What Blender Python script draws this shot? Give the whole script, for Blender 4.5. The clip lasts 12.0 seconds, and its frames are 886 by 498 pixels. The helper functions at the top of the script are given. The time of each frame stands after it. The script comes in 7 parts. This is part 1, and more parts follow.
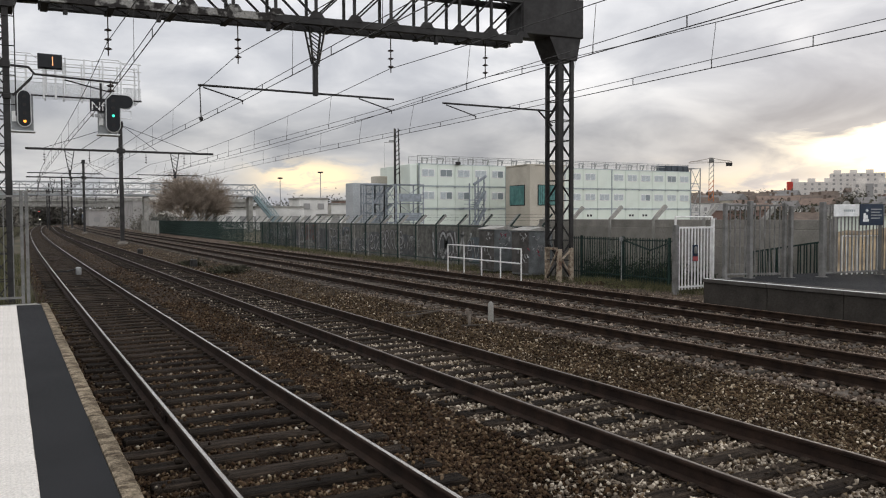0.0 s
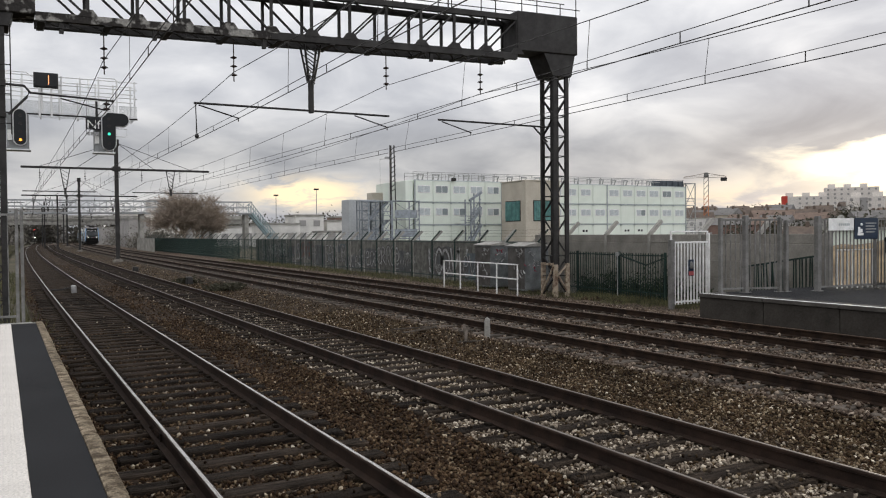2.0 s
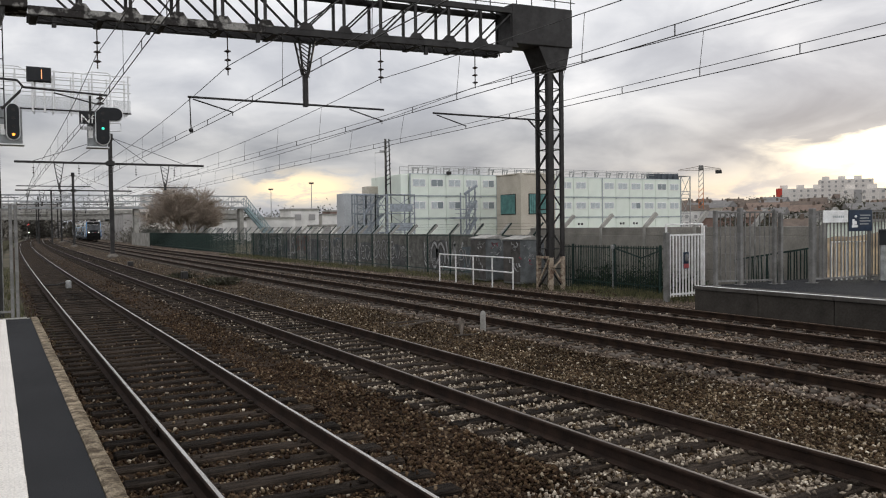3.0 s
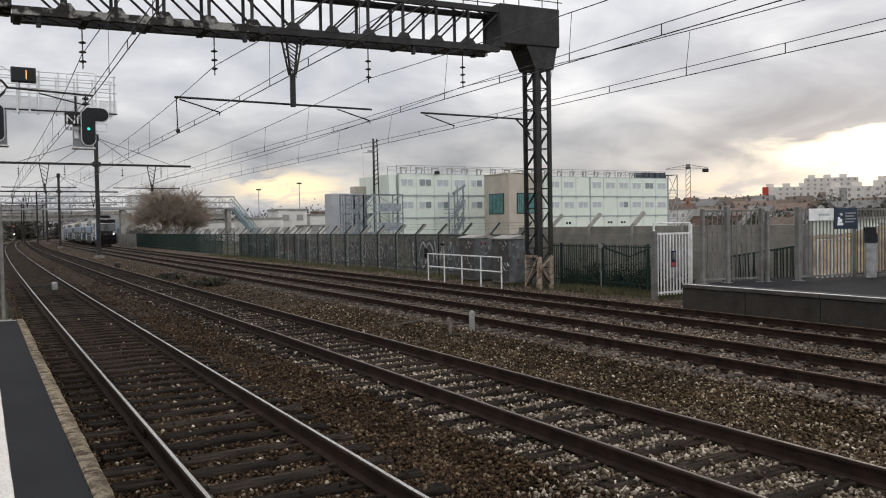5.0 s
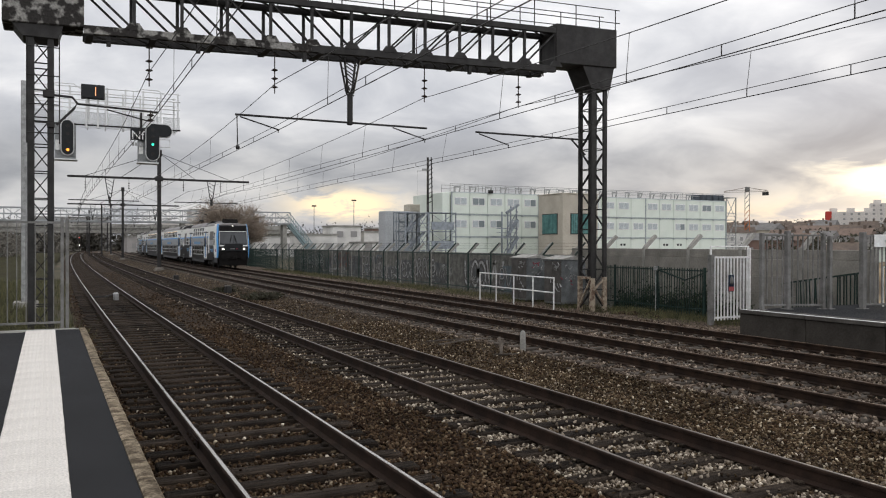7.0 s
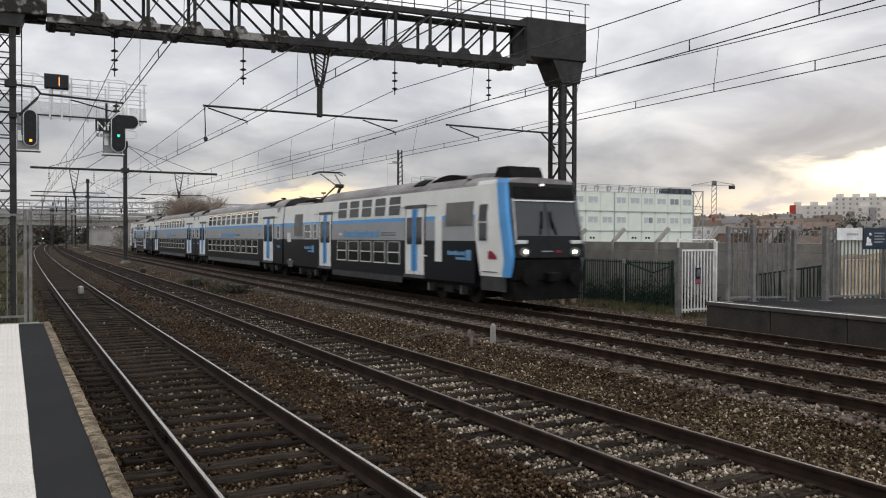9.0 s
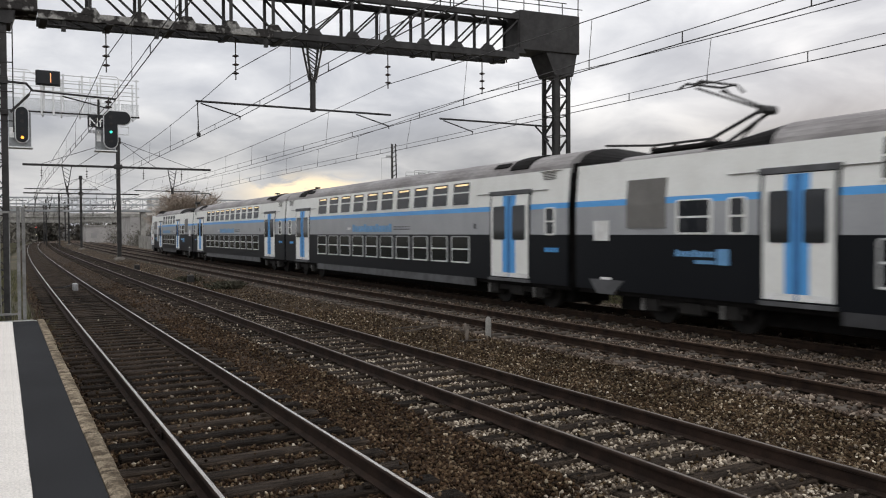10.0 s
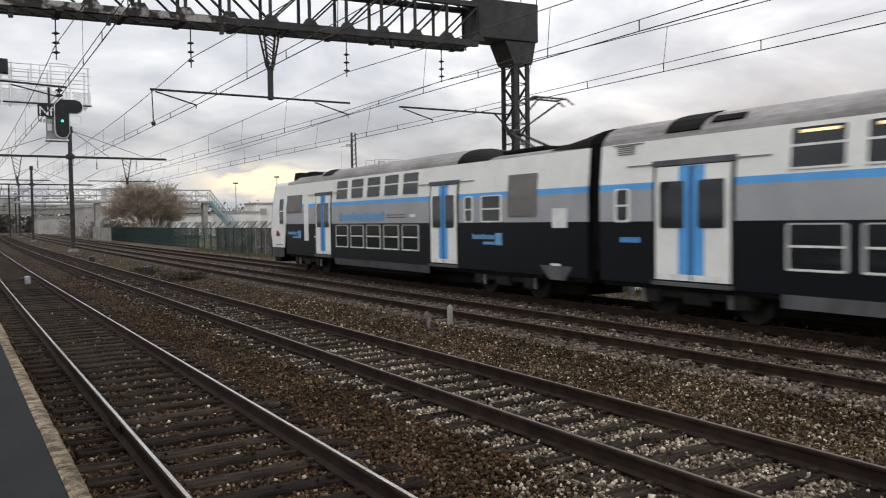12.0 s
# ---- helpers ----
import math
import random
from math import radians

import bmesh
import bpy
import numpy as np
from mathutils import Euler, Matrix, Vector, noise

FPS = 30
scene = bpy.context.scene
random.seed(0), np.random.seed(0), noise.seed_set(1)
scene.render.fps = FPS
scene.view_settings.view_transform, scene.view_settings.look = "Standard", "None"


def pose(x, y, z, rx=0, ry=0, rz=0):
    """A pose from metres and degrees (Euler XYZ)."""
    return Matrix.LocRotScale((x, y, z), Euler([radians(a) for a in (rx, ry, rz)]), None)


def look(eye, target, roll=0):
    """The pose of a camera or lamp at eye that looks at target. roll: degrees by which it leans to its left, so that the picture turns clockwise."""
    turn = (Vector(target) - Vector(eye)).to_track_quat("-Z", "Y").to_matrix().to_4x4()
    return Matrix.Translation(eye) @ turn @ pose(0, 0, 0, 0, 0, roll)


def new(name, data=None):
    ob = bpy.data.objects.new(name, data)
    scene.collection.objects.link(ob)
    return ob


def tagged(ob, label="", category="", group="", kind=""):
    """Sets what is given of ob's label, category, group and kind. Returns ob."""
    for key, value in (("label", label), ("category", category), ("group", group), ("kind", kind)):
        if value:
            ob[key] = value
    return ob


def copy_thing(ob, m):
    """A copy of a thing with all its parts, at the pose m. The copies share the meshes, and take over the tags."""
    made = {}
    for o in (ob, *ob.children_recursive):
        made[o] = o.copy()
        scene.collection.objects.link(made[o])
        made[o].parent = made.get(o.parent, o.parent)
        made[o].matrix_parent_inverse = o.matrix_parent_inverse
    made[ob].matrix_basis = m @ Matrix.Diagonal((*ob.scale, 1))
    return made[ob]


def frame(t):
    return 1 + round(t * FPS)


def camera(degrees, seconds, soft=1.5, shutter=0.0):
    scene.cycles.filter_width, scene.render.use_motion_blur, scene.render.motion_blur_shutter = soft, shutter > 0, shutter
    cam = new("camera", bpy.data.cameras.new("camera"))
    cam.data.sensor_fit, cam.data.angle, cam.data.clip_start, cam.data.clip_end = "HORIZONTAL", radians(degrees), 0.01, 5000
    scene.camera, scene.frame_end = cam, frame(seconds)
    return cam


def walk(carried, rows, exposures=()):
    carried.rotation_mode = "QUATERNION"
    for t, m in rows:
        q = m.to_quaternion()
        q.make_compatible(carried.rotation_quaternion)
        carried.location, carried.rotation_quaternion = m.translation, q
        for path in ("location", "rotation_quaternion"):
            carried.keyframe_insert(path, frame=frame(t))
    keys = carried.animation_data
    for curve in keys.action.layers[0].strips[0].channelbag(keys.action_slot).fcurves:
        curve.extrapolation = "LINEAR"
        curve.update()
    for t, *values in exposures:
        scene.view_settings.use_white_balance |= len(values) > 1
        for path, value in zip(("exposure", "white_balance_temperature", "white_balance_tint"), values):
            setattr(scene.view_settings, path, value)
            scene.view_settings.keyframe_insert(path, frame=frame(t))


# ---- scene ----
cam = camera(58.0, 12.0, 1.1, 0.2)
EYE = (0.0, 0.0, 2.2)
PATH = [
    (0.0, pose(*EYE, 87.670, 0.200, -28.680)),
    (0.5, pose(*EYE, 88.180, 0.578, -29.179)),
    (1.0, pose(*EYE, 88.348, 0.496, -29.034)),
    (1.5, pose(*EYE, 88.650, 0.497, -28.930)),
    (2.0, pose(*EYE, 88.823, 0.513, -28.970)),
    (2.5, pose(*EYE, 88.603, 0.547, -29.030)),
    (3.0, pose(*EYE, 88.357, 0.720, -29.302)),
    (5.0, pose(*EYE, 88.320, 0.968, -30.132)),
    (5.5, pose(*EYE, 88.512, 0.925, -30.091)),
    (6.0, pose(*EYE, 89.044, 0.166, -28.786)),
    (6.5, pose(*EYE, 89.207, -0.204, -26.872)),
    (6.7, pose(*EYE, 89.532, -0.126, -26.177)),
    (8.5, pose(*EYE, 89.835, -0.243, -28.544)),
    (9.0, pose(*EYE, 89.191, -0.154, -28.485)),
    (9.5, pose(*EYE, 88.895, -0.108, -28.772)),
    (10.0, pose(*EYE, 88.752, 0.323, -28.873)),
    (10.5, pose(*EYE, 88.450, 0.491, -28.840)),
    (11.0, pose(*EYE, 88.199, 0.572, -28.954)),
    (11.5, pose(*EYE, 88.065, 0.717, -29.519)),
    (12.0, pose(*EYE, 87.897, 0.799, -31.681)),
]
walk(cam, PATH, [(0.0, 0.0), (9.4, 0.0), (10.4, 0.14), (11.4, 0.20), (12.0, 0.22)])

# ---- world: broken overcast with a low sun behind the clouds ----
SUN_AZ, SUN_EL = 57.0, 5.5


def build_world():
    w = bpy.data.worlds.new("sky")
    scene.world = w
    w.use_nodes = True
    nt = w.node_tree
    nt.nodes.clear()
    N, L = nt.nodes.new, nt.links.new

    def math_node(op, a, b=None, clamp=False):
        n = N("ShaderNodeMath")
        n.operation, n.use_clamp = op, clamp
        for i, v in enumerate((a, b)):
            if v is None:
                continue
            if isinstance(v, (int, float)):
                n.inputs[i].default_value = v
            else:
                L(v, n.inputs[i])
        return n.outputs[0]

    def ramp(fac, stops):
        n = N("ShaderNodeValToRGB")
        el = n.color_ramp.elements
        while len(el) < len(stops):
            el.new(0.5)
        for e, (p, c) in zip(el, stops):
            e.position, e.color = p, (*c, 1)
        L(fac, n.inputs[0])
        return n.outputs[0]

    def mix(fac, a, b, mode="MIX"):
        n = N("ShaderNodeMix")
        n.data_type, n.blend_type = "RGBA", mode
        for sock, v in ((n.inputs[0], fac), (n.inputs[6], a), (n.inputs[7], b)):
            if isinstance(v, (int, float)):
                sock.default_value = v
            elif isinstance(v, tuple):
                sock.default_value = (*v, 1)
            else:
                L(v, sock)
        return n.outputs[2]

    a, e = radians(SUN_AZ), radians(SUN_EL)
    sun_dir = (math.sin(a) * math.cos(e), math.cos(a) * math.cos(e), math.sin(e))

    def sun_dot():
        dot = N("ShaderNodeVectorMath")
        dot.operation = "DOT_PRODUCT"
        L(way, dot.inputs[0])
        dot.inputs[1].default_value = sun_dir
        return dot.outputs["Value"]

    tc = N("ShaderNodeTexCoord")
    way = tc.outputs["Generated"]
    sep = N("ShaderNodeSeparateXYZ")
    L(way, sep.inputs[0])
    up = math_node("MAXIMUM", sep.outputs[2], 0.0)
    # clouds lie on a flat layer: divide the direction by its height
    den = math_node("ADD", up, 0.30)
    cx_ = math_node("DIVIDE", sep.outputs[0], den)
    cy_ = math_node("DIVIDE", sep.outputs[1], den)
    comb = N("ShaderNodeCombineXYZ")
    L(cx_, comb.inputs[0]), L(cy_, comb.inputs[1])

    def layer(scale, detail, rough, warp, shift):
        n = N("ShaderNodeTexNoise")
        n.inputs["Scale"].default_value, n.inputs["Detail"].default_value = scale, detail
        n.inputs["Roughness"].default_value, n.inputs["Distortion"].default_value = rough, warp
        mp = N("ShaderNodeMapping")
        mp.inputs["Location"].default_value = shift
        L(comb.outputs[0], mp.inputs[0]), L(mp.outputs[0], n.inputs["Vector"])
        return n.outputs[0]

    def bump(v, mid, half):
        """1 at mid, falling to 0 at half on either side."""
        t = math_node("SUBTRACT", 1.0, math_node("ABSOLUTE", math_node("DIVIDE", math_node("SUBTRACT", v, mid), half)), True)
        return math_node("MULTIPLY", math_node("MULTIPLY", t, t), math_node("SUBTRACT", 3.0, math_node("MULTIPLY", t, 2.0)))

    fine_, big_ = layer(3.1, 9.0, 0.52, 0.35, (3.1, 0.7, 0)), layer(1.15, 3.0, 0.5, 0.2, (0.4, 2.3, 0))
    puff = math_node("ADD", math_node("MULTIPLY", fine_, 0.55), math_node("MULTIPLY", big_, 0.45))
    cloud = ramp(puff, [(0.30, (0.35, 0.362, 0.405)), (0.43, (0.48, 0.492, 0.53)), (0.50, (0.595, 0.603, 0.632)), (0.57, (0.73, 0.73, 0.745)), (0.68, (0.90, 0.89, 0.885))])
    # brighter towards the zenith and away from the sun, darker along the low cloud deck
    behind = math_node("MAXIMUM", math_node("MULTIPLY", sep.outputs[1], -1.0), 0.0)
    lift = math_node("ADD", math_node("ADD", math_node("MULTIPLY", up, 1.05), math_node("ADD", 0.85, math_node("MULTIPLY", math_node("MAXIMUM", sun_dot(), 0.0), 0.09))), math_node("MULTIPLY", behind, 1.1))
    lift = math_node("SUBTRACT", lift, math_node("MULTIPLY", bump(up, 0.088, 0.085), 0.31))
    cloud = mix(1.0, cloud, lift, "MULTIPLY")
    # warm breaks under the cloud deck, near the skyline
    facing = math_node("MAXIMUM", sun_dot(), 0.0)
    wide = math_node("POWER", facing, 9.0)
    ga = radians(19.3)
    side = N("ShaderNodeVectorMath")
    side.operation = "DOT_PRODUCT"
    L(way, side.inputs[0])
    side.inputs[1].default_value = (math.sin(ga), math.cos(ga), 0.04)
    rift = math_node("POWER", math_node("MAXIMUM", side.outputs["Value"], 0.0), 620.0)
    ragged = math_node("MULTIPLY", math_node("SUBTRACT", fine_, 0.41, True), 8.0, True)
    gap = math_node("MULTIPLY", bump(up, 0.034, 0.044), ragged)
    where = math_node("ADD", math_node("MULTIPLY", wide, 0.62), 0.03, True)
    cloud = mix(math_node("MULTIPLY", gap, where), cloud, (1.02, 0.86, 0.60))
    tear = math_node("MULTIPLY", math_node("SUBTRACT", layer(7.0, 5.0, 0.55, 0.5, (0.3, 5.2, 0)), 0.36, True), 6.0, True)
    cloud = mix(math_node("MULTIPLY", math_node("MULTIPLY", rift, tear), bump(up, 0.050, 0.030)), cloud, (1.10, 0.90, 0.60))
    # the veiled sun's glow, cut off by the cloud above it
    near = math_node("POWER", facing, 330.0)
    lid = math_node("ADD", 0.088, math_node("MULTIPLY", math_node("SUBTRACT", puff, 0.5), 0.30))
    under = math_node("MULTIPLY", math_node("SUBTRACT", lid, up), 45.0, True)
    glow = math_node("MULTIPLY", math_node("MULTIPLY", near, under), math_node("ADD", math_node("MULTIPLY", ragged, 0.55), 0.45), True)
    cloud = mix(glow, cloud, (2.0, 1.72, 1.2))
    sky = N("ShaderNodeTexSky")
    sky.sky_type, sky.sun_disc = "NISHITA", False
    sky.sun_elevation, sky.sun_rotation = radians(SUN_EL), radians(SUN_AZ)
    sky_bg, cloud_bg, add, out = N("ShaderNodeBackground"), N("ShaderNodeBackground"), N("ShaderNodeMixShader"), N("ShaderNodeOutputWorld")
    L(sky.outputs[0], sky_bg.inputs[0])
    sky_bg.inputs[1].default_value = 0.05
    L(cloud, cloud_bg.inputs[0])
    cloud_bg.inputs[1].default_value = 1.17
    add.inputs[0].default_value = 0.94
    L(sky_bg.outputs[0], add.inputs[1]), L(cloud_bg.outputs[0], add.inputs[2]), L(add.outputs[0], out.inputs[0])
    # the sun, veiled by cloud
    sun = bpy.data.lights.new("sun", "SUN")
    sun.energy, sun.angle, sun.color = 0.8, radians(14), (1.0, 0.88, 0.70)
    ob = new("sun", sun)
    ob.matrix_world = look(Vector(sun_dir) * 100, (0, 0, 0))


build_world()
# ---- materials ----
def mat(name, color, rough=0.7, metal=0.0, dark=None, scale=6.0, fine=40.0, bump=0.0, var=0.0, island=0.0, emit=None, detail=5.0, stretch=None, spec=0.3, lo=0.35, hi=0.7, grain=0.2):
    """A surface with a coarse stain (dark), a fine grain, relief and piece-to-piece variation."""
    m = bpy.data.materials.new(name)
    m.use_nodes = True
    nt = m.node_tree
    N, L = nt.nodes.new, nt.links.new
    bs = nt.nodes["Principled BSDF"]
    bs.inputs["Roughness"].default_value, bs.inputs["Metallic"].default_value = rough, metal
    bs.inputs["Specular IOR Level"].default_value = spec
    if emit:
        bs.inputs["Emission Color"].default_value, bs.inputs["Emission Strength"].default_value = (*emit[0], 1), emit[1]
    dark = dark or tuple(c * 0.72 for c in color)
    tc = N("ShaderNodeTexCoord")
    vec = tc.outputs["Object"]
    if stretch:
        mp = N("ShaderNodeMapping")
        mp.inputs["Scale"].default_value = stretch
        L(vec, mp.inputs[0])
        vec = mp.outputs[0]
    n1, n2 = N("ShaderNodeTexNoise"), N("ShaderNodeTexNoise")
    for n, s in ((n1, scale), (n2, fine)):
        n.inputs["Scale"].default_value, n.inputs["Detail"].default_value = s, detail
        L(vec, n.inputs["Vector"])
    mr = N("ShaderNodeMapRange")
    mr.inputs[1].default_value, mr.inputs[2].default_value = lo, hi
    L(n1.outputs[0], mr.inputs[0])
    mx = N("ShaderNodeMix")
    mx.data_type = "RGBA"
    mx.inputs[6].default_value, mx.inputs[7].default_value = (*dark, 1), (*color, 1)
    L(mr.outputs[0], mx.inputs[0])
    col = mx.outputs[2]
    g = N("ShaderNodeMapRange")
    g.inputs[1].default_value, g.inputs[2].default_value, g.inputs[3].default_value, g.inputs[4].default_value = 0.25, 0.75, 1 - grain, 1 + grain
    L(n2.outputs[0], g.inputs[0])
    val = g.outputs[0]
    for amount, node, sock in ((var, "ShaderNodeObjectInfo", "Random"), (island, "ShaderNodeNewGeometry", "Random Per Island")):
        if amount:
            o = N(node)
            r = N("ShaderNodeMapRange")
            r.inputs[3].default_value, r.inputs[4].default_value = 1 - amount, 1 + amount
            L(o.outputs[sock], r.inputs[0])
            mu = N("ShaderNodeMath")
            mu.operation = "MULTIPLY"
            L(val, mu.inputs[0]), L(r.outputs[0], mu.inputs[1])
            val = mu.outputs[0]
    mm = N("ShaderNodeMix")
    mm.data_type, mm.blend_type = "RGBA", "MULTIPLY"
    mm.inputs[0].default_value = 1.0
    L(col, mm.inputs[6]), L(val, mm.inputs[7])
    L(mm.outputs[2], bs.inputs["Base Color"])
    if bump:
        b = N("ShaderNodeBump")
        b.inputs["Strength"].default_value, b.inputs["Distance"].default_value = min(1.0, bump), 0.02
        L(n2.outputs[0], b.inputs["Height"]), L(b.outputs[0], bs.inputs["Normal"])
    return m


def glass_mat(name, color, rough=0.06):
    m = bpy.data.materials.new(name)
    m.use_nodes = True
    bs = m.node_tree.nodes["Principled BSDF"]
    bs.inputs["Base Color"].default_value = (*color, 1)
    bs.inputs["Roughness"].default_value, bs.inputs["IOR"].default_value = rough, 1.5
    return m


def stone_mat(name, ramp_stops, base_rough=0.85):
    """Loose stones: every stone its own colour out of a ramp."""
    m = bpy.data.materials.new(name)
    m.use_nodes = True
    nt = m.node_tree
    N, L = nt.nodes.new, nt.links.new
    bs = nt.nodes["Principled BSDF"]
    bs.inputs["Roughness"].default_value, bs.inputs["Specular IOR Level"].default_value = base_rough, 0.08
    geo, rp = N("ShaderNodeNewGeometry"), N("ShaderNodeValToRGB")
    el = rp.color_ramp.elements
    while len(el) < len(ramp_stops):
        el.new(0.5)
    for e, (p, c) in zip(el, ramp_stops):
        e.position, e.color = p, (*c, 1)
    L(geo.outputs["Random Per Island"], rp.inputs[0])
    tc, no, mx = N("ShaderNodeTexCoord"), N("ShaderNodeTexNoise"), N("ShaderNodeMix")
    no.inputs["Scale"].default_value, no.inputs["Detail"].default_value = 1.1, 4.0
    L(tc.outputs["Object"], no.inputs["Vector"])
    mr = N("ShaderNodeMapRange")
    mr.inputs[1].default_value, mr.inputs[2].default_value, mr.inputs[3].default_value, mr.inputs[4].default_value = 0.3, 0.7, 0.7, 1.3
    L(no.outputs[0], mr.inputs[0])
    mx.data_type, mx.blend_type = "RGBA", "MULTIPLY"
    mx.inputs[0].default_value = 1.0
    L(rp.outputs[0], mx.inputs[6]), L(mr.outputs[0], mx.inputs[7])
    L(mx.outputs[2], bs.inputs["Base Color"])
    return m


def bed_mat(name, stops, scale=23.0):
    """Packed crushed stone: cells of their own colour with dark gaps and relief."""
    m = stone_mat(name, stops)
    nt = m.node_tree
    N, L = nt.nodes.new, nt.links.new
    vo, tc, b = N("ShaderNodeTexVoronoi"), N("ShaderNodeTexCoord"), N("ShaderNodeBump")
    vo.inputs["Scale"].default_value, vo.inputs["Randomness"].default_value = scale, 1.0
    L(tc.outputs["Object"], vo.inputs["Vector"])
    se = N("ShaderNodeSeparateColor")
    L(vo.outputs["Color"], se.inputs[0])
    rp = [n for n in nt.nodes if n.type == "VALTORGB"][0]
    L(se.outputs[0], rp.inputs[0])
    b.inputs["Strength"].default_value, b.inputs["Distance"].default_value = 1.0, 0.03
    b.invert = True
    L(vo.outputs["Distance"], b.inputs["Height"]), L(b.outputs[0], nt.nodes["Principled BSDF"].inputs["Normal"])
    return m


M_BED = bed_mat("rusty ballast bed", [(0.0, (0.009, 0.0056, 0.0034)), (0.5, (0.024, 0.0148, 0.0084)), (0.85, (0.050, 0.032, 0.0185)), (1.0, (0.105, 0.073, 0.045))])
M_BED_MID = bed_mat("brown ballast bed", [(0.0, (0.011, 0.007, 0.004)), (0.5, (0.032, 0.021, 0.0118)), (0.85, (0.068, 0.047, 0.027)), (1.0, (0.15, 0.112, 0.071))])
M_BED_PALE = bed_mat("grey-brown ballast bed", [(0.0, (0.020, 0.0138, 0.0098)), (0.5, (0.066, 0.048, 0.0345)), (0.85, (0.125, 0.096, 0.071)), (1.0, (0.25, 0.198, 0.148))])
M_STONE_MID = stone_mat("brown ballast", [(0.0, (0.013, 0.008, 0.0045)), (0.4, (0.041, 0.027, 0.0145)), (0.75, (0.086, 0.060, 0.034)), (0.93, (0.18, 0.138, 0.088)), (1.0, (0.40, 0.335, 0.245))])
M_STONE_PINK = stone_mat("pink-grey ballast", [(0.0, (0.030, 0.020, 0.015)), (0.4, (0.092, 0.068, 0.051)), (0.8, (0.170, 0.132, 0.101)), (1.0, (0.34, 0.28, 0.22))])
M_STONE = stone_mat("rusty ballast", [(0.0, (0.014, 0.0085, 0.0052)), (0.35, (0.032, 0.0185, 0.0105)), (0.65, (0.052, 0.031, 0.0165)), (0.9, (0.088, 0.057, 0.032)), (1.0, (0.19, 0.14, 0.09))])
M_STONE_PALE = stone_mat("pale ballast", [(0.0, (0.034, 0.025, 0.018)), (0.4, (0.130, 0.104, 0.078)), (0.75, (0.285, 0.237, 0.182)), (1.0, (0.56, 0.49, 0.39))])
M_RAIL = mat("rusty rail side", (0.034, 0.021, 0.015), 0.85, 0.0, dark=(0.016, 0.0105, 0.008), scale=4, fine=60, bump=0.3, spec=0.12)
M_RAIL_RUST = mat("orange-brown rail side", (0.036, 0.0225, 0.015), 0.85, 0.0, dark=(0.016, 0.0105, 0.008), scale=4, fine=60, bump=0.3, spec=0.1)
M_HEAD = mat("polished rail head", (0.62, 0.60, 0.57), 0.26, 1.0, dark=(0.42, 0.38, 0.34), scale=3, fine=90, stretch=(8, 0.6, 8))
M_HEAD_DULL = mat("tarnished rail head", (0.20, 0.175, 0.15), 0.5, 0.8, dark=(0.11, 0.09, 0.075), scale=3, fine=60, stretch=(8, 0.6, 8))
M_HEAD_RUST = mat("dull rail head", (0.15, 0.10, 0.067), 0.6, 0.3, dark=(0.06, 0.04, 0.028), scale=3, fine=60, spec=0.2)
M_SLEEPER = mat("tarred wooden sleeper", (0.062, 0.047, 0.035), 0.88, spec=0.08, dark=(0.014, 0.0105, 0.008), scale=3, fine=34, bump=1.0, var=0.45, stretch=(0.7, 9, 5), grain=0.4)
M_SLEEPER_C = mat("grey sleeper", (0.11, 0.092, 0.076), 0.85, spec=0.1, dark=(0.05, 0.042, 0.034), scale=3, fine=40, bump=0.4, var=0.25)
M_ASPH = mat("platform asphalt", (0.024, 0.0245, 0.026), 0.92, spec=0.1, dark=(0.017, 0.0172, 0.018), scale=0.9, fine=180, bump=0.35)
M_COPING = mat("worn coping stone", (0.27, 0.22, 0.155), 0.9, dark=(0.075, 0.056, 0.037), grain=0.55, lo=0.36, hi=0.62, spec=0.1, scale=13, fine=70, bump=0.9, var=0.15)
M_TACT = mat("white tactile tile", (0.655, 0.62, 0.57), 0.7, dark=(0.55, 0.515, 0.47), scale=2.0, fine=60, var=0.03)
M_CONC = mat("weathered concrete", (0.33, 0.32, 0.29), 0.9, dark=(0.19, 0.18, 0.16), scale=1.2, fine=25, bump=0.3, var=0.1)
M_CONC_D = mat("sooty concrete", (0.055, 0.049, 0.042), 0.92, spec=0.1, dark=(0.025, 0.022, 0.019), scale=1.4, fine=22, bump=0.4, var=0.12)
M_STEEL = mat("dark painted steel", (0.040, 0.038, 0.036), 0.6, 0.25, dark=(0.02, 0.018, 0.017), scale=3, fine=30, bump=0.2)
M_STEEL_R = mat("mottled old steel", (0.26, 0.25, 0.23), 0.8, 0.0, dark=(0.03, 0.027, 0.025), scale=3.2, fine=16, bump=0.4, lo=0.50, hi=0.60, spec=0.15, grain=0.4)
M_RUST = mat("rust and cream paint", (0.33, 0.275, 0.205), 0.8, dark=(0.11, 0.062, 0.04), lo=0.32, hi=0.58, scale=7, fine=40, bump=0.3)
M_GALV = mat("galvanised steel", (0.40, 0.40, 0.39), 0.5, 0.6, dark=(0.24, 0.24, 0.235), scale=5, fine=40)
M_GALV_D = mat("dull grey fence steel", (0.22, 0.215, 0.205), 0.6, 0.3, dark=(0.13, 0.125, 0.115), scale=4, fine=30)
M_WHITE = mat("white paint", (0.80, 0.80, 0.78), 0.5, dark=(0.62, 0.61, 0.58), scale=4, fine=40)
M_GREEN = mat("dark green fence paint", (0.022, 0.045, 0.036), 0.6, spec=0.2, dark=(0.012, 0.022, 0.019), scale=4, fine=30)
M_WIRE = mat("copper wire", (0.055, 0.050, 0.047), 0.5, 0.6)
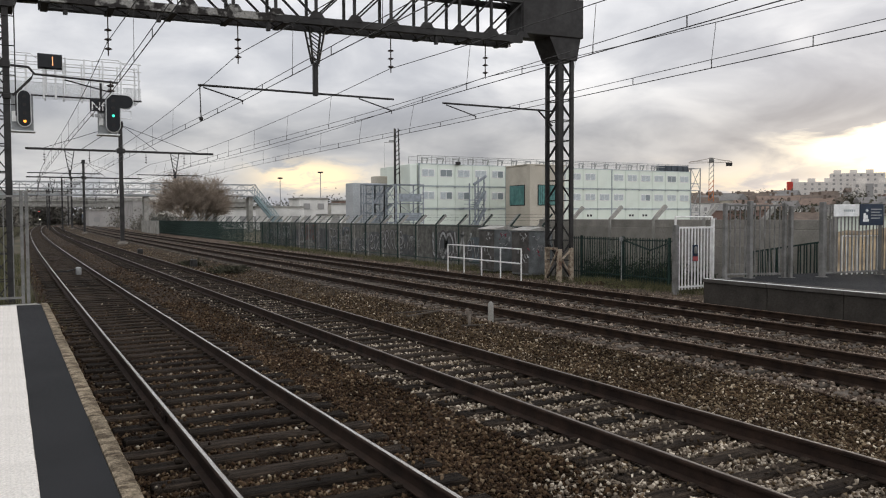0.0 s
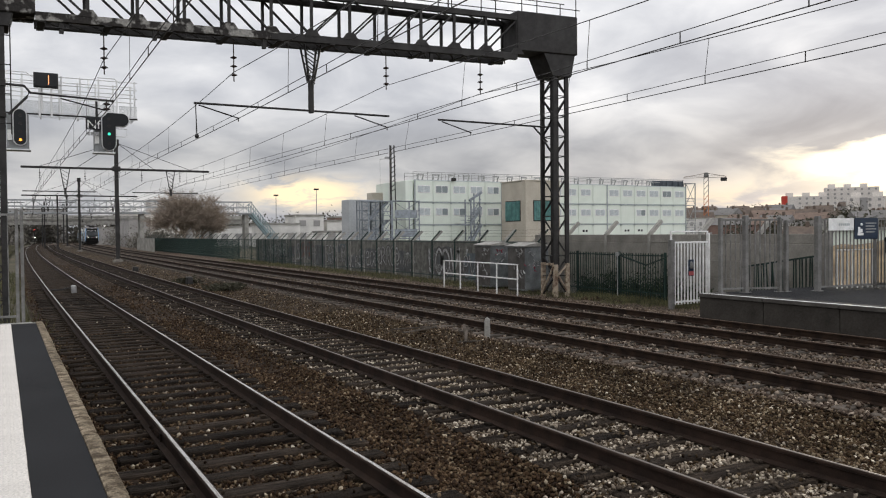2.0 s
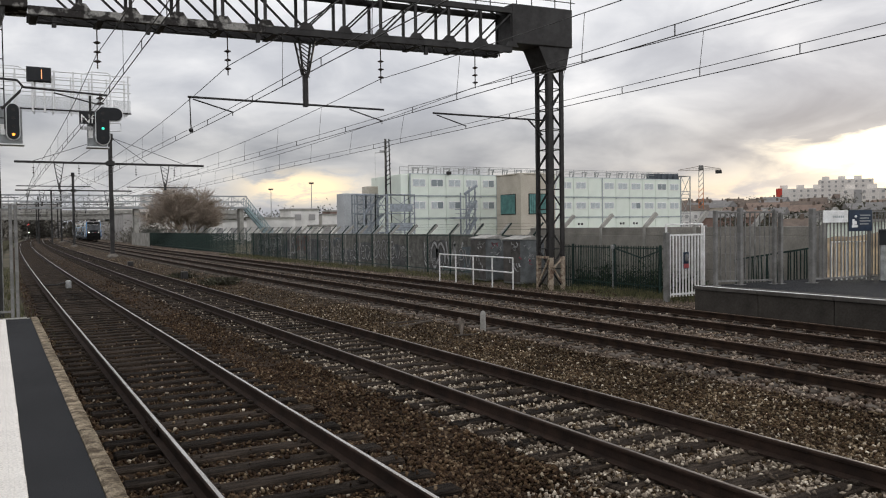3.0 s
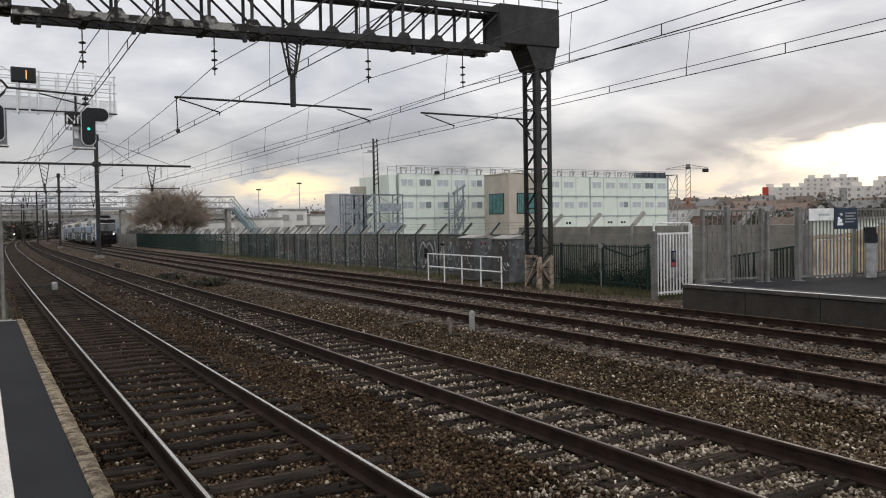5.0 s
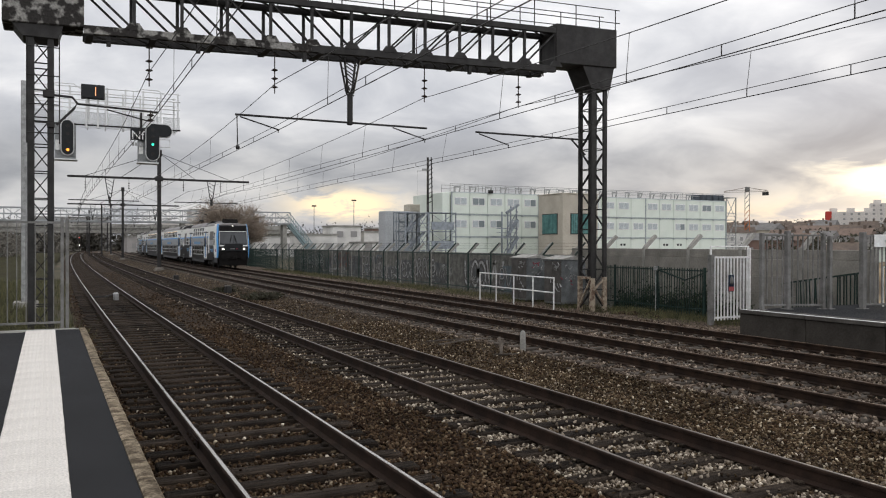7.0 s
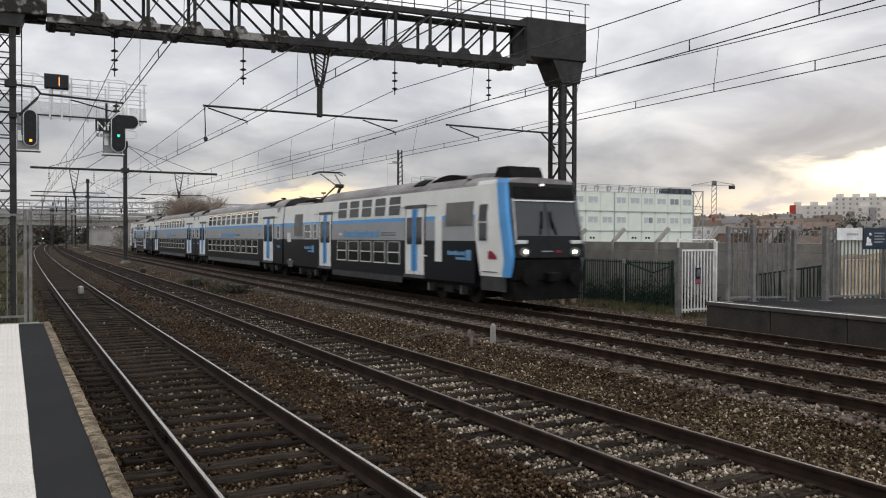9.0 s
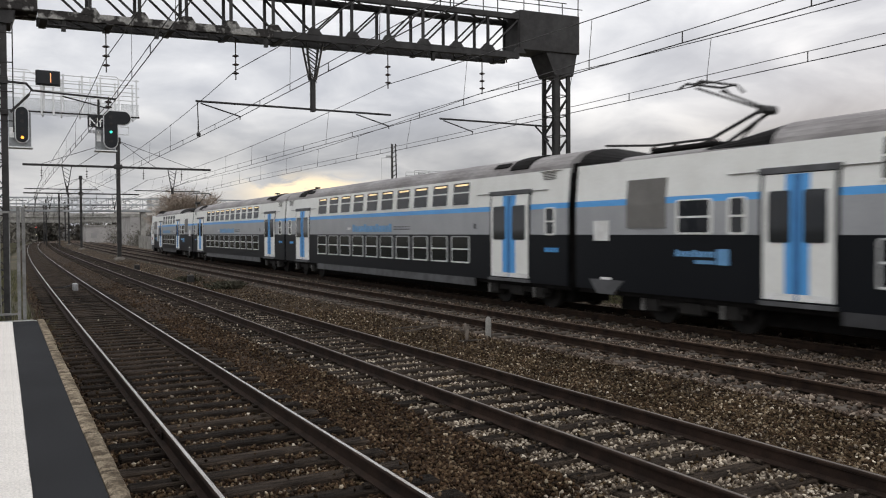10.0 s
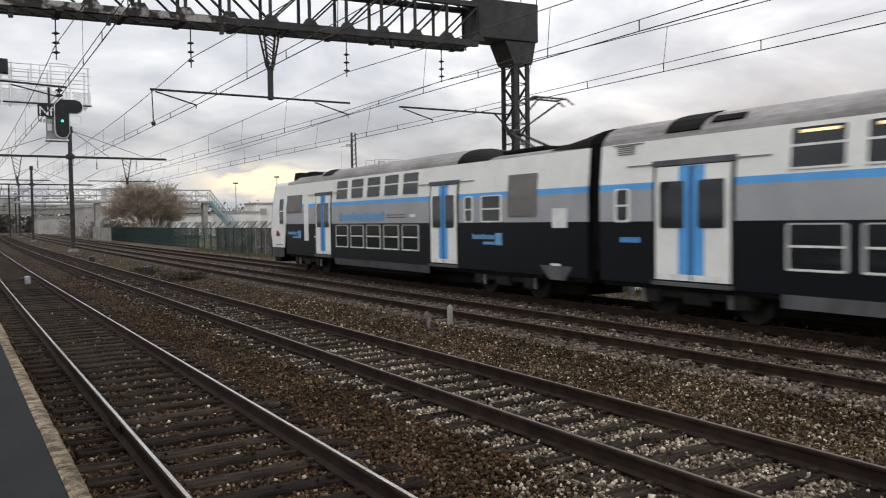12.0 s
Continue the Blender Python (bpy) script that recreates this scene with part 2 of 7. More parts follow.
M_INS = mat("glazed insulator", (0.05, 0.035, 0.03), 0.25)
M_BLACK = mat("black enamel", (0.012, 0.013, 0.015), 0.45)
M_GRASS = mat("verge grass", (0.115, 0.11, 0.05), 0.9, dark=(0.055, 0.055, 0.026), scale=2, fine=20, island=0.5)
M_GROUND = mat("bare earth and scrub", (0.13, 0.105, 0.07), 0.95, dark=(0.06, 0.06, 0.035), scale=0.08, fine=2.0, bump=0.6)
M_GALV_B = mat("blue-grey galvanised steel", (0.33, 0.36, 0.39), 0.55, 0.3, dark=(0.18, 0.20, 0.22), scale=3, fine=20)
M_MODULE = mat("white cabin cladding", (0.70, 0.745, 0.665), 0.5, dark=(0.62, 0.665, 0.59), scale=0.5, fine=8, var=0.02, grain=0.03)
M_MOD_LINE = mat("cabin joint", (0.38, 0.42, 0.41), 0.6)
M_PANE = glass_mat("window pane", (0.20, 0.23, 0.235))
M_BLIND = mat("blind behind glass", (0.50, 0.54, 0.55), 0.35)
M_BEIGE = mat("beige concrete", (0.46, 0.42, 0.35), 0.85, dark=(0.38, 0.345, 0.285), scale=0.7, fine=10, bump=0.1)
M_TEAL = mat("teal shutter", (0.11, 0.25, 0.235), 0.5, dark=(0.06, 0.15, 0.14), scale=2, fine=20)
M_CAB = mat("weathered grey cabinet", (0.17, 0.18, 0.18), 0.6, dark=(0.09, 0.095, 0.095), scale=3, fine=25, bump=0.1)
M_TAG = mat("faded spray paint", (0.42, 0.42, 0.41), 0.8, dark=(0.18, 0.18, 0.175), scale=5, fine=25)
# ---- mesh helpers ----
class Geo:
    """Collects vertices and faces of one part."""

    def __init__(self):
        self.v, self.f = [], []

    def add(self, vs, fs):
        o = len(self.v)
        self.v.extend(tuple(p) for p in vs)
        self.f.extend(tuple(i + o for i in q) for q in fs)
        return self

    def box(self, x0, x1, y0, y1, z0, z1, c=0.0):
        """A block; c: the width of its chamfered edges."""
        if not c:
            return self.add([(x, y, z) for z in (z0, z1) for y in (y0, y1) for x in (x0, x1)],
                            [(0, 2, 3, 1), (4, 5, 7, 6), (0, 1, 5, 4), (2, 6, 7, 3), (0, 4, 6, 2), (1, 3, 7, 5)])
        vs, idx = [], {}
        X, Y, Z = (x0, x1), (y0, y1), (z0, z1)
        for k in range(2):
            for j in range(2):
                for i in range(2):
                    sx, sy, sz = (c if i == 0 else -c), (c if j == 0 else -c), (c if k == 0 else -c)
                    for a, d in (("x", (0, sy, sz)), ("y", (sx, 0, sz)), ("z", (sx, sy, 0))):
                        idx[i, j, k, a] = len(vs)
                        vs.append((X[i] + d[0], Y[j] + d[1], Z[k] + d[2]))
        fs = []
        for s in range(2):
            for a, cyc in (("x", [(s, 0, 0), (s, 1, 0), (s, 1, 1), (s, 0, 1)]), ("y", [(0, s, 0), (0, s, 1), (1, s, 1), (1, s, 0)]), ("z", [(0, 0, s), (1, 0, s), (1, 1, s), (0, 1, s)])):
                q = [idx[(*p, a)] for p in cyc]
                fs.append(q if s else q[::-1])
        for j in range(2):
            for k in range(2):
                fs.append([idx[0, j, k, "y"], idx[1, j, k, "y"], idx[1, j, k, "z"], idx[0, j, k, "z"]][:: 1 if (j + k) % 2 == 0 else -1])
                fs.append([idx[j, 0, k, "x"], idx[j, 1, k, "x"], idx[j, 1, k, "z"], idx[j, 0, k, "z"]][:: -1 if (j + k) % 2 == 0 else 1])
                fs.append([idx[j, k, 0, "x"], idx[j, k, 1, "x"], idx[j, k, 1, "y"], idx[j, k, 0, "y"]][:: 1 if (j + k) % 2 == 0 else -1])
        for i in range(2):
            for j in range(2):
                for k in range(2):
                    q = [idx[i, j, k, a] for a in "xyz"]
                    fs.append(q if (i + j + k) % 2 else q[::-1])
        return self.add(vs, fs)

    def bar(self, p, q, w, h=None):
        """A square-section bar from p to q."""
        return self.tube(p, q, w / 2 * 1.414, 4, (h or w) / w)

    def tube(self, p, q, r, n=8, squash=1.0, r2=None, caps=True):
        p, q = Vector(p), Vector(q)
        d = (q - p).normalized()
        a = d.cross(Vector((0, 0, 1)))
        if a.length < 1e-3:
            a = Vector((1, 0, 0))
        a.normalize()
        b = d.cross(a)
        vs = []
        for c, rr in ((p, r), (q, r if r2 is None else r2)):
            for i in range(n):
                t = 2 * math.pi * (i + 0.5) / n
                vs.append(c + a * (math.cos(t) * rr) + b * (math.sin(t) * rr * squash))
        fs = [(i, (i + 1) % n, n + (i + 1) % n, n + i) for i in range(n)]
        if caps:
            fs += [tuple(range(n))[::-1], tuple(range(n, 2 * n))]
        return self.add(vs, fs)

    def path(self, pts, r, n=6):
        # one tube along a polyline, its rings shared between the stretches
        pts = [Vector(p) for p in pts]
        vs = []
        for k, p in enumerate(pts):
            d = (pts[min(k + 1, len(pts) - 1)] - pts[max(k - 1, 0)]).normalized()
            a = d.cross(Vector((0.03, 0.02, 1)))
            if a.length < 0.06:
                a = d.cross(Vector((0, 1, 0)))
            a.normalize()
            b = d.cross(a)
            for i in range(n):
                t = 2 * math.pi * (i + 0.5) / n
                vs.append(p + a * (math.cos(t) * r) + b * (math.sin(t) * r))
        fs = [(k * n + i, k * n + (i + 1) % n, (k + 1) * n + (i + 1) % n, (k + 1) * n + i) for k in range(len(pts) - 1) for i in range(n)]
        fs += [tuple(range(n))[::-1], tuple(range((len(pts) - 1) * n, len(pts) * n))]
        return self.add(vs, fs)

    def lathe(self, base, prof, n=12):
        """prof: rows of radius and height over base."""
        vs = [(base[0] + r * math.cos(2 * math.pi * i / n), base[1] + r * math.sin(2 * math.pi * i / n), base[2] + z) for r, z in prof for i in range(n)]
        fs = [(j * n + i, j * n + (i + 1) % n, (j + 1) * n + (i + 1) % n, (j + 1) * n + i) for j in range(len(prof) - 1) for i in range(n)]
        fs += [tuple(range(n))[::-1], tuple(range((len(prof) - 1) * n, len(prof) * n))]
        return self.add(vs, fs)

    def prism(self, outline, y0, y1, axis="y"):
        """An outline of (a, z) swept along an axis."""
        n = len(outline)
        vs = [((a, y, z) if axis == "y" else (y, a, z)) for y in (y0, y1) for a, z in outline]
        fs = [(i, (i + 1) % n, n + (i + 1) % n, n + i) for i in range(n)] + [tuple(range(n))[::-1], tuple(range(n, 2 * n))]
        return self.add(vs, fs)

    def mesh(self, name, material, smooth=False):
        me = bpy.data.meshes.new(name)
        me.from_pydata(self.v, [], self.f)
        me.materials.append(material)
        bm = bmesh.new()
        bm.from_mesh(me)
        bmesh.ops.recalc_face_normals(bm, faces=bm.faces)
        bm.to_mesh(me)
        bm.free()
        if smooth:
            for p in me.polygons:
                p.use_smooth = True
        me.update()
        return me


def part(name, geo, material, parent=None, label="", smooth=False, kind=""):
    ob = new(name, geo if isinstance(geo, bpy.types.Mesh) else geo.mesh(name, material, smooth))
    ob.parent = parent
    return tagged(ob, label, kind=kind)


def thing(name, label, category, group="", kind="", at=None):
    ob = new(name)
    if at is not None:
        ob.matrix_world = at
    return tagged(ob, label, category, group, kind)


CURVE, BEND = 0.8e-4, 1.0e-7


def cx(y):
    """How far the line has bent to the right at y."""
    return CURVE * y * y + BEND * y ** 3 if y > 0 else 0.0


def rnd(a, b):
    return random.uniform(a, b)
# ---- ground, ballast and tracks ----
TRACKS = [2.32, 6.08, 11.05, 14.58]
GAUGE = 1.505
PITCH, PHASE = 0.555, (2.37, 2.22, 2.30, 2.46)


def build_ground():
    g = Geo()
    R = 4000
    g.add([(-R, -R, -0.75), (R, -R, -0.75), (R, R, -0.75), (-R, R, -0.75)], [(0, 1, 2, 3)])
    tagged(part("ground", g, M_GROUND), "bare earth and scrub around the railway", "ground", kind="structure")

    # the ballast bed, a curved strip with low shoulders between the tracks
    def height(x):
        d = min(abs(x - c) for c in TRACKS)
        z = (-0.232 if x < 4.2 else -0.225 if x < 9.6 else -0.235) if d < 1.35 else -0.225 - min(0.11, (d - 1.35) * 0.16)
        if 11.05 < x < 14.58:
            z = max(z, -0.25)
        if x > 17.2:
            z = min(z, -0.36)
        return z
    for name, m, x0, x1, cols, words in (("ballast_bed_1", M_BED, 0.69, 4.75, 18, "rust-brown"), ("ballast_bed_2", M_BED_PALE, 4.75, 7.4, 11, "pale grey-brown"), ("ballast_bed_3", M_BED_MID, 7.4, 9.7, 10, "brown"), ("ballast_bed_4", M_BED_PALE, 9.7, 20.6, 36, "grey-brown")):
        g = Geo()
        ys = [-14 + 0.5 * i for i in range(108)] + [40 + 5 * i for i in range(80)]
        xs = [x0 + (x1 - x0) * i / cols for i in range(cols + 1)]
        vs, fs = [], []
        for y in ys:
            for x in xs:
                vs.append((x + cx(y), y, height(x) + 0.03 * noise.noise((x * 0.9, y * 0.9, 0)) + 0.018 * noise.noise((x * 4, y * 4, 3))))
        n = len(xs)
        for j in range(len(ys) - 1):
            for i in range(n - 1):
                fs.append((j * n + i, j * n + i + 1, (j + 1) * n + i + 1, (j + 1) * n + i))
        g.add(vs, fs)
        tagged(part(name, g, m, smooth=True), words + " crushed stone ballast under the tracks", "ballast", kind="structure")
    # the verge left of the line past the platform's end
    g = Geo()
    vs, fs = [], []
    ys, xs = [17.35 + 3 * i for i in range(80)], [-40 + 1.37 * i for i in range(30)]
    for y in ys:
        for x in xs:
            vs.append((x + (cx(y) if x > -10 else 0), y, -0.34 + 0.10 * noise.noise((x * 0.3, y * 0.3, 7))))
    for j in range(len(ys) - 1):
        for i in range(len(xs) - 1):
            fs.append((j * len(xs) + i, j * len(xs) + i + 1, (j + 1) * len(xs) + i + 1, (j + 1) * len(xs) + i))
    g.add(vs, fs)
    tagged(part("verge", g, M_VERGE, smooth=True), "brown and green weedy verge beside the track", "verge", kind="structure")
    return height


M_VERGE = mat("weedy verge", (0.052, 0.050, 0.022), 0.95, dark=(0.024, 0.020, 0.012), scale=1.0, fine=20, bump=0.8, spec=0.05)
bed_height = build_ground()


def scatter_stones(name, label, material, spots, seed, size=(0.017, 0.031)):
    """Loose stones as one mesh: squashed, turned blocks with uneven corners."""
    rs = np.random.RandomState(seed)
    cube = np.array([(a, b, c) for c in (-1, 1) for b in (-1, 1) for a in (-1, 1)]) * 0.72
    tri = np.array([(0, 2, 3), (0, 3, 1), (4, 5, 7), (4, 7, 6), (0, 1, 5), (0, 5, 4), (2, 6, 7), (2, 7, 3), (0, 4, 6), (0, 6, 2), (1, 3, 7), (1, 7, 5)])
    n = len(spots)
    s = rs.uniform(size[0], size[1], (n, 1, 1)) * rs.uniform(0.6, 1.3, (n, 1, 3)) * np.array((1.15, 0.95, 0.72))
    v = cube[None] * rs.uniform(0.45, 1.2, (n, 8, 3)) * s
    q = rs.normal(size=(n, 4))
    q /= np.linalg.norm(q, axis=1, keepdims=True)
    w, x, y, z = q.T
    rot = np.stack([np.stack([1 - 2 * (y * y + z * z), 2 * (x * y - w * z), 2 * (x * z + w * y)], 1),
                    np.stack([2 * (x * y + w * z), 1 - 2 * (x * x + z * z), 2 * (y * z - w * x)], 1),
                    np.stack([2 * (x * z - w * y), 2 * (y * z + w * x), 1 - 2 * (x * x + y * y)], 1)], 1)
    v = np.einsum("nij,nkj->nki", rot, v) + np.asarray(spots)[:, None, :]
    f = tri[None] + (np.arange(n) * 8)[:, None, None]
    me = bpy.data.meshes.new(name)
    me.vertices.add(n * 8)
    me.vertices.foreach_set("co", v.astype(np.float32).ravel())
    me.loops.add(n * 36)
    me.loops.foreach_set("vertex_index", f.astype(np.int32).ravel())
    me.polygons.add(n * 12)
    me.polygons.foreach_set("loop_start", (np.arange(n * 12) * 3).astype(np.int32))
    me.update(calc_edges=True)
    me.materials.append(material)
    return tagged(new(name, me), label, "ballast", kind="stuff")


def build_stones():
    rs = np.random.RandomState(5)
    dull, mid, pale, pink = [], [], [], []
    for y0, y1, per in ((2.0, 8.0, 900), (8.0, 14.0, 540), (14.0, 24.0, 200), (24.0, 42.0, 60), (42.0, 75.0, 16)):
        n = int((18.2 - 0.75) * (y1 - y0) * per)
        xs, ys = rs.uniform(0.75, 18.2, n), rs.uniform(y0, y1, n)
        for x, y in zip(xs, ys):
            # out of the picture on the near side
            if x > 3.6 + 1.55 * y or (y < 3.4):
                continue
            d = [x - c for c in TRACKS]
            k = min(range(4), key=lambda i: abs(d[i]))
            if abs(abs(d[k]) - GAUGE / 2) < 0.085:
                continue
            z = bed_height(x) + 0.012
            on = abs(d[k]) < 1.3
            if on and (y - PHASE[k] + 0.135) % PITCH < 0.27:
                if rs.rand() < (0.985 if k == 0 else 0.94 if k == 1 else 0.8):
                    continue
                z = -0.165
            r = rs.rand()
            if k == 0:
                pile = (pale if r < 0.06 else mid if r < 0.26 else dull) if on else (mid if r < 0.05 else dull)
            elif k == 1 and on:
                pile = pale if r < 0.78 else mid
            elif k == 1 and d[k] < 0:
                pile = (pale if r < (0.45 if d[k] > -2.1 else 0.12) else mid if r < 0.6 else dull) if y < 6.0 else (mid if r < 0.15 else dull)
            elif x < 9.6:
                pile = pale if r < 0.04 else mid if r < 0.72 else dull
            else:
                pile = pink if r < 0.8 else mid
            pile.append((x + cx(y), y, z + rs.uniform(-0.012, 0.02)))
    scatter_stones("ballast_stones", "loose rust-brown ballast stones between the rails", M_STONE, dull, 1)
    scatter_stones("brown_ballast_stones", "loose brown ballast stones beside the middle tracks", M_STONE_MID, mid, 3)
    scatter_stones("pink_ballast_stones", "loose pink-grey ballast stones round the far tracks", M_STONE_PINK, pink, 4, (0.024, 0.04))
    scatter_stones("pale_ballast_stones", "fresh pale grey ballast stones on the second track", M_STONE_PALE, pale, 2)


def rail_mesh(x, head, side):
    """One rail: foot, web and head swept along the line."""
    prof = [(-0.075, -0.172), (0.075, -0.172), (0.075, -0.160), (0.012, -0.140), (0.010, -0.045), (0.035, -0.034), (0.036, -0.012), (0.028, -0.001), (-0.028, -0.001), (-0.036, -0.012), (-0.035, -0.034), (-0.010, -0.045), (-0.012, -0.140), (-0.075, -0.160)]
    ys = [-14 + 2 * i for i in range(30)] + [46 + 6 * i for i in range(60)]
    n = len(prof)
    g, top = Geo(), Geo()
    vs = [(x + a + cx(y), y, z) for y in ys for a, z in prof]
    g.add(vs, [(j * n + i, j * n + (i + 1) % n, (j + 1) * n + (i + 1) % n, (j + 1) * n + i) for j in range(len(ys) - 1) for i in range(n)])
    t = [(-0.018, -0.0005), (-0.013, 0.003), (0.014, 0.003), (0.019, -0.0005)]
    top.add([(x + a + cx(y), y, z) for y in ys for a, z in t], [(j * 4 + i, j * 4 + i + 1, (j + 1) * 4 + i + 1, (j + 1) * 4 + i) for j in range(len(ys) - 1) for i in range(3)])
    return g, top


def build_tracks():
    names = ("polished rails on dark wooden sleepers beside the platform", "dark tarnished rails on wooden sleepers in pale ballast", "rust-brown rails of the third track", "rust-brown rails of the track beside the far platform")
    for k, c in enumerate(TRACKS):
        tr = thing("railway_track", names[k], "railway track", "tracks side by side", "structure")
        for s in (-1, 1):
            side, top = rail_mesh(c + s * GAUGE / 2, None, None)
            rail = part("rail", side, M_RAIL if k < 2 else M_RAIL_RUST, tr)
            part("rail_head", top, (M_HEAD, M_HEAD_DULL, M_HEAD_RUST, M_HEAD_RUST)[k], rail, "shiny worn running surface" if k < 1 else "")
        m = M_SLEEPER if k < 2 else M_SLEEPER_C
        kinds = []
        for w in (1.26, 1.30, 1.34):
            g = Geo().box(-w, w, -0.112, 0.112, -0.30, -0.172, 0.014)
            for s in (-1, 1):
                for o in (-0.13, 0.13):
                    g.box(s * GAUGE / 2 + o - 0.035, s * GAUGE / 2 + o + 0.035, -0.05, 0.05, -0.172, -0.135, 0.01)
            kinds.append(g.mesh("sleeper", m))
        n = 68
        for i in range(n):
            y = PHASE[k] + PITCH * i
            ob = new("sleeper", kinds[i % 3])
            ob.parent = tr
            ob.matrix_basis = pose(c + cx(y) + rnd(-0.03, 0.03), y + rnd(-0.02, 0.02), rnd(-0.012, 0.004), 0, 0, rnd(-1.0, 1.0))
        g = Geo()
        for i in range(350):
            y = PHASE[k] - 0.112 + PITCH * (n + i)
            g.box(c + cx(y) - 1.3, c + cx(y) + 1.3, y, y + 0.224, -0.30, -0.172)
        part("far_sleepers", g, m, tr, kind="stuff")


build_tracks()
# ---- platforms ----
def build_near_platform():
    pl = thing("platform_near", "low station platform with asphalt, white tactile strip and stone coping", "platform", kind="structure")
    part("slab", Geo().box(-9, 0.555, -14, 17.18, -0.7, 0.546), M_CONC, pl)
    part("asphalt", Geo().box(0.145, 0.558, -14, 16.95, 0.546, 0.556), M_ASPH, pl, "dark asphalt strip")
    part("asphalt", Geo().box(-9, -0.358, -14, 16.75, 0.546, 0.556), M_ASPH, pl)
    part("end_band", Geo().box(-9, 0.50, 16.955, 17.18, 0.546, 0.560), M_CONC, pl, "pale concrete end band")
    part("edge_wall", Geo().box(0.556, 0.63, -14, 17.2, -0.7, 0.368), M_CONC_D, pl)
    stones = []
    for i in range(3):
        g = Geo()
        n = 15
        r = random.Random(i)
        # a worn block: its upper edges wander
        prof = [[(0.56, 0.37), (0.69, 0.37), (0.69 + r.uniform(-0.007, 0.004), 0.53), (0.672 + r.uniform(-0.012, 0.006), 0.562), (0.58, 0.566), (0.56, 0.560)] for _ in range(n)]
        vs = [(a, j / (n - 1) * 1.992, z + (r.uniform(-0.003, 0.002) if z > 0.5 else 0)) for j in range(n) for a, z in prof[j]]
        m = 6
        fs = [(j * m + q, j * m + (q + 1) % m, (j + 1) * m + (q + 1) % m, (j + 1) * m + q) for j in range(n - 1) for q in range(m)]
        fs += [tuple(range(m)), tuple(range((n - 1) * m, n * m))]
        stones.append(g.add(vs, fs).mesh("coping_stone", M_COPING))
    for i in range(11):
        ob = new("coping_stone", stones[i % 3])
        ob.parent = pl
        ob.matrix_basis = pose(rnd(-0.004, 0.004), -4.8 + i * 2.0, rnd(-0.002, 0.002), 0, 0, rnd(-0.06, 0.06))
    # tactile tiles with raised studs
    g = Geo().box(-0.333, 0.162, 0.0, 0.492, 0.546, 0.564, 0.004)
    for a in range(9):
        for b in range(9):
            x, y = -0.333 + 0.0275 + a * 0.055, 0.0273 + b * 0.0547
            q = [(-0.016, -0.016), (0.016, -0.016), (0.016, 0.016), (-0.016, 0.016)]
            g.add([(x + u, y + v, 0.564) for u, v in q] + [(x + u * 0.5, y + v * 0.5, 0.5685) for u, v in q], [(4, 5, 6, 7), (0, 1, 5, 4), (1, 2, 6, 5), (2, 3, 7, 6), (3, 0, 4, 7)])
    me = g.mesh("tactile_tile", M_TACT)
    for i in range(38):
        ob = new("tactile_tile", me)
        ob.parent = pl
        ob.matrix_basis = pose(-0.021 + rnd(-0.002, 0.002), 16.45 - i * 0.497, rnd(-0.002, 0.002), 0, 0, rnd(-0.1, 0.1))
    # the railing across the platform's end
    fe = thing("end_fence", "tall dull steel bar fence across the platform end", "fence")
    y0 = 17.42
    for x in (0.36, 0.27, -1.9, -4.1):
        part("post", Geo().box(x - 0.03, x + 0.03, y0 - 0.03, y0 + 0.03, -0.4, 2.72, 0.006), M_GALV_D, fe)
    for z in (0.66, 2.62):
        part("rail", Geo().box(-4.1, 0.24, y0 - 0.02, y0 + 0.02, z - 0.02, z + 0.02), M_GALV_D, fe)
    for i in range(26):
        x = 0.12 - i * 0.16
        part("bar", Geo().tube((x, y0, 0.66), (x, y0, 2.60), 0.011, 6), M_GALV_D, fe)


build_near_platform()


M_CONC_E = mat("dark edge slab", (0.10, 0.092, 0.083), 0.9, dark=(0.05, 0.045, 0.04), scale=2, fine=30, spec=0.15)


def build_far_platform():
    pl = thing("platform_far", "low station platform with sooty concrete edge wall and white line", "platform", kind="structure")
    part("slab", Geo().box(16.02, 40, -14, 15.02, -0.7, 0.54), M_CONC_D, pl)
    part("asphalt", Geo().box(16.45, 40, -14, 14.9, 0.54, 0.55), M_ASPH, pl)
    me = [Geo().box(15.93, 16.44, 0.01, 1.99, 0.46, 0.556, 0.012).mesh("edge_slab", M_CONC_E), Geo().box(15.97, 16.05, 0.01, 1.99, -0.6, 0.455, 0.01).mesh("wall_panel", M_CONC_D)]
    for i in range(12):
        for m in me:
            ob = new(m.name, m)
            ob.parent = pl
            ob.matrix_basis = pose(0, 13.03 - 2 * i, 0)
    part("white_line", Geo().box(15.96, 16.06, -10, 15.0, 0.556, 0.560), M_WHITE, pl, "worn white edge line")


build_far_platform()


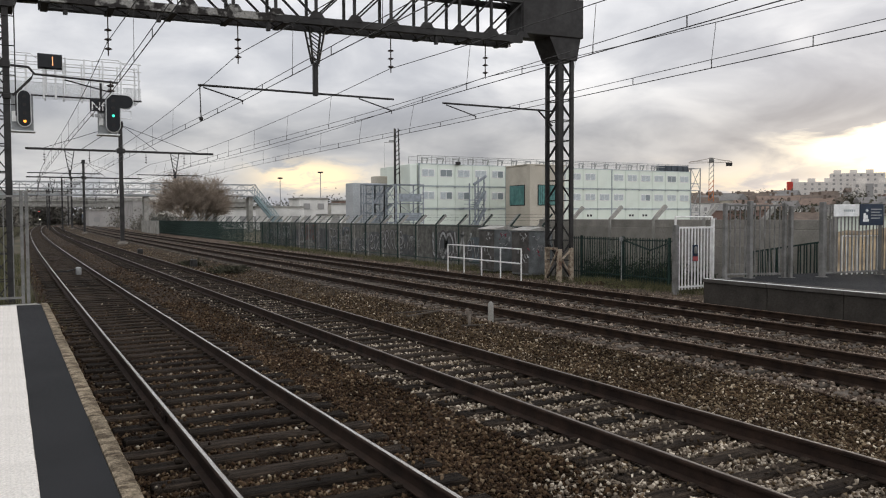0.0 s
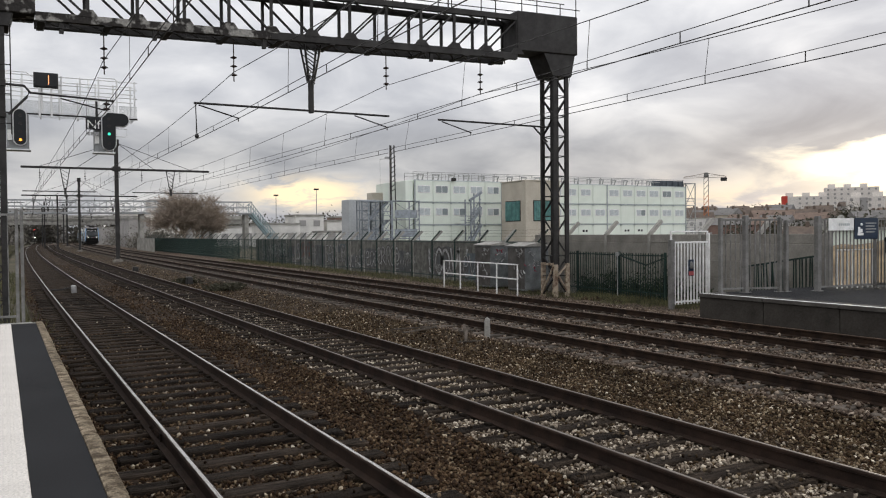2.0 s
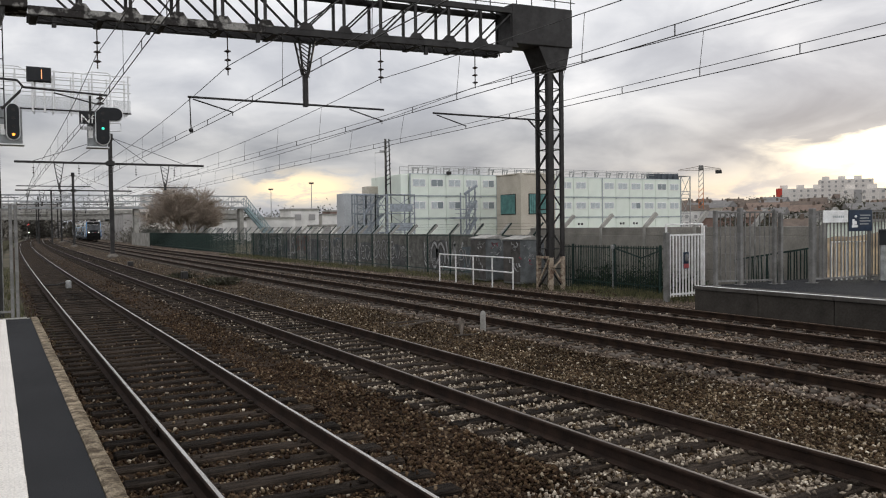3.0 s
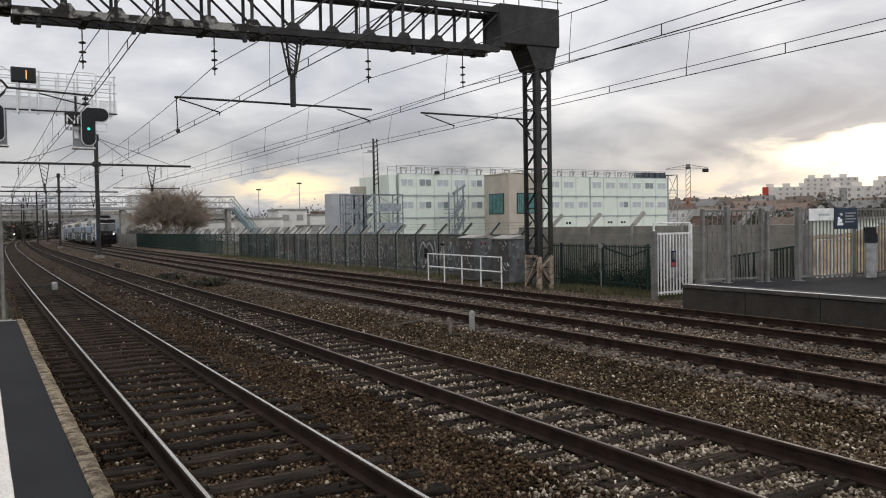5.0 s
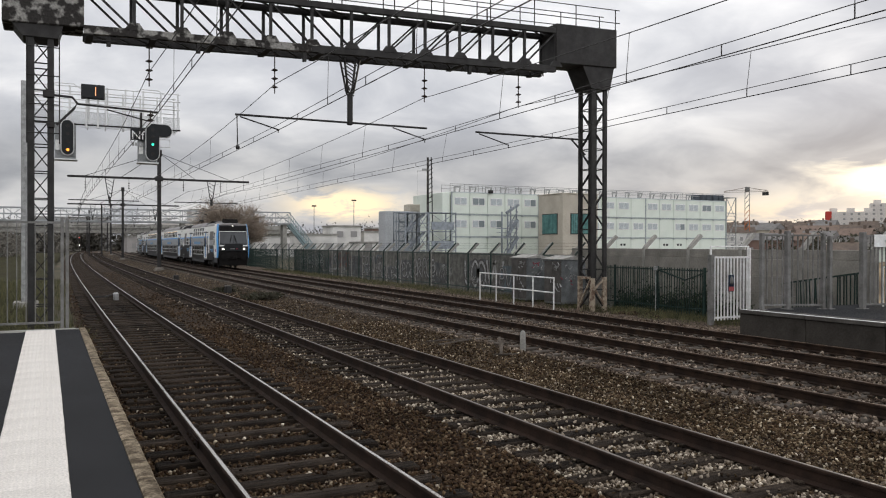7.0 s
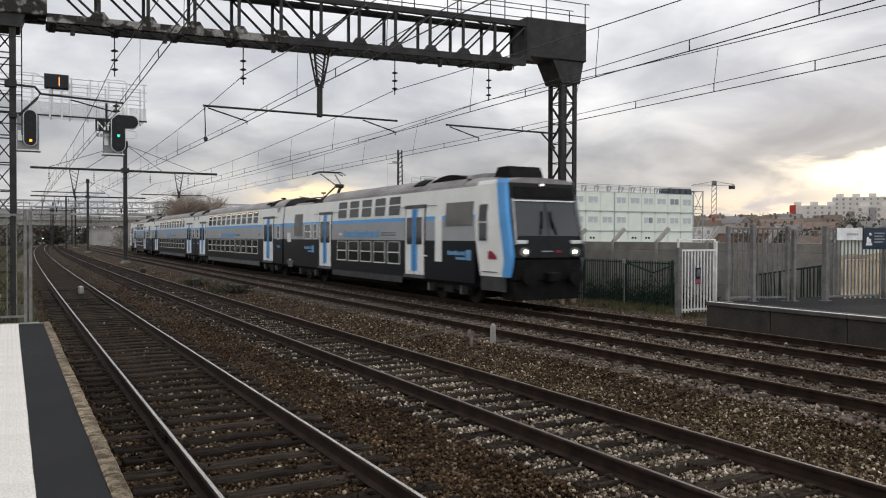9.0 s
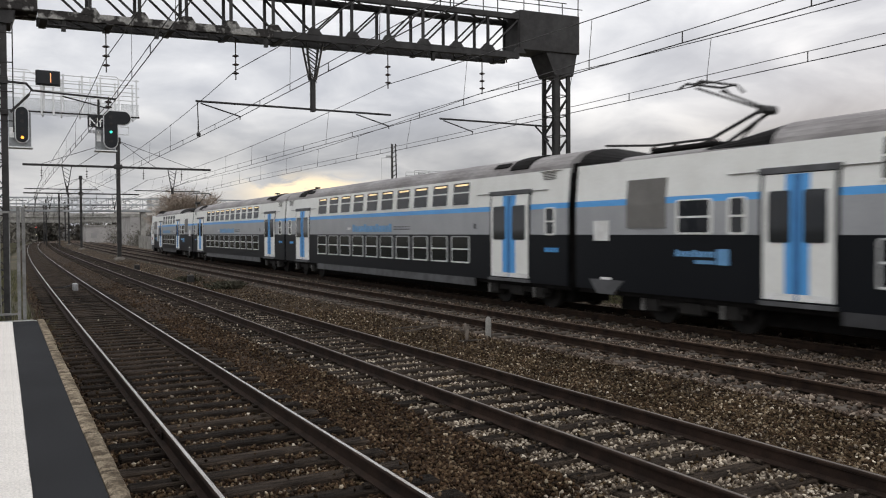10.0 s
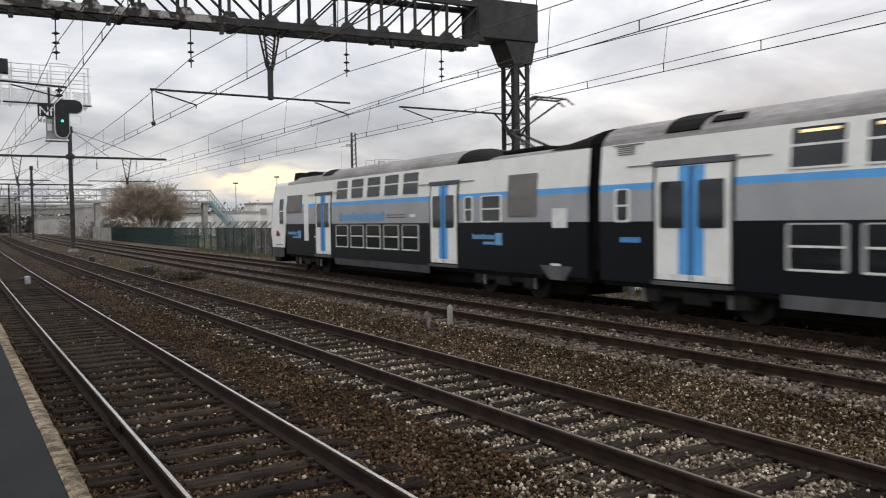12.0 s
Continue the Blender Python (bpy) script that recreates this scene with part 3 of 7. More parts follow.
# ---- the portal over the tracks ----
def lattice_post(parent, x, y, z0, z1, w, d, name="lattice"):
    for sx in (-1, 1):
        for sy in (-1, 1):
            part("leg", Geo().box(x + sx * (w / 2 - 0.03) - 0.085, x + sx * (w / 2 - 0.03) + 0.085, y + sy * d / 2 - 0.05, y + sy * d / 2 + 0.05, z0, z1, 0.008), M_STEEL, parent)
    n = round((z1 - z0) / 0.78)
    h = (z1 - z0) / n
    for face in range(4):
        g = Geo()
        for i in range(n):
            a, b = z0 + i * h, z0 + (i + 1) * h
            flip = (i + face) % 2
            for u0, u1 in (((-1, 1),) if flip else ((1, -1),)):
                if face < 2:
                    yy = y + (d / 2 if face else -d / 2)
                    g.bar((x + u0 * w / 2, yy, a), (x + u1 * w / 2, yy, b), 0.065, 0.03)
                    g.bar((x - w / 2, yy, b), (x + w / 2, yy, b), 0.05, 0.03)
                else:
                    xx = x + (w / 2 if face == 3 else -w / 2)
                    g.bar((xx, y + u0 * d / 2, a), (xx, y + u1 * d / 2, b), 0.065, 0.03)
                    g.bar((xx, y - d / 2, b), (xx, y + d / 2, b), 0.05, 0.03)
        part(name, g, M_STEEL, parent)


def insulator(parent, p, n=4, length=0.8):
    g = Geo().tube(p, (p[0], p[1], p[2] - length), 0.02, 6)
    for i in range(n):
        z = p[2] - length * (0.42 + 0.42 * i / max(1, n - 1))
        g.lathe((p[0], p[1], z), [(0.02, 0.05), (0.10, 0.01), (0.11, -0.01), (0.03, -0.04)], 10)
    part("insulator", g, M_INS, parent, "dark ribbed insulator string")


def build_portal():
    y, w = 25.4, 0.9
    po = thing("catenary_portal", "dark riveted lattice steel portal spanning four tracks", "catenary portal")
    zl, zu = 8.42, 10.05
    xl, xr = -0.15, 19.1
    lattice_post(po, xl, y, -0.3, 8.0, 0.56, 0.80)
    lattice_post(po, xr, y, -0.3, 8.24, 0.62, 0.80)
    # solid bar added to thicken the dark band where the legs overlap
    for x in (xr,):
        part("core", Geo().box(x - 0.07, x + 0.07, y - 0.18, y + 0.18, 0.8, 8.24), M_STEEL, po)
    # bracket heads
    for x in (xl, xr):
        foot = 7.95 if x < 9 else 8.2
        q = [(-0.85, 8.74), (0.62, 8.74), (0.44, foot), (-0.44, foot)]
        part("head", Geo().prism([(x + a, z) for a, z in q], y - 0.52, y + 0.52), M_STEEL, po)
    part("end_box", Geo().box(17.0, 19.82, y - 0.58, y + 0.58, 8.74, 10.22, 0.03), M_STEEL, po, "plated box end of the beam")
    part("end_box", Geo().box(-1.1, 0.95, y - 0.58, y + 0.58, 8.56, 10.0, 0.03), M_STEEL_R, po)
    for s in (-1, 1):
        yy = y + s * 0.48
        m = M_STEEL_R if s < 0 else M_STEEL
        for x0, x1 in ((0.95, 7.6), (7.6, 17.0)):
            mm = m if x0 < 5 else M_STEEL
            part("lower_chord", Geo().box(x0, x1, yy - 0.09, yy + 0.09, zl - 0.02, zl + 0.22, 0.01), mm, po, "mottled peeling paint" if mm is M_STEEL_R else "")
            part("upper_chord", Geo().box(x0, x1, yy - 0.08, yy + 0.08, zu - 0.2, zu, 0.01), M_STEEL, po)
        n = 12
        step = (17.0 - 0.95) / n
        for i in range(n):
            a, b = 0.95 + i * step, 0.95 + (i + 1) * step
            lo, hi = zl + 0.2, zu - 0.18
            g = Geo()
            rising = b > 9.0
            g.bar((a if rising else b, yy, lo), (b if rising else a, yy, hi), 0.09, 0.05)
            part("diagonal", g, M_STEEL, po)
            part("upright", Geo().box(b - 0.045, b + 0.045, yy - 0.04, yy + 0.04, lo, hi), M_STEEL, po)
            part("gusset", Geo().prism([(b - 0.28, lo - 0.02), (b + 0.28, lo - 0.02), (b + 0.13, lo + 0.19), (b - 0.13, lo + 0.19)], yy - 0.1 * (s < 0) - 0.005, yy + 0.1 * (s > 0) + 0.005), M_STEEL if b > 8 else M_STEEL_R, po)
    for i in range(28):
        x = 1.1 + i * 0.57
        part("lower_brace", Geo().bar((x, y - 0.4, zl + 0.02), (x + 0.57, y + 0.4, zl + 0.02), 0.05, 0.03), M_STEEL, po)
        if i % 3 == 0:
            part("cross_plate", Geo().box(x - 0.1, x + 0.1, y - 0.58, y + 0.58, zl - 0.06, zl - 0.02, 0.01), M_STEEL, po)
    for i in range(14):
        x = 1.1 + i * 1.14
        part("upper_brace", Geo().bar((x, y - 0.4, zu - 0.1), (x + 1.14, y + 0.4, zu - 0.1), 0.06, 0.03), M_STEEL, po)
    part("walkway", Geo().box(0.5, 20.0, y - 0.28, y + 0.28, zu + 0.005, zu + 0.05), M_STEEL, po)
    for s in (-1, 1):
        ra = Geo()
        for z in (zu + 0.45, zu + 0.95):
            ra.tube((0.0, y + s * 0.5, z), (20.0, y + s * 0.5, z), 0.018, 6)
        part("handrail", ra, M_STEEL, po)
        for i in range(11):
            x = 1.2 + i * 1.86
            part("stanchion", Geo().tube((x, y + s * 0.5, zu), (x, y + s * 0.5, zu + 0.95), 0.02, 6), M_STEEL, po)
    # feet of the right post: peeling cream paint on its legs and on the braces between them
    for sx in (-1, 1):
        for sy in (-1, 1):
            a, b = xr + sx * 0.28, y + sy * 0.4
            part("foot_plate", Geo().box(a - 0.092, a + 0.092, b - 0.057, b + 0.057, -0.36, rnd(0.85, 1.0), 0.008), M_RUST, po, "rust-stained cream foot plate")
    part("foot_brace", Geo().bar((xr - 0.36, y + 0.4, -0.25), (xr - 0.36, y - 0.4, 0.9), 0.06).bar((xr - 0.36, y - 0.4, 0.93), (xr - 0.36, y + 0.4, 0.93), 0.09), M_RUST, po)
    part("foot_brace", Geo().bar((xr - 0.28, y - 0.46, 0.6), (xr + 0.28, y - 0.46, -0.2), 0.06).bar((xr - 0.28, y - 0.46, 0.45), (xr + 0.28, y - 0.46, 0.95), 0.06), M_RUST, po)
    # the hanging post and its cantilever tubes
    dp = Geo()
    for a in (-1, 1):
        for b in (-1, 1):
            dp.bar((9.1 + a * 0.28, y + b * 0.22, zl), (9.1 + a * 0.09, y + b * 0.07, 7.25), 0.055)
    for i in range(5):
        z0, z1 = 8.4 - i * 0.25, 8.15 - i * 0.25
        k0, k1 = 0.27 - i * 0.037, 0.233 - i * 0.037
        for b in (-1, 1):
            dp.bar((9.1 - k0, y + b * 0.17, z0), (9.1 + k1, y + b * 0.15, z1), 0.03)
    part("drop_post", dp, M_STEEL, po)
    part("drop_post_end", Geo().box(9.02, 9.18, y - 0.08, y + 0.08, 6.2, 7.3, 0.02), M_STEEL, po)
    for x0, x1 in ((9.1, 5.3), (9.1, 11.95), (18.75, 13.9)):
        a = Geo().tube((x0, y, 6.28), (x1, y, 6.28), 0.035, 8)
        part("cantilever_tube", a, M_STEEL, po)
        end = x1 - (0.9 if x1 < x0 else -0.0)
        sgn = 1 if x1 < x0 else -1
        b0 = x1 + sgn * (0.15 if x1 < x0 else 1.3)
        part("steady_arm", Geo().path([(b0, y, 6.22), (b0 + 1.25, y, 5.88)], 0.022).tube((b0 + 1.22, y, 5.9), (b0 + 1.22, y, 5.78), 0.015), M_STEEL, po)
    part("stay", Geo().bar((18.75, y, 5.7), (18.1, y, 6.26), 0.05), M_STEEL, po)
    part("drop_wire", Geo().tube((5.35, y, 6.25), (5.38, y, 5.3), 0.016).lathe((5.38, y, 5.25), [(0.05, -0.06), (0.07, 0), (0.05, 0.06)]), M_STEEL, po)
    for x in (2.75, 6.55, 11.85, 15.7):
        insulator(po, (x, y, zl - 0.02), 3, 1.3)
    for i, x in enumerate((1.6, 4.1, 7.4, 13.4)):
        part("hanger", Geo().box(x - 0.06, x + 0.06, y - 0.5, y - 0.38, zl - 0.32, zl, 0.01), M_STEEL, po)
    # pipe brackets under the beam
    for x in (1.2, 5.0):
        part("pipe_bracket", Geo().path([(x, y - 0.5, zl), (x, y - 0.5, zl - 0.18), (x + 0.6, y - 0.5, zl - 0.18), (x + 0.6, y - 0.5, zl)], 0.025), M_STEEL, po)
    # the beam climbs a little towards the far side
    for ob in po.children:
        hung = ob.name.startswith(("insulator", "hanger", "pipe_bracket"))
        for v in ob.data.vertices:
            if v.co.z > 8.3 and not ob.name.startswith(("leg", "lattice", "core")) or hung:
                v.co.z += 0.029 * (v.co.x - 9.1) + 0.01


build_portal()


# ---- masts further along, one every 56 m ----
M_CONC_F = mat("dirty footing", (0.17, 0.155, 0.135), 0.9, dark=(0.07, 0.06, 0.05), scale=3, fine=20, bump=0.5)


def build_mast(y):
    x = 9.1 + cx(y)
    ma = thing("catenary_mast", "dark steel mast with a long cross beam over four tracks", "catenary mast", "masts along the line")
    part("shaft", Geo().box(x - 0.17, x + 0.17, y - 0.17, y + 0.17, -0.3, 11.2, 0.02), M_STEEL, ma)
    part("cap", Geo().box(x - 0.24, x + 0.24, y - 0.24, y + 0.24, 10.6, 11.25, 0.04), M_STEEL, ma)
    part("footing", Geo().lathe((x, y, -0.4), [(0.6, 0), (0.5, 0.2), (0.32, 0.36), (0.25, 0.4)], 10), M_CONC_F, ma, "rough concrete footing")
    part("cross_beam", Geo().box(x - 8.0, x + 8.6, y - 0.1, y + 0.1, 8.35, 8.55, 0.02), M_STEEL, ma)
    part("collar", Geo().box(x - 0.35, x + 0.35, y - 0.26, y + 0.26, 8.25, 8.7, 0.04), M_STEEL, ma)
    for d in (-6.6, -3.4, 3.4, 6.9):
        part("stay", Geo().tube((x + 0.1 * (1 if d > 0 else -1), y, 10.9), (x + d, y, 8.5), 0.025, 5), M_STEEL, ma)
    for d in (-4.4, 4.9):
        g = Geo()
        for a in (-1, 1):
            g.bar((x + d + a * 0.4, y, 8.4), (x + d + a * 0.1, y, 6.5), 0.07)
        for i in range(5):
            k = 0.36 - 0.06 * i
            g.bar((x + d - k, y, 8.3 - i * 0.36), (x + d + k - 0.06, y, 7.94 - i * 0.36), 0.04)
        g.box(x + d - 0.1, x + d + 0.1, y - 0.1, y + 0.1, 6.0, 6.6)
        part("drop_post", g, M_STEEL, ma)
        part("cantilever_tube", Geo().tube((x + d - 3.5, y, 6.28), (x + d + 2.6, y, 6.28), 0.045, 6), M_STEEL, ma)
    for t in TRACKS:
        insulator(ma, (t + cx(y) + 0.3, y, 8.4), 3, 1.1)


for yy in (81.0, 137.0, 193.0, 249.0):
    build_mast(yy)


# ---- overhead wires ----
def build_wires():
    spans = [(-31.0, 25.4), (25.4, 81.0), (81.0, 137.0), (137.0, 193.0), (193.0, 249.0), (249.0, 305.0)]
    for k, c in enumerate(TRACKS):
        ca = thing("catenary_wires", "overhead line with a sagging messenger and twin contact wires", "overhead wire", "overhead lines")
        off = (0.35, 0.4, 0.7, 1.0)[k]
        drop = Geo()
        for j, (a, b) in enumerate(spans):
            thick = 0.012 if j < 2 else 0.022
            n = 14
            st0, st1 = (0.2, -0.2) if j % 2 else (-0.2, 0.2)

            def at(u, kind):
                y = a + (b - a) * u
                lat = st0 + (st1 - st0) * u
                if kind == "m":
                    return (c + off * (0.5 + 0.5 * (1 - 4 * u * (1 - u))) + lat * (4 * u * (1 - u)) + cx(y), y, 7.32 - 4 * 0.62 * u * (1 - u))
                if kind == "a":
                    return (c + off * 0.5 + lat + cx(y), y, 6.02 - 0.10 * math.cos(2 * math.pi * u) * 0.5)
                return (c + off * 0.5 + lat + cx(y), y, 5.80)
            part("messenger_wire", Geo().path([at(i / n, "m") for i in range(n + 1)], thick, 5), M_WIRE, ca)
            part("auxiliary_wire", Geo().path([at(i / n, "a") for i in range(n + 1)], thick * 0.8, 5), M_WIRE, ca)
            part("contact_wire", Geo().path([at(i / 4, "c") for i in range(5)], thick, 5), M_WIRE, ca)
            if j < 4:
                for i in range(1, 10):
                    u = i / 10
                    drop.tube(at(u, "m"), at(u, "a"), 0.007, 4)
                for i in range(1, 20):
                    u = i / 20
                    p, q = at(u, "a"), at(u, "c")
                    drop.tube(p, q, 0.012, 4)
        part("dropper", drop, M_WIRE, ca, kind="stuff")


build_wires()
# ---- the train ----
M_T_WHITE = mat("white train paint", (0.81, 0.81, 0.77), 0.38, dark=(0.73, 0.725, 0.68), scale=1.2, fine=15, grain=0.05)
M_T_GREY = mat("grey train paint", (0.37, 0.375, 0.38), 0.38, dark=(0.32, 0.325, 0.33), scale=1.2, fine=15, grain=0.05)
M_T_BLACK = mat("near-black train paint", (0.008, 0.009, 0.011), 0.35, spec=0.14, dark=(0.007, 0.008, 0.010), scale=1.2, fine=15, grain=0.05)
M_T_BLUE = mat("sky blue train paint", (0.105, 0.36, 0.72), 0.38, dark=(0.085, 0.31, 0.64), scale=1.2, fine=15, grain=0.05)
M_T_ROOF = mat("dirty grey roof", (0.30, 0.285, 0.275), 0.6, dark=(0.17, 0.155, 0.15), scale=1.5, fine=12, stretch=(1, 0.35, 1))
M_T_SKIRT = mat("grey skirt", (0.11, 0.11, 0.115), 0.6, dark=(0.06, 0.06, 0.06), scale=2, fine=15, grain=0.05)
M_T_SKIRT_D = mat("dark grey skirt", (0.055, 0.055, 0.058), 0.6, dark=(0.03, 0.03, 0.03), scale=2, fine=15, grain=0.05)
M_T_UNDER = mat("sooty underframe", (0.014, 0.0125, 0.012), 0.85, dark=(0.007, 0.0065, 0.006), scale=3, fine=20, bump=0.3, spec=0.1)
M_T_GLASS = glass_mat("train window glass", (0.012, 0.014, 0.017))
M_T_GRILLE = mat("grey louvre", (0.20, 0.192, 0.175), 0.6, dark=(0.155, 0.148, 0.135), scale=2, fine=20, grain=0.05)
M_T_FRAME = mat("bare aluminium window frame", (0.50, 0.50, 0.49), 0.45, 0.3, dark=(0.42, 0.42, 0.41), scale=2, fine=20, grain=0.05)
M_T_LOGO = mat("pale blue lettering", (0.17, 0.37, 0.62), 0.4)
M_T_BOGIE = mat("brown-black bogie steel", (0.020, 0.018, 0.016), 0.8, dark=(0.010, 0.009, 0.008), scale=4, fine=20)
M_T_RED = mat("dark red emblem", (0.27, 0.012, 0.04), 0.5)
M_LAMP = mat("lit headlamp", (0.9, 0.9, 0.85), 0.4, emit=((1.0, 0.90, 0.70), 11.0))
M_LIGHT_IN = mat("lit ceiling lamp", (0.9, 0.8, 0.6), 0.5, emit=((1.0, 0.64, 0.26), 0.85))
M_T_PANTO = mat("pantograph steel", (0.05, 0.048, 0.046), 0.5, 0.5)
HW = 1.40


M_T_BLUE_D = mat("dark blue rubber", (0.05, 0.17, 0.40), 0.6)


def side_x(z):
    """Half width of the body at a height: upright, then leaning in at the shoulder."""
    if z < 2.8:
        return HW
    if z < 3.95:
        return HW - 0.10 * (z - 2.8) / 1.15
    return HW - 0.10


def strip(z0, z1, a0, a1, s):
    """A panel of one side between two heights, from a0 to a1 along the car."""
    g = Geo()
    if s:
        o0, o1 = s * side_x(z0), s * side_x(z1)
        i0, i1 = o0 - s * 0.05, o1 - s * 0.05
        vs = [(x, y, z) for y in (a0, a1) for x, z in ((o0, z0), (o1, z1), (i1, z1), (i0, z0))]
        g.add(vs, [(0, 1, 5, 4), (1, 2, 6, 5), (2, 3, 7, 6), (3, 0, 4, 7), (0, 3, 2, 1), (4, 5, 6, 7)])
    return g


def slab(g, s, a0, a1, z0, z1, t0, t1, c=0.0):
    """A plate on one side of the car between offsets t0 and t1 from its skin."""
    zs = [z0, 2.8, z1] if z0 < 2.79 and z1 > 2.81 else [z0, z1]
    vs = []
    for z in zs:
        x = side_x(z)
        vs += [(s * (x + t0), a0, z), (s * (x + t0), a1, z), (s * (x + t1), a1, z), (s * (x + t1), a0, z)]
    n = 4 * (len(zs) - 1)
    fs = [(0, 1, 2, 3), (n, n + 1, n + 2, n + 3)]
    for k in range(len(zs) - 1):
        fs += [(4 * k + i, 4 * k + (i + 1) % 4, 4 * k + 4 + (i + 1) % 4, 4 * k + 4 + i) for i in range(4)]
    g.add(vs, fs)


def round_plate(g, s, a0, a1, z0, z1, t0, t1, r=0.08):
    """A plate with rounded corners."""
    pts = []
    for cy, cz, q in ((a1 - r, z0 + r, -90), (a1 - r, z1 - r, 0), (a0 + r, z1 - r, 90), (a0 + r, z0 + r, 180)):
        for k in range(4):
            t = radians(q + 30 * k)
            pts.append((cy + r * math.cos(t), cz + r * math.sin(t)))
    bands = [pts]
    if z0 + r < 2.78 and z1 - r > 2.82:
        low = [p for p in pts if p[1] < 2.8]
        high = [p for p in pts if p[1] >= 2.8]
        bands = [low[:4] + [(a1, 2.8), (a0, 2.8)] + low[4:], [(a1, 2.8)] + high + [(a0, 2.8)]]
    for pts in bands:
        n = len(pts)
        vs = [(s * (side_x(z) + t), y, z) for t in (t0, t1) for y, z in pts]
        g.add(vs, [tuple(range(n)), tuple(range(n, 2 * n))] + [(i, (i + 1) % n, n + (i + 1) % n, n + i) for i in range(n)])


def car_window(car, a0, a1, z0, z1, bar_at, frame_mat, lit=False):
    for s in (-1, 1):
        f = Geo()
        round_plate(f, s, a0, a1, z0, z1, -0.02, 0.012)
        win = part("window", f, frame_mat, car)
        g = Geo()
        round_plate(g, s, a0 + 0.085, a1 - 0.085, z0 + 0.05, z1 - 0.03, 0.004, 0.018, 0.04)
        part("pane", g, M_T_GLASS, win, "dark tinted glass")
        b = Geo()
        zb = z0 + (z1 - z0) * bar_at
        slab(b, s, a0 + 0.08, a1 - 0.08, zb - 0.022, zb + 0.022, 0.01, 0.032)
        slab(b, s, a0 + 0.03, a1 - 0.03, z0 + 0.012, z0 + 0.05, 0.01, 0.028)
        part("glazing_bar", b, M_WHITE, win)
        if lit:
            b = Geo()
            slab(b, s, a0 + 0.2, a1 - 0.25, z1 - 0.13, z1 - 0.075, 0.015, 0.020)
            part("ceiling_lamp", b, M_LIGHT_IN, win, "warm saloon light seen through the glass")


def car_door(car, a0, a1):
    m, half = (a0 + a1) / 2, 0.172 * (a1 - a0)
    for s in (-1, 1):
        g = Geo()
        slab(g, s, a0 - 0.10, a1 + 0.10, 0.80, 3.38, -0.02, 0.008)
        surround = part("door_surround", g, M_T_BLACK, car, "black door surround")
        g = Geo()
        slab(g, s, a0 - 0.12, a1 + 0.12, 3.29, 3.41, 0.0, 0.05)
        part("door_gutter", g, M_T_SKIRT, surround)
        for b0, b1, edge in ((a0, m - 0.008, m - half), (m + 0.008, a1, m + half)):
            g = Geo()
            slab(g, s, b0, b1, 0.84, 3.27, 0.0, 0.028)
            leaf = part("door_leaf", g, M_T_WHITE, car, "white sliding door leaf with blue edge")
            g = Geo()
            slab(g, s, min(edge, m + 0.012 if edge > m else edge), max(edge, m - 0.012), 0.85, 3.26, 0.028, 0.034)
            part("blue_band", g, M_T_BLUE, leaf, "sky blue band")
            g = Geo()
            w0, w1 = (b0 + 0.13, m - half * 0.55) if edge < m else (m + half * 0.55, b1 - 0.13)
            round_plate(g, s, w0, w1, 1.95, 2.95, 0.03, 0.040, 0.05)
            part("door_pane", g, M_T_GLASS, leaf, "dark glass")
            g = Geo()
            slab(g, s, b0 + 0.02, b1 - 0.02, 0.84, 0.97, 0.028, 0.037)
            part("kick_plate", g, M_WHITE, leaf)
        g = Geo()
        slab(g, s, m - 0.07, m + 0.07, 0.86, 3.25, 0.020, 0.0365)
        part("door_seal", g, M_T_BLUE_D, surround, "dark blue strip down the door's middle")
        for r0, r1 in ((a0 - 0.9, a0 - 0.12), (a1 + 0.12, a1 + 0.9)):
            g = Geo()
            slab(g, s, r0, r1, 3.335, 3.355, 0.0, 0.03)
            part("rain_strip", g, M_T_GRILLE, car)
        g = Geo()
        slab(g, s, a0 - 0.05, a1 + 0.05, 0.72, 0.80, -0.05, 0.10)
        part("door_step", g, M_T_SKIRT, car)


def bogie(car, a):
    bo = Geo()
    for s in (-1, 1):
        bo.box(s * 1.08 - 0.09, s * 1.08 + 0.09, a - 1.5, a + 1.5, 0.42, 0.66, 0.04)
        bo.box(s * 1.1 - 0.13, s * 1.1 + 0.13, a - 0.35, a + 0.35, 0.3, 0.62, 0.04)
    bo.box(-1.0, 1.0, a - 0.3, a + 0.3, 0.4, 0.7)
    b = part("bogie", bo, M_T_BOGIE, car, "sooty bogie frame")
    for y in (a - 1.2, a + 1.2):
        for s in (-1, 1):
            w = Geo().tube((s * 0.69, y, 0.46), (s * 0.83, y, 0.46), 0.46, 24)
            w.tube((s * 0.83, y, 0.46), (s * 0.88, y, 0.46), 0.15, 12)
            part("wheel", w, M_T_BOGIE, b)
            part("axle_box", Geo().box(s * 1.1 - 0.16, s * 1.1 + 0.16, y - 0.2, y + 0.2, 0.28, 0.66, 0.05), M_T_BOGIE, b)
            part("damper", Geo().tube((s * 1.2, y + 0.3, 0.3), (s * 1.2, y + 0.3, 0.75), 0.05, 8), M_GALV_D, b)


def roof_geo(a0, a1, zr, shoulder):
    """The arched roof between two stations: crown height zr over shoulders."""
    return roof_loft(a0, zr, shoulder, a1, zr, shoulder)


ARCH = ((1.305, 0.0), (1.27, 0.20), (1.19, 0.40), (1.04, 0.62), (0.82, 0.80), (0.5, 0.93), (0.0, 1.0))


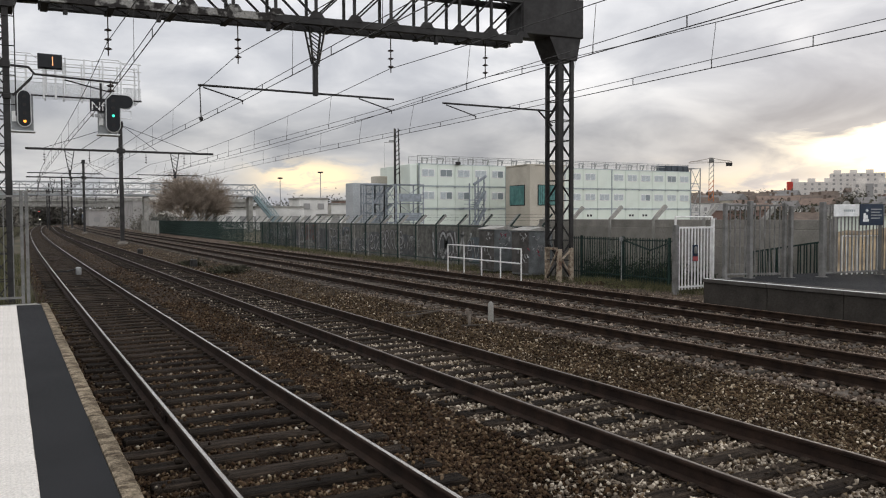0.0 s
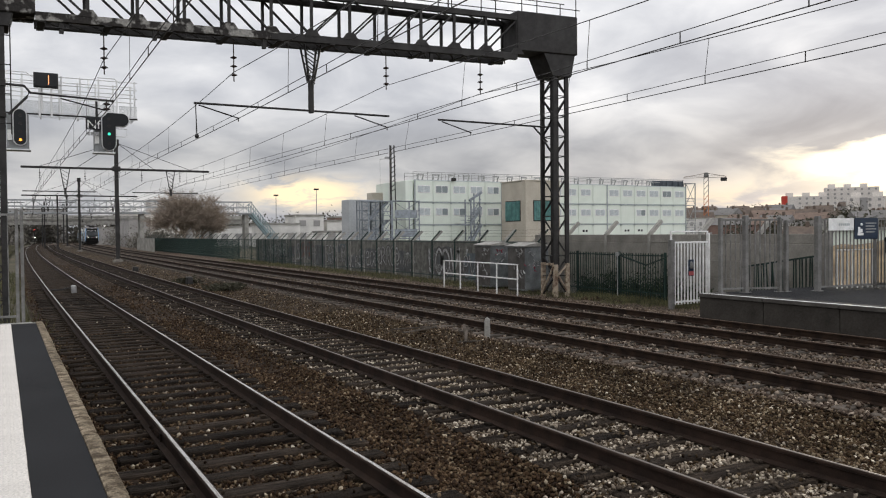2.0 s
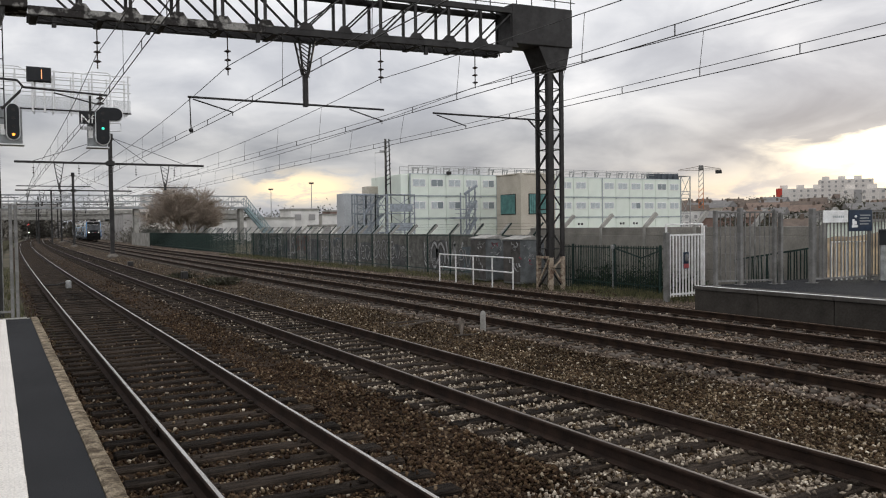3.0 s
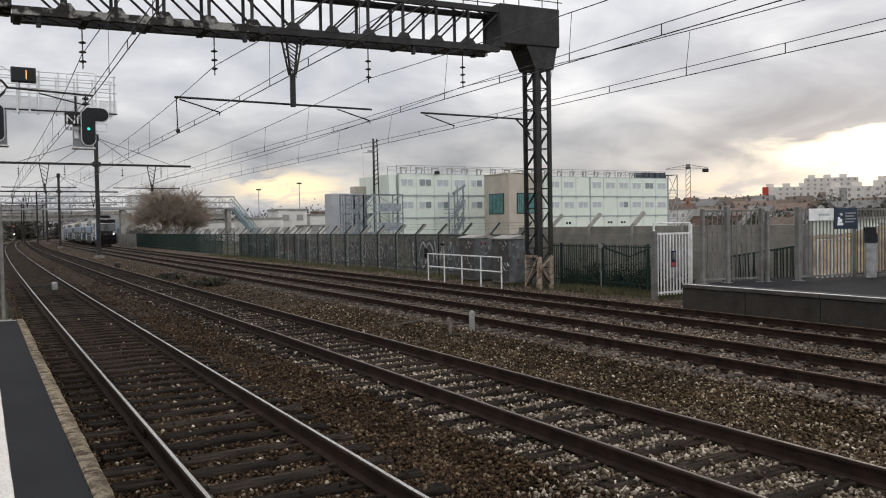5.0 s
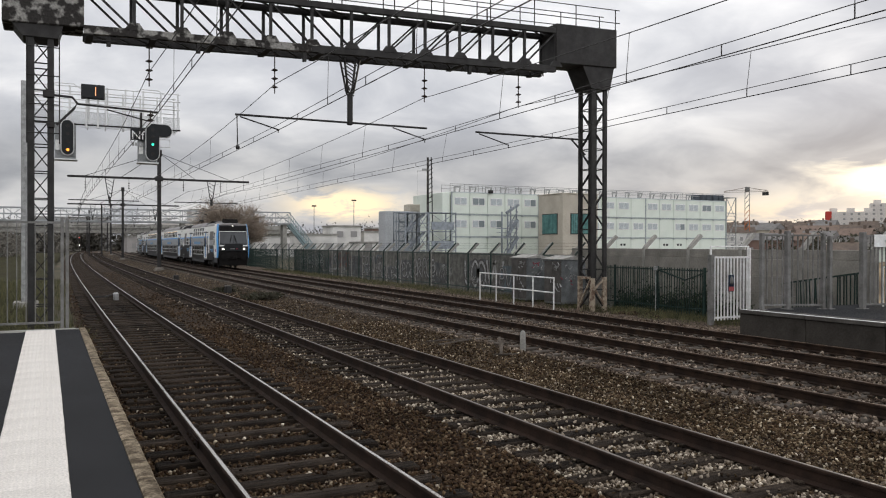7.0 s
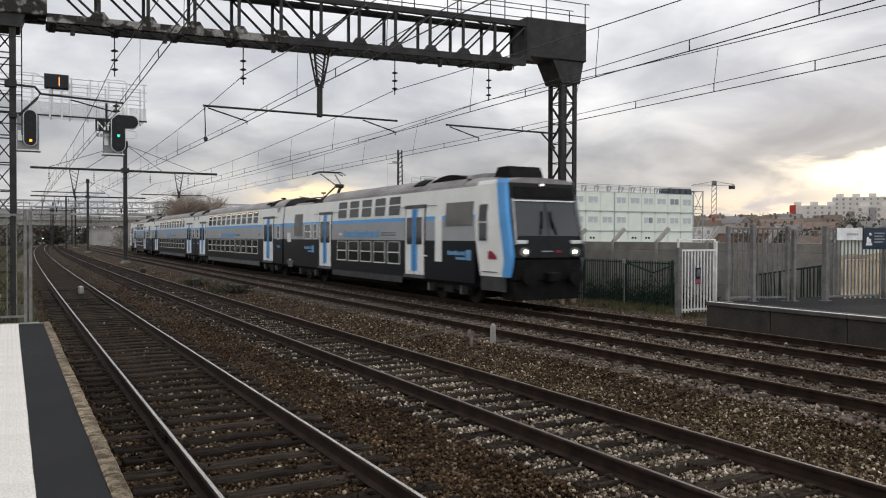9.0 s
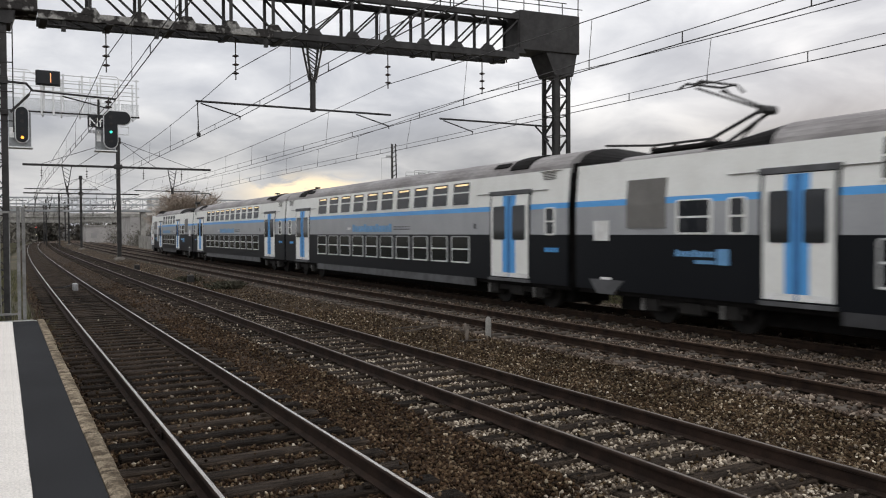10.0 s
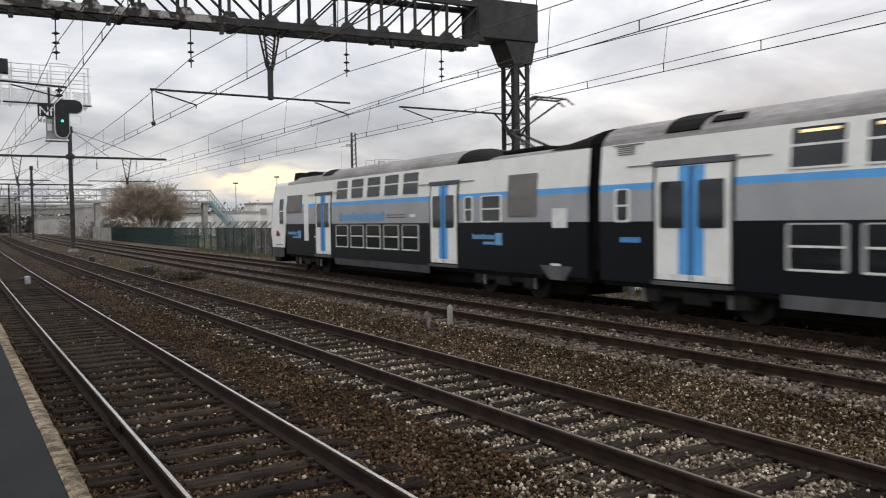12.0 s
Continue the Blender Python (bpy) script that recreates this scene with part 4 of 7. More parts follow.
def roof_loft(a0, z0, s0, a1, z1, s1):
    """An arched shell whose crown goes from z0 to z1 and its shoulders from s0 to s1."""
    g, vs = Geo(), []
    half = [(-x, k) for x, k in ARCH] + [(x, k) for x, k in ARCH[-2::-1]]
    for a, zc, sh in ((a0, z0, s0), (a1, z1, s1)):
        vs += [(x, a, sh + (zc - sh) * k) for x, k in half] + [(1.2, a, sh - 0.12), (-1.2, a, sh - 0.12)]
    n = len(half) + 2
    g.add(vs, [(i, (i + 1) % n, n + (i + 1) % n, n + i) for i in range(n)] + [tuple(range(n)), tuple(range(n, 2 * n))])
    return g


def roof_patch(g, s, a0, a1, k0, k1, zr, sh):
    """A plate lying on the roof's slope between two stations of the arch."""
    pts = [(s * x, sh + (zr - sh) * k) for x, k in ARCH[k0:k1 + 1]]
    vs = [(x * (1 + t), y, z + t) for t in (0.0, 0.022) for y in (a0, a1) for x, z in pts]
    n = len(pts)
    fs = []
    for i in range(n - 1):
        fs += [(i, i + 1, n + i + 1, n + i), (2 * n + i, 2 * n + i + 1, 3 * n + i + 1, 3 * n + i), (i, i + 1, 2 * n + i + 1, 2 * n + i), (n + i, n + i + 1, 3 * n + i + 1, 3 * n + i)]
    fs += [(0, n, 3 * n, 2 * n), (n - 1, 2 * n - 1, 4 * n - 1, 3 * n - 1)]
    g.add(vs, fs)


def logo(car, a0, a1, z0, z1, dark=False):
    """Brand panel reduced to plain bars."""
    for s in (-1, 1):
        mid, g = (a0 + a1) / 2, Geo()
        for i in range(13):
            u = -2.8 + i * 0.308
            slab(g, s, *sorted((mid + s * u, mid + s * (u + 0.27))), z0, z1 - (0.07 if i % 4 else 0.0), 0.006, 0.010)
        part("lettering_strip", g, M_T_LOGO, car, "pale blue lettering reduced to bars")
        g = Geo()
        for i in range(6):
            u = 1.35 + i * 0.24
            slab(g, s, *sorted((mid + s * u, mid + s * (u + 0.2))), z0 + 0.08, z0 + 0.12, 0.004, 0.009)
            slab(g, s, *sorted((mid + s * u, mid + s * (u + 0.17))), z0 + 0.17, z0 + 0.21, 0.004, 0.009)
        part("dark_lettering", g, M_T_SKIRT, car, "small dark lettering bars")
        g = Geo()
        slab(g, s, a1 + 0.2, a1 + 0.62, z0 + 0.1, z0 + 0.2, 0.004, 0.009)
        part("pale_plate", g, M_WHITE, car)


def body_strips(car, a0, a1, k0, k1, skirt, low):
    for s in (-1, 1):
        part("skirt", strip(low, 0.72, k0, k1, s), skirt, car, "grey skirt")
        part("lower_panel", strip(0.72, 2.10, a0, a1, s), M_T_BLACK, car, "near-black lower panel")
        part("middle_panel", strip(2.10, 2.81, a0, a1, s), M_T_GREY, car, "grey middle panel")
        part("stripe", strip(2.81, 2.96, a0, a1, s), M_T_BLUE, car, "sky blue waist stripe")
        part("upper_panel", strip(2.96, 3.88, a0, a1, s), M_T_WHITE, car, "white upper panel")
    part("inner_core", Geo().box(-1.28, 1.28, a0 + 0.02, a1 - 0.02, 0.6, 3.84), M_T_UNDER, car)
    # the floor, with a dark block added so no light shows underneath
    part("floor_frame", Geo().box(-0.64, 0.64, a0 + 0.7, a1 - 0.9, 0.20, 0.6).box(-1.3, 1.3, a0 + 0.1, a1 - 0.1, 0.62, 0.74), M_T_UNDER, car)


def end_gangway(car, a, sgn):
    g = Geo()
    for i in range(5):
        w = 1.22 if i % 2 else 1.16
        g.box(-w, w, a + sgn * i * 0.08 if sgn > 0 else a - (i + 1) * 0.08, a + (i + 1) * 0.08 if sgn > 0 else a - i * 0.08, 0.9, 4.0, 0.02)
    part("gangway", g, M_T_UNDER, car, "black ribbed gangway bellows")


def roof_vent(car, a0, a1, x0=-0.95, x1=0.95, z=4.22):
    g = Geo().prism([(a0, z - 0.12), (a0 + 0.5, z + 0.08), (a1 - 0.5, z + 0.08), (a1, z - 0.12)], x0, x1, "x")
    part("roof_unit", g, M_T_UNDER, car, "dark roof ventilation unit")


def build_trailer():
    L_ = 24.4
    car = thing("passenger_carriage", "white, grey and black double-deck carriage with blue stripe and doors", "train carriage", "coupled train")
    a0, a1 = 0.2, L_ + 0.2
    body_strips(car, a0, a1, 5.0, 19.7, M_T_SKIRT, 0.46)
    part("roof", roof_geo(a0, a1, 4.44, 3.88), M_T_ROOF, car, "dirty grey arched roof", smooth=False)
    for i in range(10):
        y = 5.3 + 1.455 * i
        car_window(car, y, y + 1.22, 3.02, 3.82, 0.56, M_T_WHITE, True)
        car_window(car, y, y + 1.22, 1.16, 2.05, 0.52, M_T_FRAME)
    for d0, d1 in ((2.0, 3.97), (20.84, 22.81)):
        car_door(car, d0, d1)
    for w0, w1 in ((0.72, 1.22), (23.6, 24.1)):
        car_window(car, w0, w1, 2.08, 2.85, 0.5, M_T_WHITE)
    for a in (2.9, 21.9):
        bogie(car, a)
    for big, small in (((2.15, 3.1), (3.3, 4.1)), ((21.7, 22.65), (20.7, 21.5))):
        for s in (-1, 1):
            for span, k0, k1 in ((big, 1, 5), (small, 2, 3)):
                g = Geo()
                roof_patch(g, s, *span, k0, k1, 4.46, 3.88)
                part("roof_grille", g, M_T_UNDER, car, "dark louvred roof panel")
    logo(car, 9.6, 15.2, 2.20, 2.52)
    for s in (-1, 1):
        g = Geo()
        slab(g, s, 4.9, 5.05, 2.28, 2.45, 0.004, 0.009)
        part("small_lettering", g, M_T_SKIRT, car, "small dark lettering bars")
        for base in (0.6, 23.3):
            g = Geo()
            for i in range(4):
                slab(g, s, base + i * 0.16, base + i * 0.16 + 0.12, 1.62, 1.74, 0.006, 0.010)
            part("lettering_strip", g, M_T_BLUE, car)
            g = Geo()
            for i in range(5):
                slab(g, s, base + 0.2, base + 0.75, 3.62 + i * 0.045, 3.64 + i * 0.045, 0.0, 0.02)
            part("vent_grille", g, M_T_GRILLE, car)
            g = Geo()
            slab(g, s, base - 0.05, base + 0.9, 3.84, 3.86, 0.0, 0.03)
            part("gutter", g, M_T_GRILLE, car)
    end_gangway(car, a0, -1), end_gangway(car, a1, 1)
    return car


def build_motor(flip):
    """The driving car, cab at its low end; flip turns it end for end."""
    L_ = 22.8
    car = thing("driving_carriage", "white, grey and black double-deck driving car with blue cab edge", "train carriage", "coupled train")
    F = 1.9
    body_strips(car, F, L_ - 0.2, 7.4, 15.0, M_T_SKIRT_D, 0.47)
    part("roof", roof_geo(2.9, 16.6, 4.42, 3.88), M_T_ROOF, car, "dirty grey arched roof")
    part("roof_end", roof_loft(16.6, 4.41, 3.88, 18.5, 4.06, 3.88), M_T_UNDER, car, "dark sloping roof end")
    part("roof_end", roof_loft(20.9, 4.06, 3.88, L_ - 0.2, 4.42, 3.88), M_T_UNDER, car, "dark sloping roof end")
    part("low_roof", roof_geo(16.7, L_ - 0.3, 4.07, 3.885), M_T_ROOF, car, "lower roof under the pantograph")
    for i in range(5):
        y = 7.55 + 1.4 * i
        car_window(car, y, y + 1.2, 3.02, 3.82, 0.56, M_T_WHITE, False)
        car_window(car, y, y + 1.2, 1.16, 2.05, 0.52, M_T_FRAME)
    car_door(car, 5.52, 7.04), car_door(car, 15.15, 16.7)
    car_window(car, 17.1, 17.6, 2.10, 2.88, 0.5, M_T_WHITE)
    car_window(car, 18.0, 19.05, 2.10, 2.88, 0.5, M_T_WHITE)
    for s in (-1, 1):
        for g0, g1, z0, z1 in ((19.36, 20.64, 2.26, 3.40), (2.04, 3.87, 2.61, 3.39)):
            g = Geo()
            slab(g, s, g0, g1, z0, z1, 0.0, 0.03)
            gr = part("louvre_frame", g, M_T_GRILLE, car, "grey louvred grille")
            g = Geo()
            k = int((z1 - z0) / 0.07)
            for i in range(k):
                z = z0 + 0.04 + i * 0.07
                slab(g, s, g0 + 0.06, g1 - 0.06, z, z + 0.03, 0.03, 0.036)
            part("slat", g, M_T_GRILLE, gr)
        g = Geo()
        slab(g, s, 21.3, 21.85, 1.95, 2.45, 0.0, 0.03)
        part("equipment_panel", g, M_WHITE, car, "small pale panel")
        g = Geo()
        slab(g, s, 4.16, 4.64, 1.37, 3.21, 0.0, 0.018)
        part("crew_door", g, M_T_WHITE, car, "narrow white crew door")
        g = Geo()
        for mid, k in ((18.3, 0.94), (2.93, 1.0)):
            # a row of bars that ends in a taller block
            def bar(u0, u1, z0, z1):
                slab(g, s, mid + s * u0 * k, mid + s * u1 * k, z0, z1, 0.006, 0.010)
            for i in range(9):
                bar(-0.80 + i * 0.135, -0.80 + i * 0.135 + 0.105, 1.62, 1.74 + (0.03 if i in (0, 4) else 0))
            bar(0.45, 0.80, 1.46, 1.80)
            bar(-0.2, 0.40, 1.47, 1.55)
        part("lettering_strip", g, M_T_LOGO, car, "blue lettering reduced to bars")
        g = Geo()
        for a, z in ((5.25, 1.52), (21.2, 0.98)):
            slab(g, s, a, a + 0.4, z, z + 0.06, 0.004, 0.010)
        part("pale_lettering", g, M_WHITE, car)
    logo(car, 7.9, 13.5, 2.20, 2.52)
    # --- cab: a shell that narrows and slopes back to the roof ---
    def nose_y(z):
        if z < 1.3:
            return -0.12
        if z < 1.6:
            return -0.12 - 0.6 * (z - 1.3)
        if z < 2.2:
            return -0.30 + 0.15 * (z - 1.6)
        return -0.21 + 0.24 * (z - 2.2)
    zs = [1.0, 1.15, 1.45, 1.6, 1.9, 2.2, 2.6, 3.0, 3.4, 3.7, 3.9, 4.03]

    def edge_y(z):
        """Where the blue corner ends on the side."""
        return 0.24 if z < 1.2 else 0.16 + 0.235 * max(z - 1.6, 0) + 0.03 * max(z - 3.0, 0)
    for s in (-1, 1):
        g = Geo()
        vs, fs = [], []
        for z in zs:
            x = side_x(min(z, 3.9)) - (0.05 if z > 3.9 else 0) - (0.12 if z > 4.05 else 0)
            yc = nose_y(z) + 0.10
            back = F - 0.36 + 0.265 * (z - 1.0) if z < 2.35 else F
            vs += [(s * x, back, z), (s * x, yc, z), (s * (x - 0.06), back, z), (s * (x - 0.06), yc, z)]
        n = len(zs)
        for j in range(n - 1):
            o, q = j * 4, (j + 1) * 4
            fs += [(o, o + 1, q + 1, q), (o + 2, o + 3, q + 3, q + 2), (o, o + 2, q + 2, q), (o + 1, o + 3, q + 3, q + 1)]
        fs += [(0, 1, 3, 2), ((n - 1) * 4, (n - 1) * 4 + 1, (n - 1) * 4 + 3, (n - 1) * 4 + 2)]
        g.add([(x + s * 0.006, y, z) for x, y, z in vs], fs)
        part("cab_side", g, M_T_WHITE, car, "white cab side")
    for s in (-1, 1):
        g = Geo()
        vs = []
        for z in zs:
            x = side_x(min(z, 3.9)) - (0.05 if z > 3.9 else 0) - (0.12 if z > 4.05 else 0)
            out = 0.06 if 1.1 < z < 1.5 and s < 0 else 0.0
            yc = nose_y(z) + 0.10 - out
            vs += [(s * (x + 0.012), yc + 0.03 if flip else edge_y(z), z), (s * (x + 0.012), yc - 0.004, z), (s * (x - 0.07), nose_y(z) - 0.012 - out, z)]
        fs = []
        for j in range(len(zs) - 1):
            o, q = j * 3, (j + 1) * 3
            fs += [(o, o + 1, q + 1, q), (o + 1, o + 2, q + 2, q + 1)]
        g.add(vs, fs)
        part("blue_edge", g, M_T_BLUE, car, "sky blue cab corner")
    # the front: fairing, windscreen, destination box
    def front(name, z0, z1, w0, w1, off, material, label="", thick=0.06, parent=car):
        g = Geo()
        vs = []
        for t in (0, thick):
            for z, w in ((z0, w0), (z1, w1)):
                for x in (-w, w):
                    vs.append((x, nose_y(z) + off + t, z))
        g.add(vs, [(0, 1, 3, 2), (4, 5, 7, 6), (0, 1, 5, 4), (2, 3, 7, 6), (0, 2, 6, 4), (1, 3, 7, 5)])
        return part(name, g, material, parent, label)
    front("front_panel", 1.6, 2.2, 1.31, 1.31, 0.0, M_T_LAMPP, "dark grey lamp panel")
    front("windscreen_surround", 2.2, 3.9, 1.31, 1.21, 0.0, M_T_LAMPP, "black windscreen surround")
    front("windscreen", 2.26, 3.30, 1.20, 1.14, -0.02, M_T_WIND, "large raked windscreen", 0.03)
    front("destination_box", 3.45, 3.78, 1.12, 1.08, -0.03, M_T_UNDER, "dark destination display", 0.03)
    front("visor_strip", 3.33, 3.37, 1.17, 1.17, -0.035, M_WHITE, "pale strip over the windscreen", 0.04)
    front("centre_post", 2.28, 3.28, 0.02, 0.02, -0.03, M_T_BLACK, "", 0.04)
    part("front_core", Geo().prism([(0.1, 0.7), (-0.05, 1.3), (-0.2, 1.65), (-0.12, 2.2), (0.32, 3.9), (F + 0.1, 3.9), (F + 0.1, 0.7)], -1.15, 1.15, "x"), M_T_UNDER, car)
    part("brow", roof_loft(0.22, 4.08, 3.86, 2.9, 4.28, 3.88), M_T_ROOF, car, "grey roof brow")
    part("roof_box", Geo().prism([(0.95, 4.12), (1.15, 4.50), (1.78, 4.50), (1.98, 4.2)], -0.62, 0.62, "x"), M_T_UNDER, car, "black air conditioning box")
    # a raised dark dome stands in for the dark recess in the roof
    g = Geo().prism([(2.75 + 3.0 * i / 12, 4.12 + 0.27 * math.sin(math.pi * i / 12) ** 0.8) for i in range(13)], -1.08, 1.08, "x")
    part("roof_unit", g, M_T_UNDER, car, "dark dome in place of a recessed roof well")
    g = Geo()
    for s in (-1, 1):
        roof_patch(g, s, 5.9, 6.75, 2, 4, 4.46, 3.88)
    part("roof_grille", g, M_T_UNDER, car, "dark louvred roof panel")
    for s in (-1, 1):
        lamp = Geo().prism([(s * 0.95 + 0.17 * math.cos(2 * math.pi * i / 12), 1.77 + 0.14 * math.sin(2 * math.pi * i / 12)) for i in range(12)], nose_y(1.77) - 0.04, nose_y(1.77) + 0.05)
        h = part("headlight", lamp, M_T_GRILLE, car, "round headlamp housing")
        lens = Geo().prism([(s * 0.92 + 0.055 * math.cos(2 * math.pi * i / 12), 1.78 + 0.055 * math.sin(2 * math.pi * i / 12)) for i in range(12)], nose_y(1.77) - 0.055, nose_y(1.77) - 0.035)
        part("lamp_lens", lens, M_LAMP if not flip else M_T_GRILLE, h, "lit warm-white headlamp" if not flip else "unlit lamp lens")
        part("side_marker", Geo().box(s * 1.02 - 0.2, s * 1.02 + 0.2, -0.27, -0.17, 2.02, 2.13, 0.01), M_T_MARK, car, "white marker lamp panel")
        part("buffer", Geo().tube((s * 0.87, 0.1, 1.02), (s * 0.87, -0.42, 1.02), 0.11, 12).tube((s * 0.87, -0.42, 1.02), (s * 0.87, -0.5, 1.02), 0.27, 16), M_T_UNDER, car)
        part("screen_post", Geo().bar((s * 1.26, nose_y(2.0) - 0.05, 2.0), (s * 1.19, nose_y(3.4) - 0.05, 3.4), 0.06), M_GALV, car, "bright windscreen edge strip")
        g = Geo()
        slab(g, s, 1.06, 1.66, 2.07, 3.30, 0.0, 0.035)
        cw = part("cab_window", g, M_WHITE, car, "side window of the cab")
        for z0, z1 in ((2.11, 2.68), (2.72, 3.26)):
            g = Geo()
            slab(g, s, 1.11, 1.61, z0, z1, 0.035, 0.042)
            part("pane", g, M_T_GLASS, cw)
        g = Geo()
        e0, e1 = (0.56, 1.06) if s < 0 else (1.06, 0.56)
        w = (e1 - e0) * 0.12
        x = s * (HW + 0.016)
        pts = [(e0, 1.53), (e1, 1.53), (e1, 1.77), (e1 - 3 * w, 1.80), (e0 + 2 * w, 1.70), (e0, 1.63)]
        g.prism([(y, z) for y, z in pts], min(x, x - s * 0.02), max(x, x - s * 0.02), "x")
        part("emblem", g, M_T_RED, car, "dark red emblem")
        g = Geo()
        slab(g, s, 0.55, 1.4, 1.12, 1.15, 0.0, 0.03)
        part("step_rail", g, M_T_SKIRT, car)
    for x, k in ((-0.32, 0.10), (0.28, -0.10)):
        w = Geo().tube((x, nose_y(2.3) - 0.05, 2.30), (x + k, nose_y(2.75) - 0.05, 2.75), 0.022, 6)
        w.tube((x + k - 0.02, nose_y(2.5) - 0.06, 2.48), (x + k * 1.5, nose_y(3.0) - 0.06, 3.02), 0.028, 6)
        part("wiper", w, M_T_UNDER, car)
    part("maker_plate", Geo().box(-0.3, 0.1, nose_y(1.8) - 0.03, nose_y(1.8) + 0.02, 1.77, 1.81), M_GALV, car)
    part("front_emblem", Geo().box(0.2, 0.42, nose_y(1.8) - 0.03, nose_y(1.8) + 0.02, 1.75, 1.82), M_T_RED, car, "small red emblem")
    part("top_lamp", Geo().box(-0.06, 0.06, 0.12, 0.24, 3.82, 3.89, 0.02), M_LAMP_S if not flip else M_T_GRILLE, car)
    part("plough", Geo().prism([(-1.25, 0.95), (1.25, 0.95), (1.2, 0.3), (-1.2, 0.3)], -0.2, 0.6), M_T_UNDER, car, "black front apron")
    part("lower_front", Geo().box(-1.3, 1.3, -0.25, 0.5, 0.85, 1.6, 0.08), M_T_UNDER, car)
    for s in (-1, 1):
        part("cab_skirt", strip(0.55, 1.0, 0.1, 1.5, s), M_T_SKIRT_D, car, "grey cab skirt")
    part("coupler", Geo().box(-0.2, 0.2, -0.6, -0.1, 0.85, 1.15, 0.04), M_T_UNDER, car)
    for a in (4.0, 18.8):
        bogie(car, a)
    part("under_box", Geo().box(-1.2, 1.2, 8.2, 14.2, 0.3, 0.72, 0.05), M_T_UNDER, car)
    part("equipment_box", Geo().prism([(20.75, 0.98), (22.05, 0.98), (21.75, 0.62), (21.15, 0.62)], -1.412, 1.412, "x"), M_T_SKIRT, car)
    # roof gear and the pantograph
    for y in (18.7, 19.9, 20.6):
        g = Geo().lathe((-0.55, y, 4.02), [(0.07, 0), (0.11, 0.06), (0.06, 0.10), (0.11, 0.16), (0.06, 0.22)], 10)
        part("roof_insulator", g, M_INS, car)
    part("roof_cable", Geo().path([(-0.55, 18.7, 4.26), (-0.55, 20.6, 4.28), (-0.55, 22.4, 4.44)], 0.03), M_T_PANTO, car)
    part("roof_gear", Geo().box(-0.9, 0.9, 18.4, 20.4, 4.05, 4.16, 0.03), M_T_UNDER, car)
    g = Geo()
    for s in (-1, 1):
        g.tube((s * 0.35, 19.3, 4.18), (s * 0.16, 17.75, 4.80), 0.04, 8)
        g.tube((s * 0.14, 17.75, 4.80), (s * 0.4, 19.4, 5.50), 0.028, 8)
    g.tube((-0.4, 19.3, 4.18), (0.4, 19.3, 4.18), 0.05, 8).tube((-0.22, 17.75, 4.80), (0.22, 17.75, 4.80), 0.10, 10)
    g.tube((0.1, 18.7, 4.15), (0.05, 17.85, 4.72), 0.03, 6)
    pa = part("pantograph", g, M_T_PANTO, car, "raised single-arm pantograph")
    h = Geo()
    for y in (19.1, 19.5):
        h.path([(-0.85, y, 5.45), (-0.6, y, 5.60), (0.6, y, 5.60), (0.85, y, 5.45)], 0.03)
    h.tube((-0.45, 19.1, 5.58), (-0.45, 19.5, 5.58), 0.02).tube((0.45, 19.1, 5.58), (0.45, 19.5, 5.58), 0.02)
    part("collector_head", h, M_T_PANTO, pa)
    end_gangway(car, L_ - 0.2, 1)
    if flip:
        for o in car.children_recursive:
            if o.type == "MESH" and not o.data.get("turned"):
                o.data.transform(Matrix.Rotation(math.pi, 4, "Z"))
                o.data["turned"] = True
    return car


M_T_WIND = glass_mat("windscreen glass", (0.018, 0.021, 0.024), 0.05)
M_T_MARK = mat("pale lamp glass", (0.72, 0.72, 0.70), 0.3)
M_T_LAMPP = mat("dark grey front paint", (0.013, 0.014, 0.015), 0.5, spec=0.12)
M_LAMP_S = mat("dim top lamp", (0.8, 0.8, 0.75), 0.4, emit=((1.0, 0.95, 0.85), 1.2))
lead, tail = build_motor(False), build_motor(True)
trailer = build_trailer()
trailer_rear = copy_thing(trailer, Matrix())
# each car with its origin's place behind the coupling in the middle of the train
TRAIN = [(lead, -24.8 - 22.8), (trailer, -24.8), (trailer_rear, 0.0), (tail, 24.8 + 22.8)]
# ---- fences, cabinets and gates on the far side ----
FENCE_X, WALL_X = 20.55, 21.5


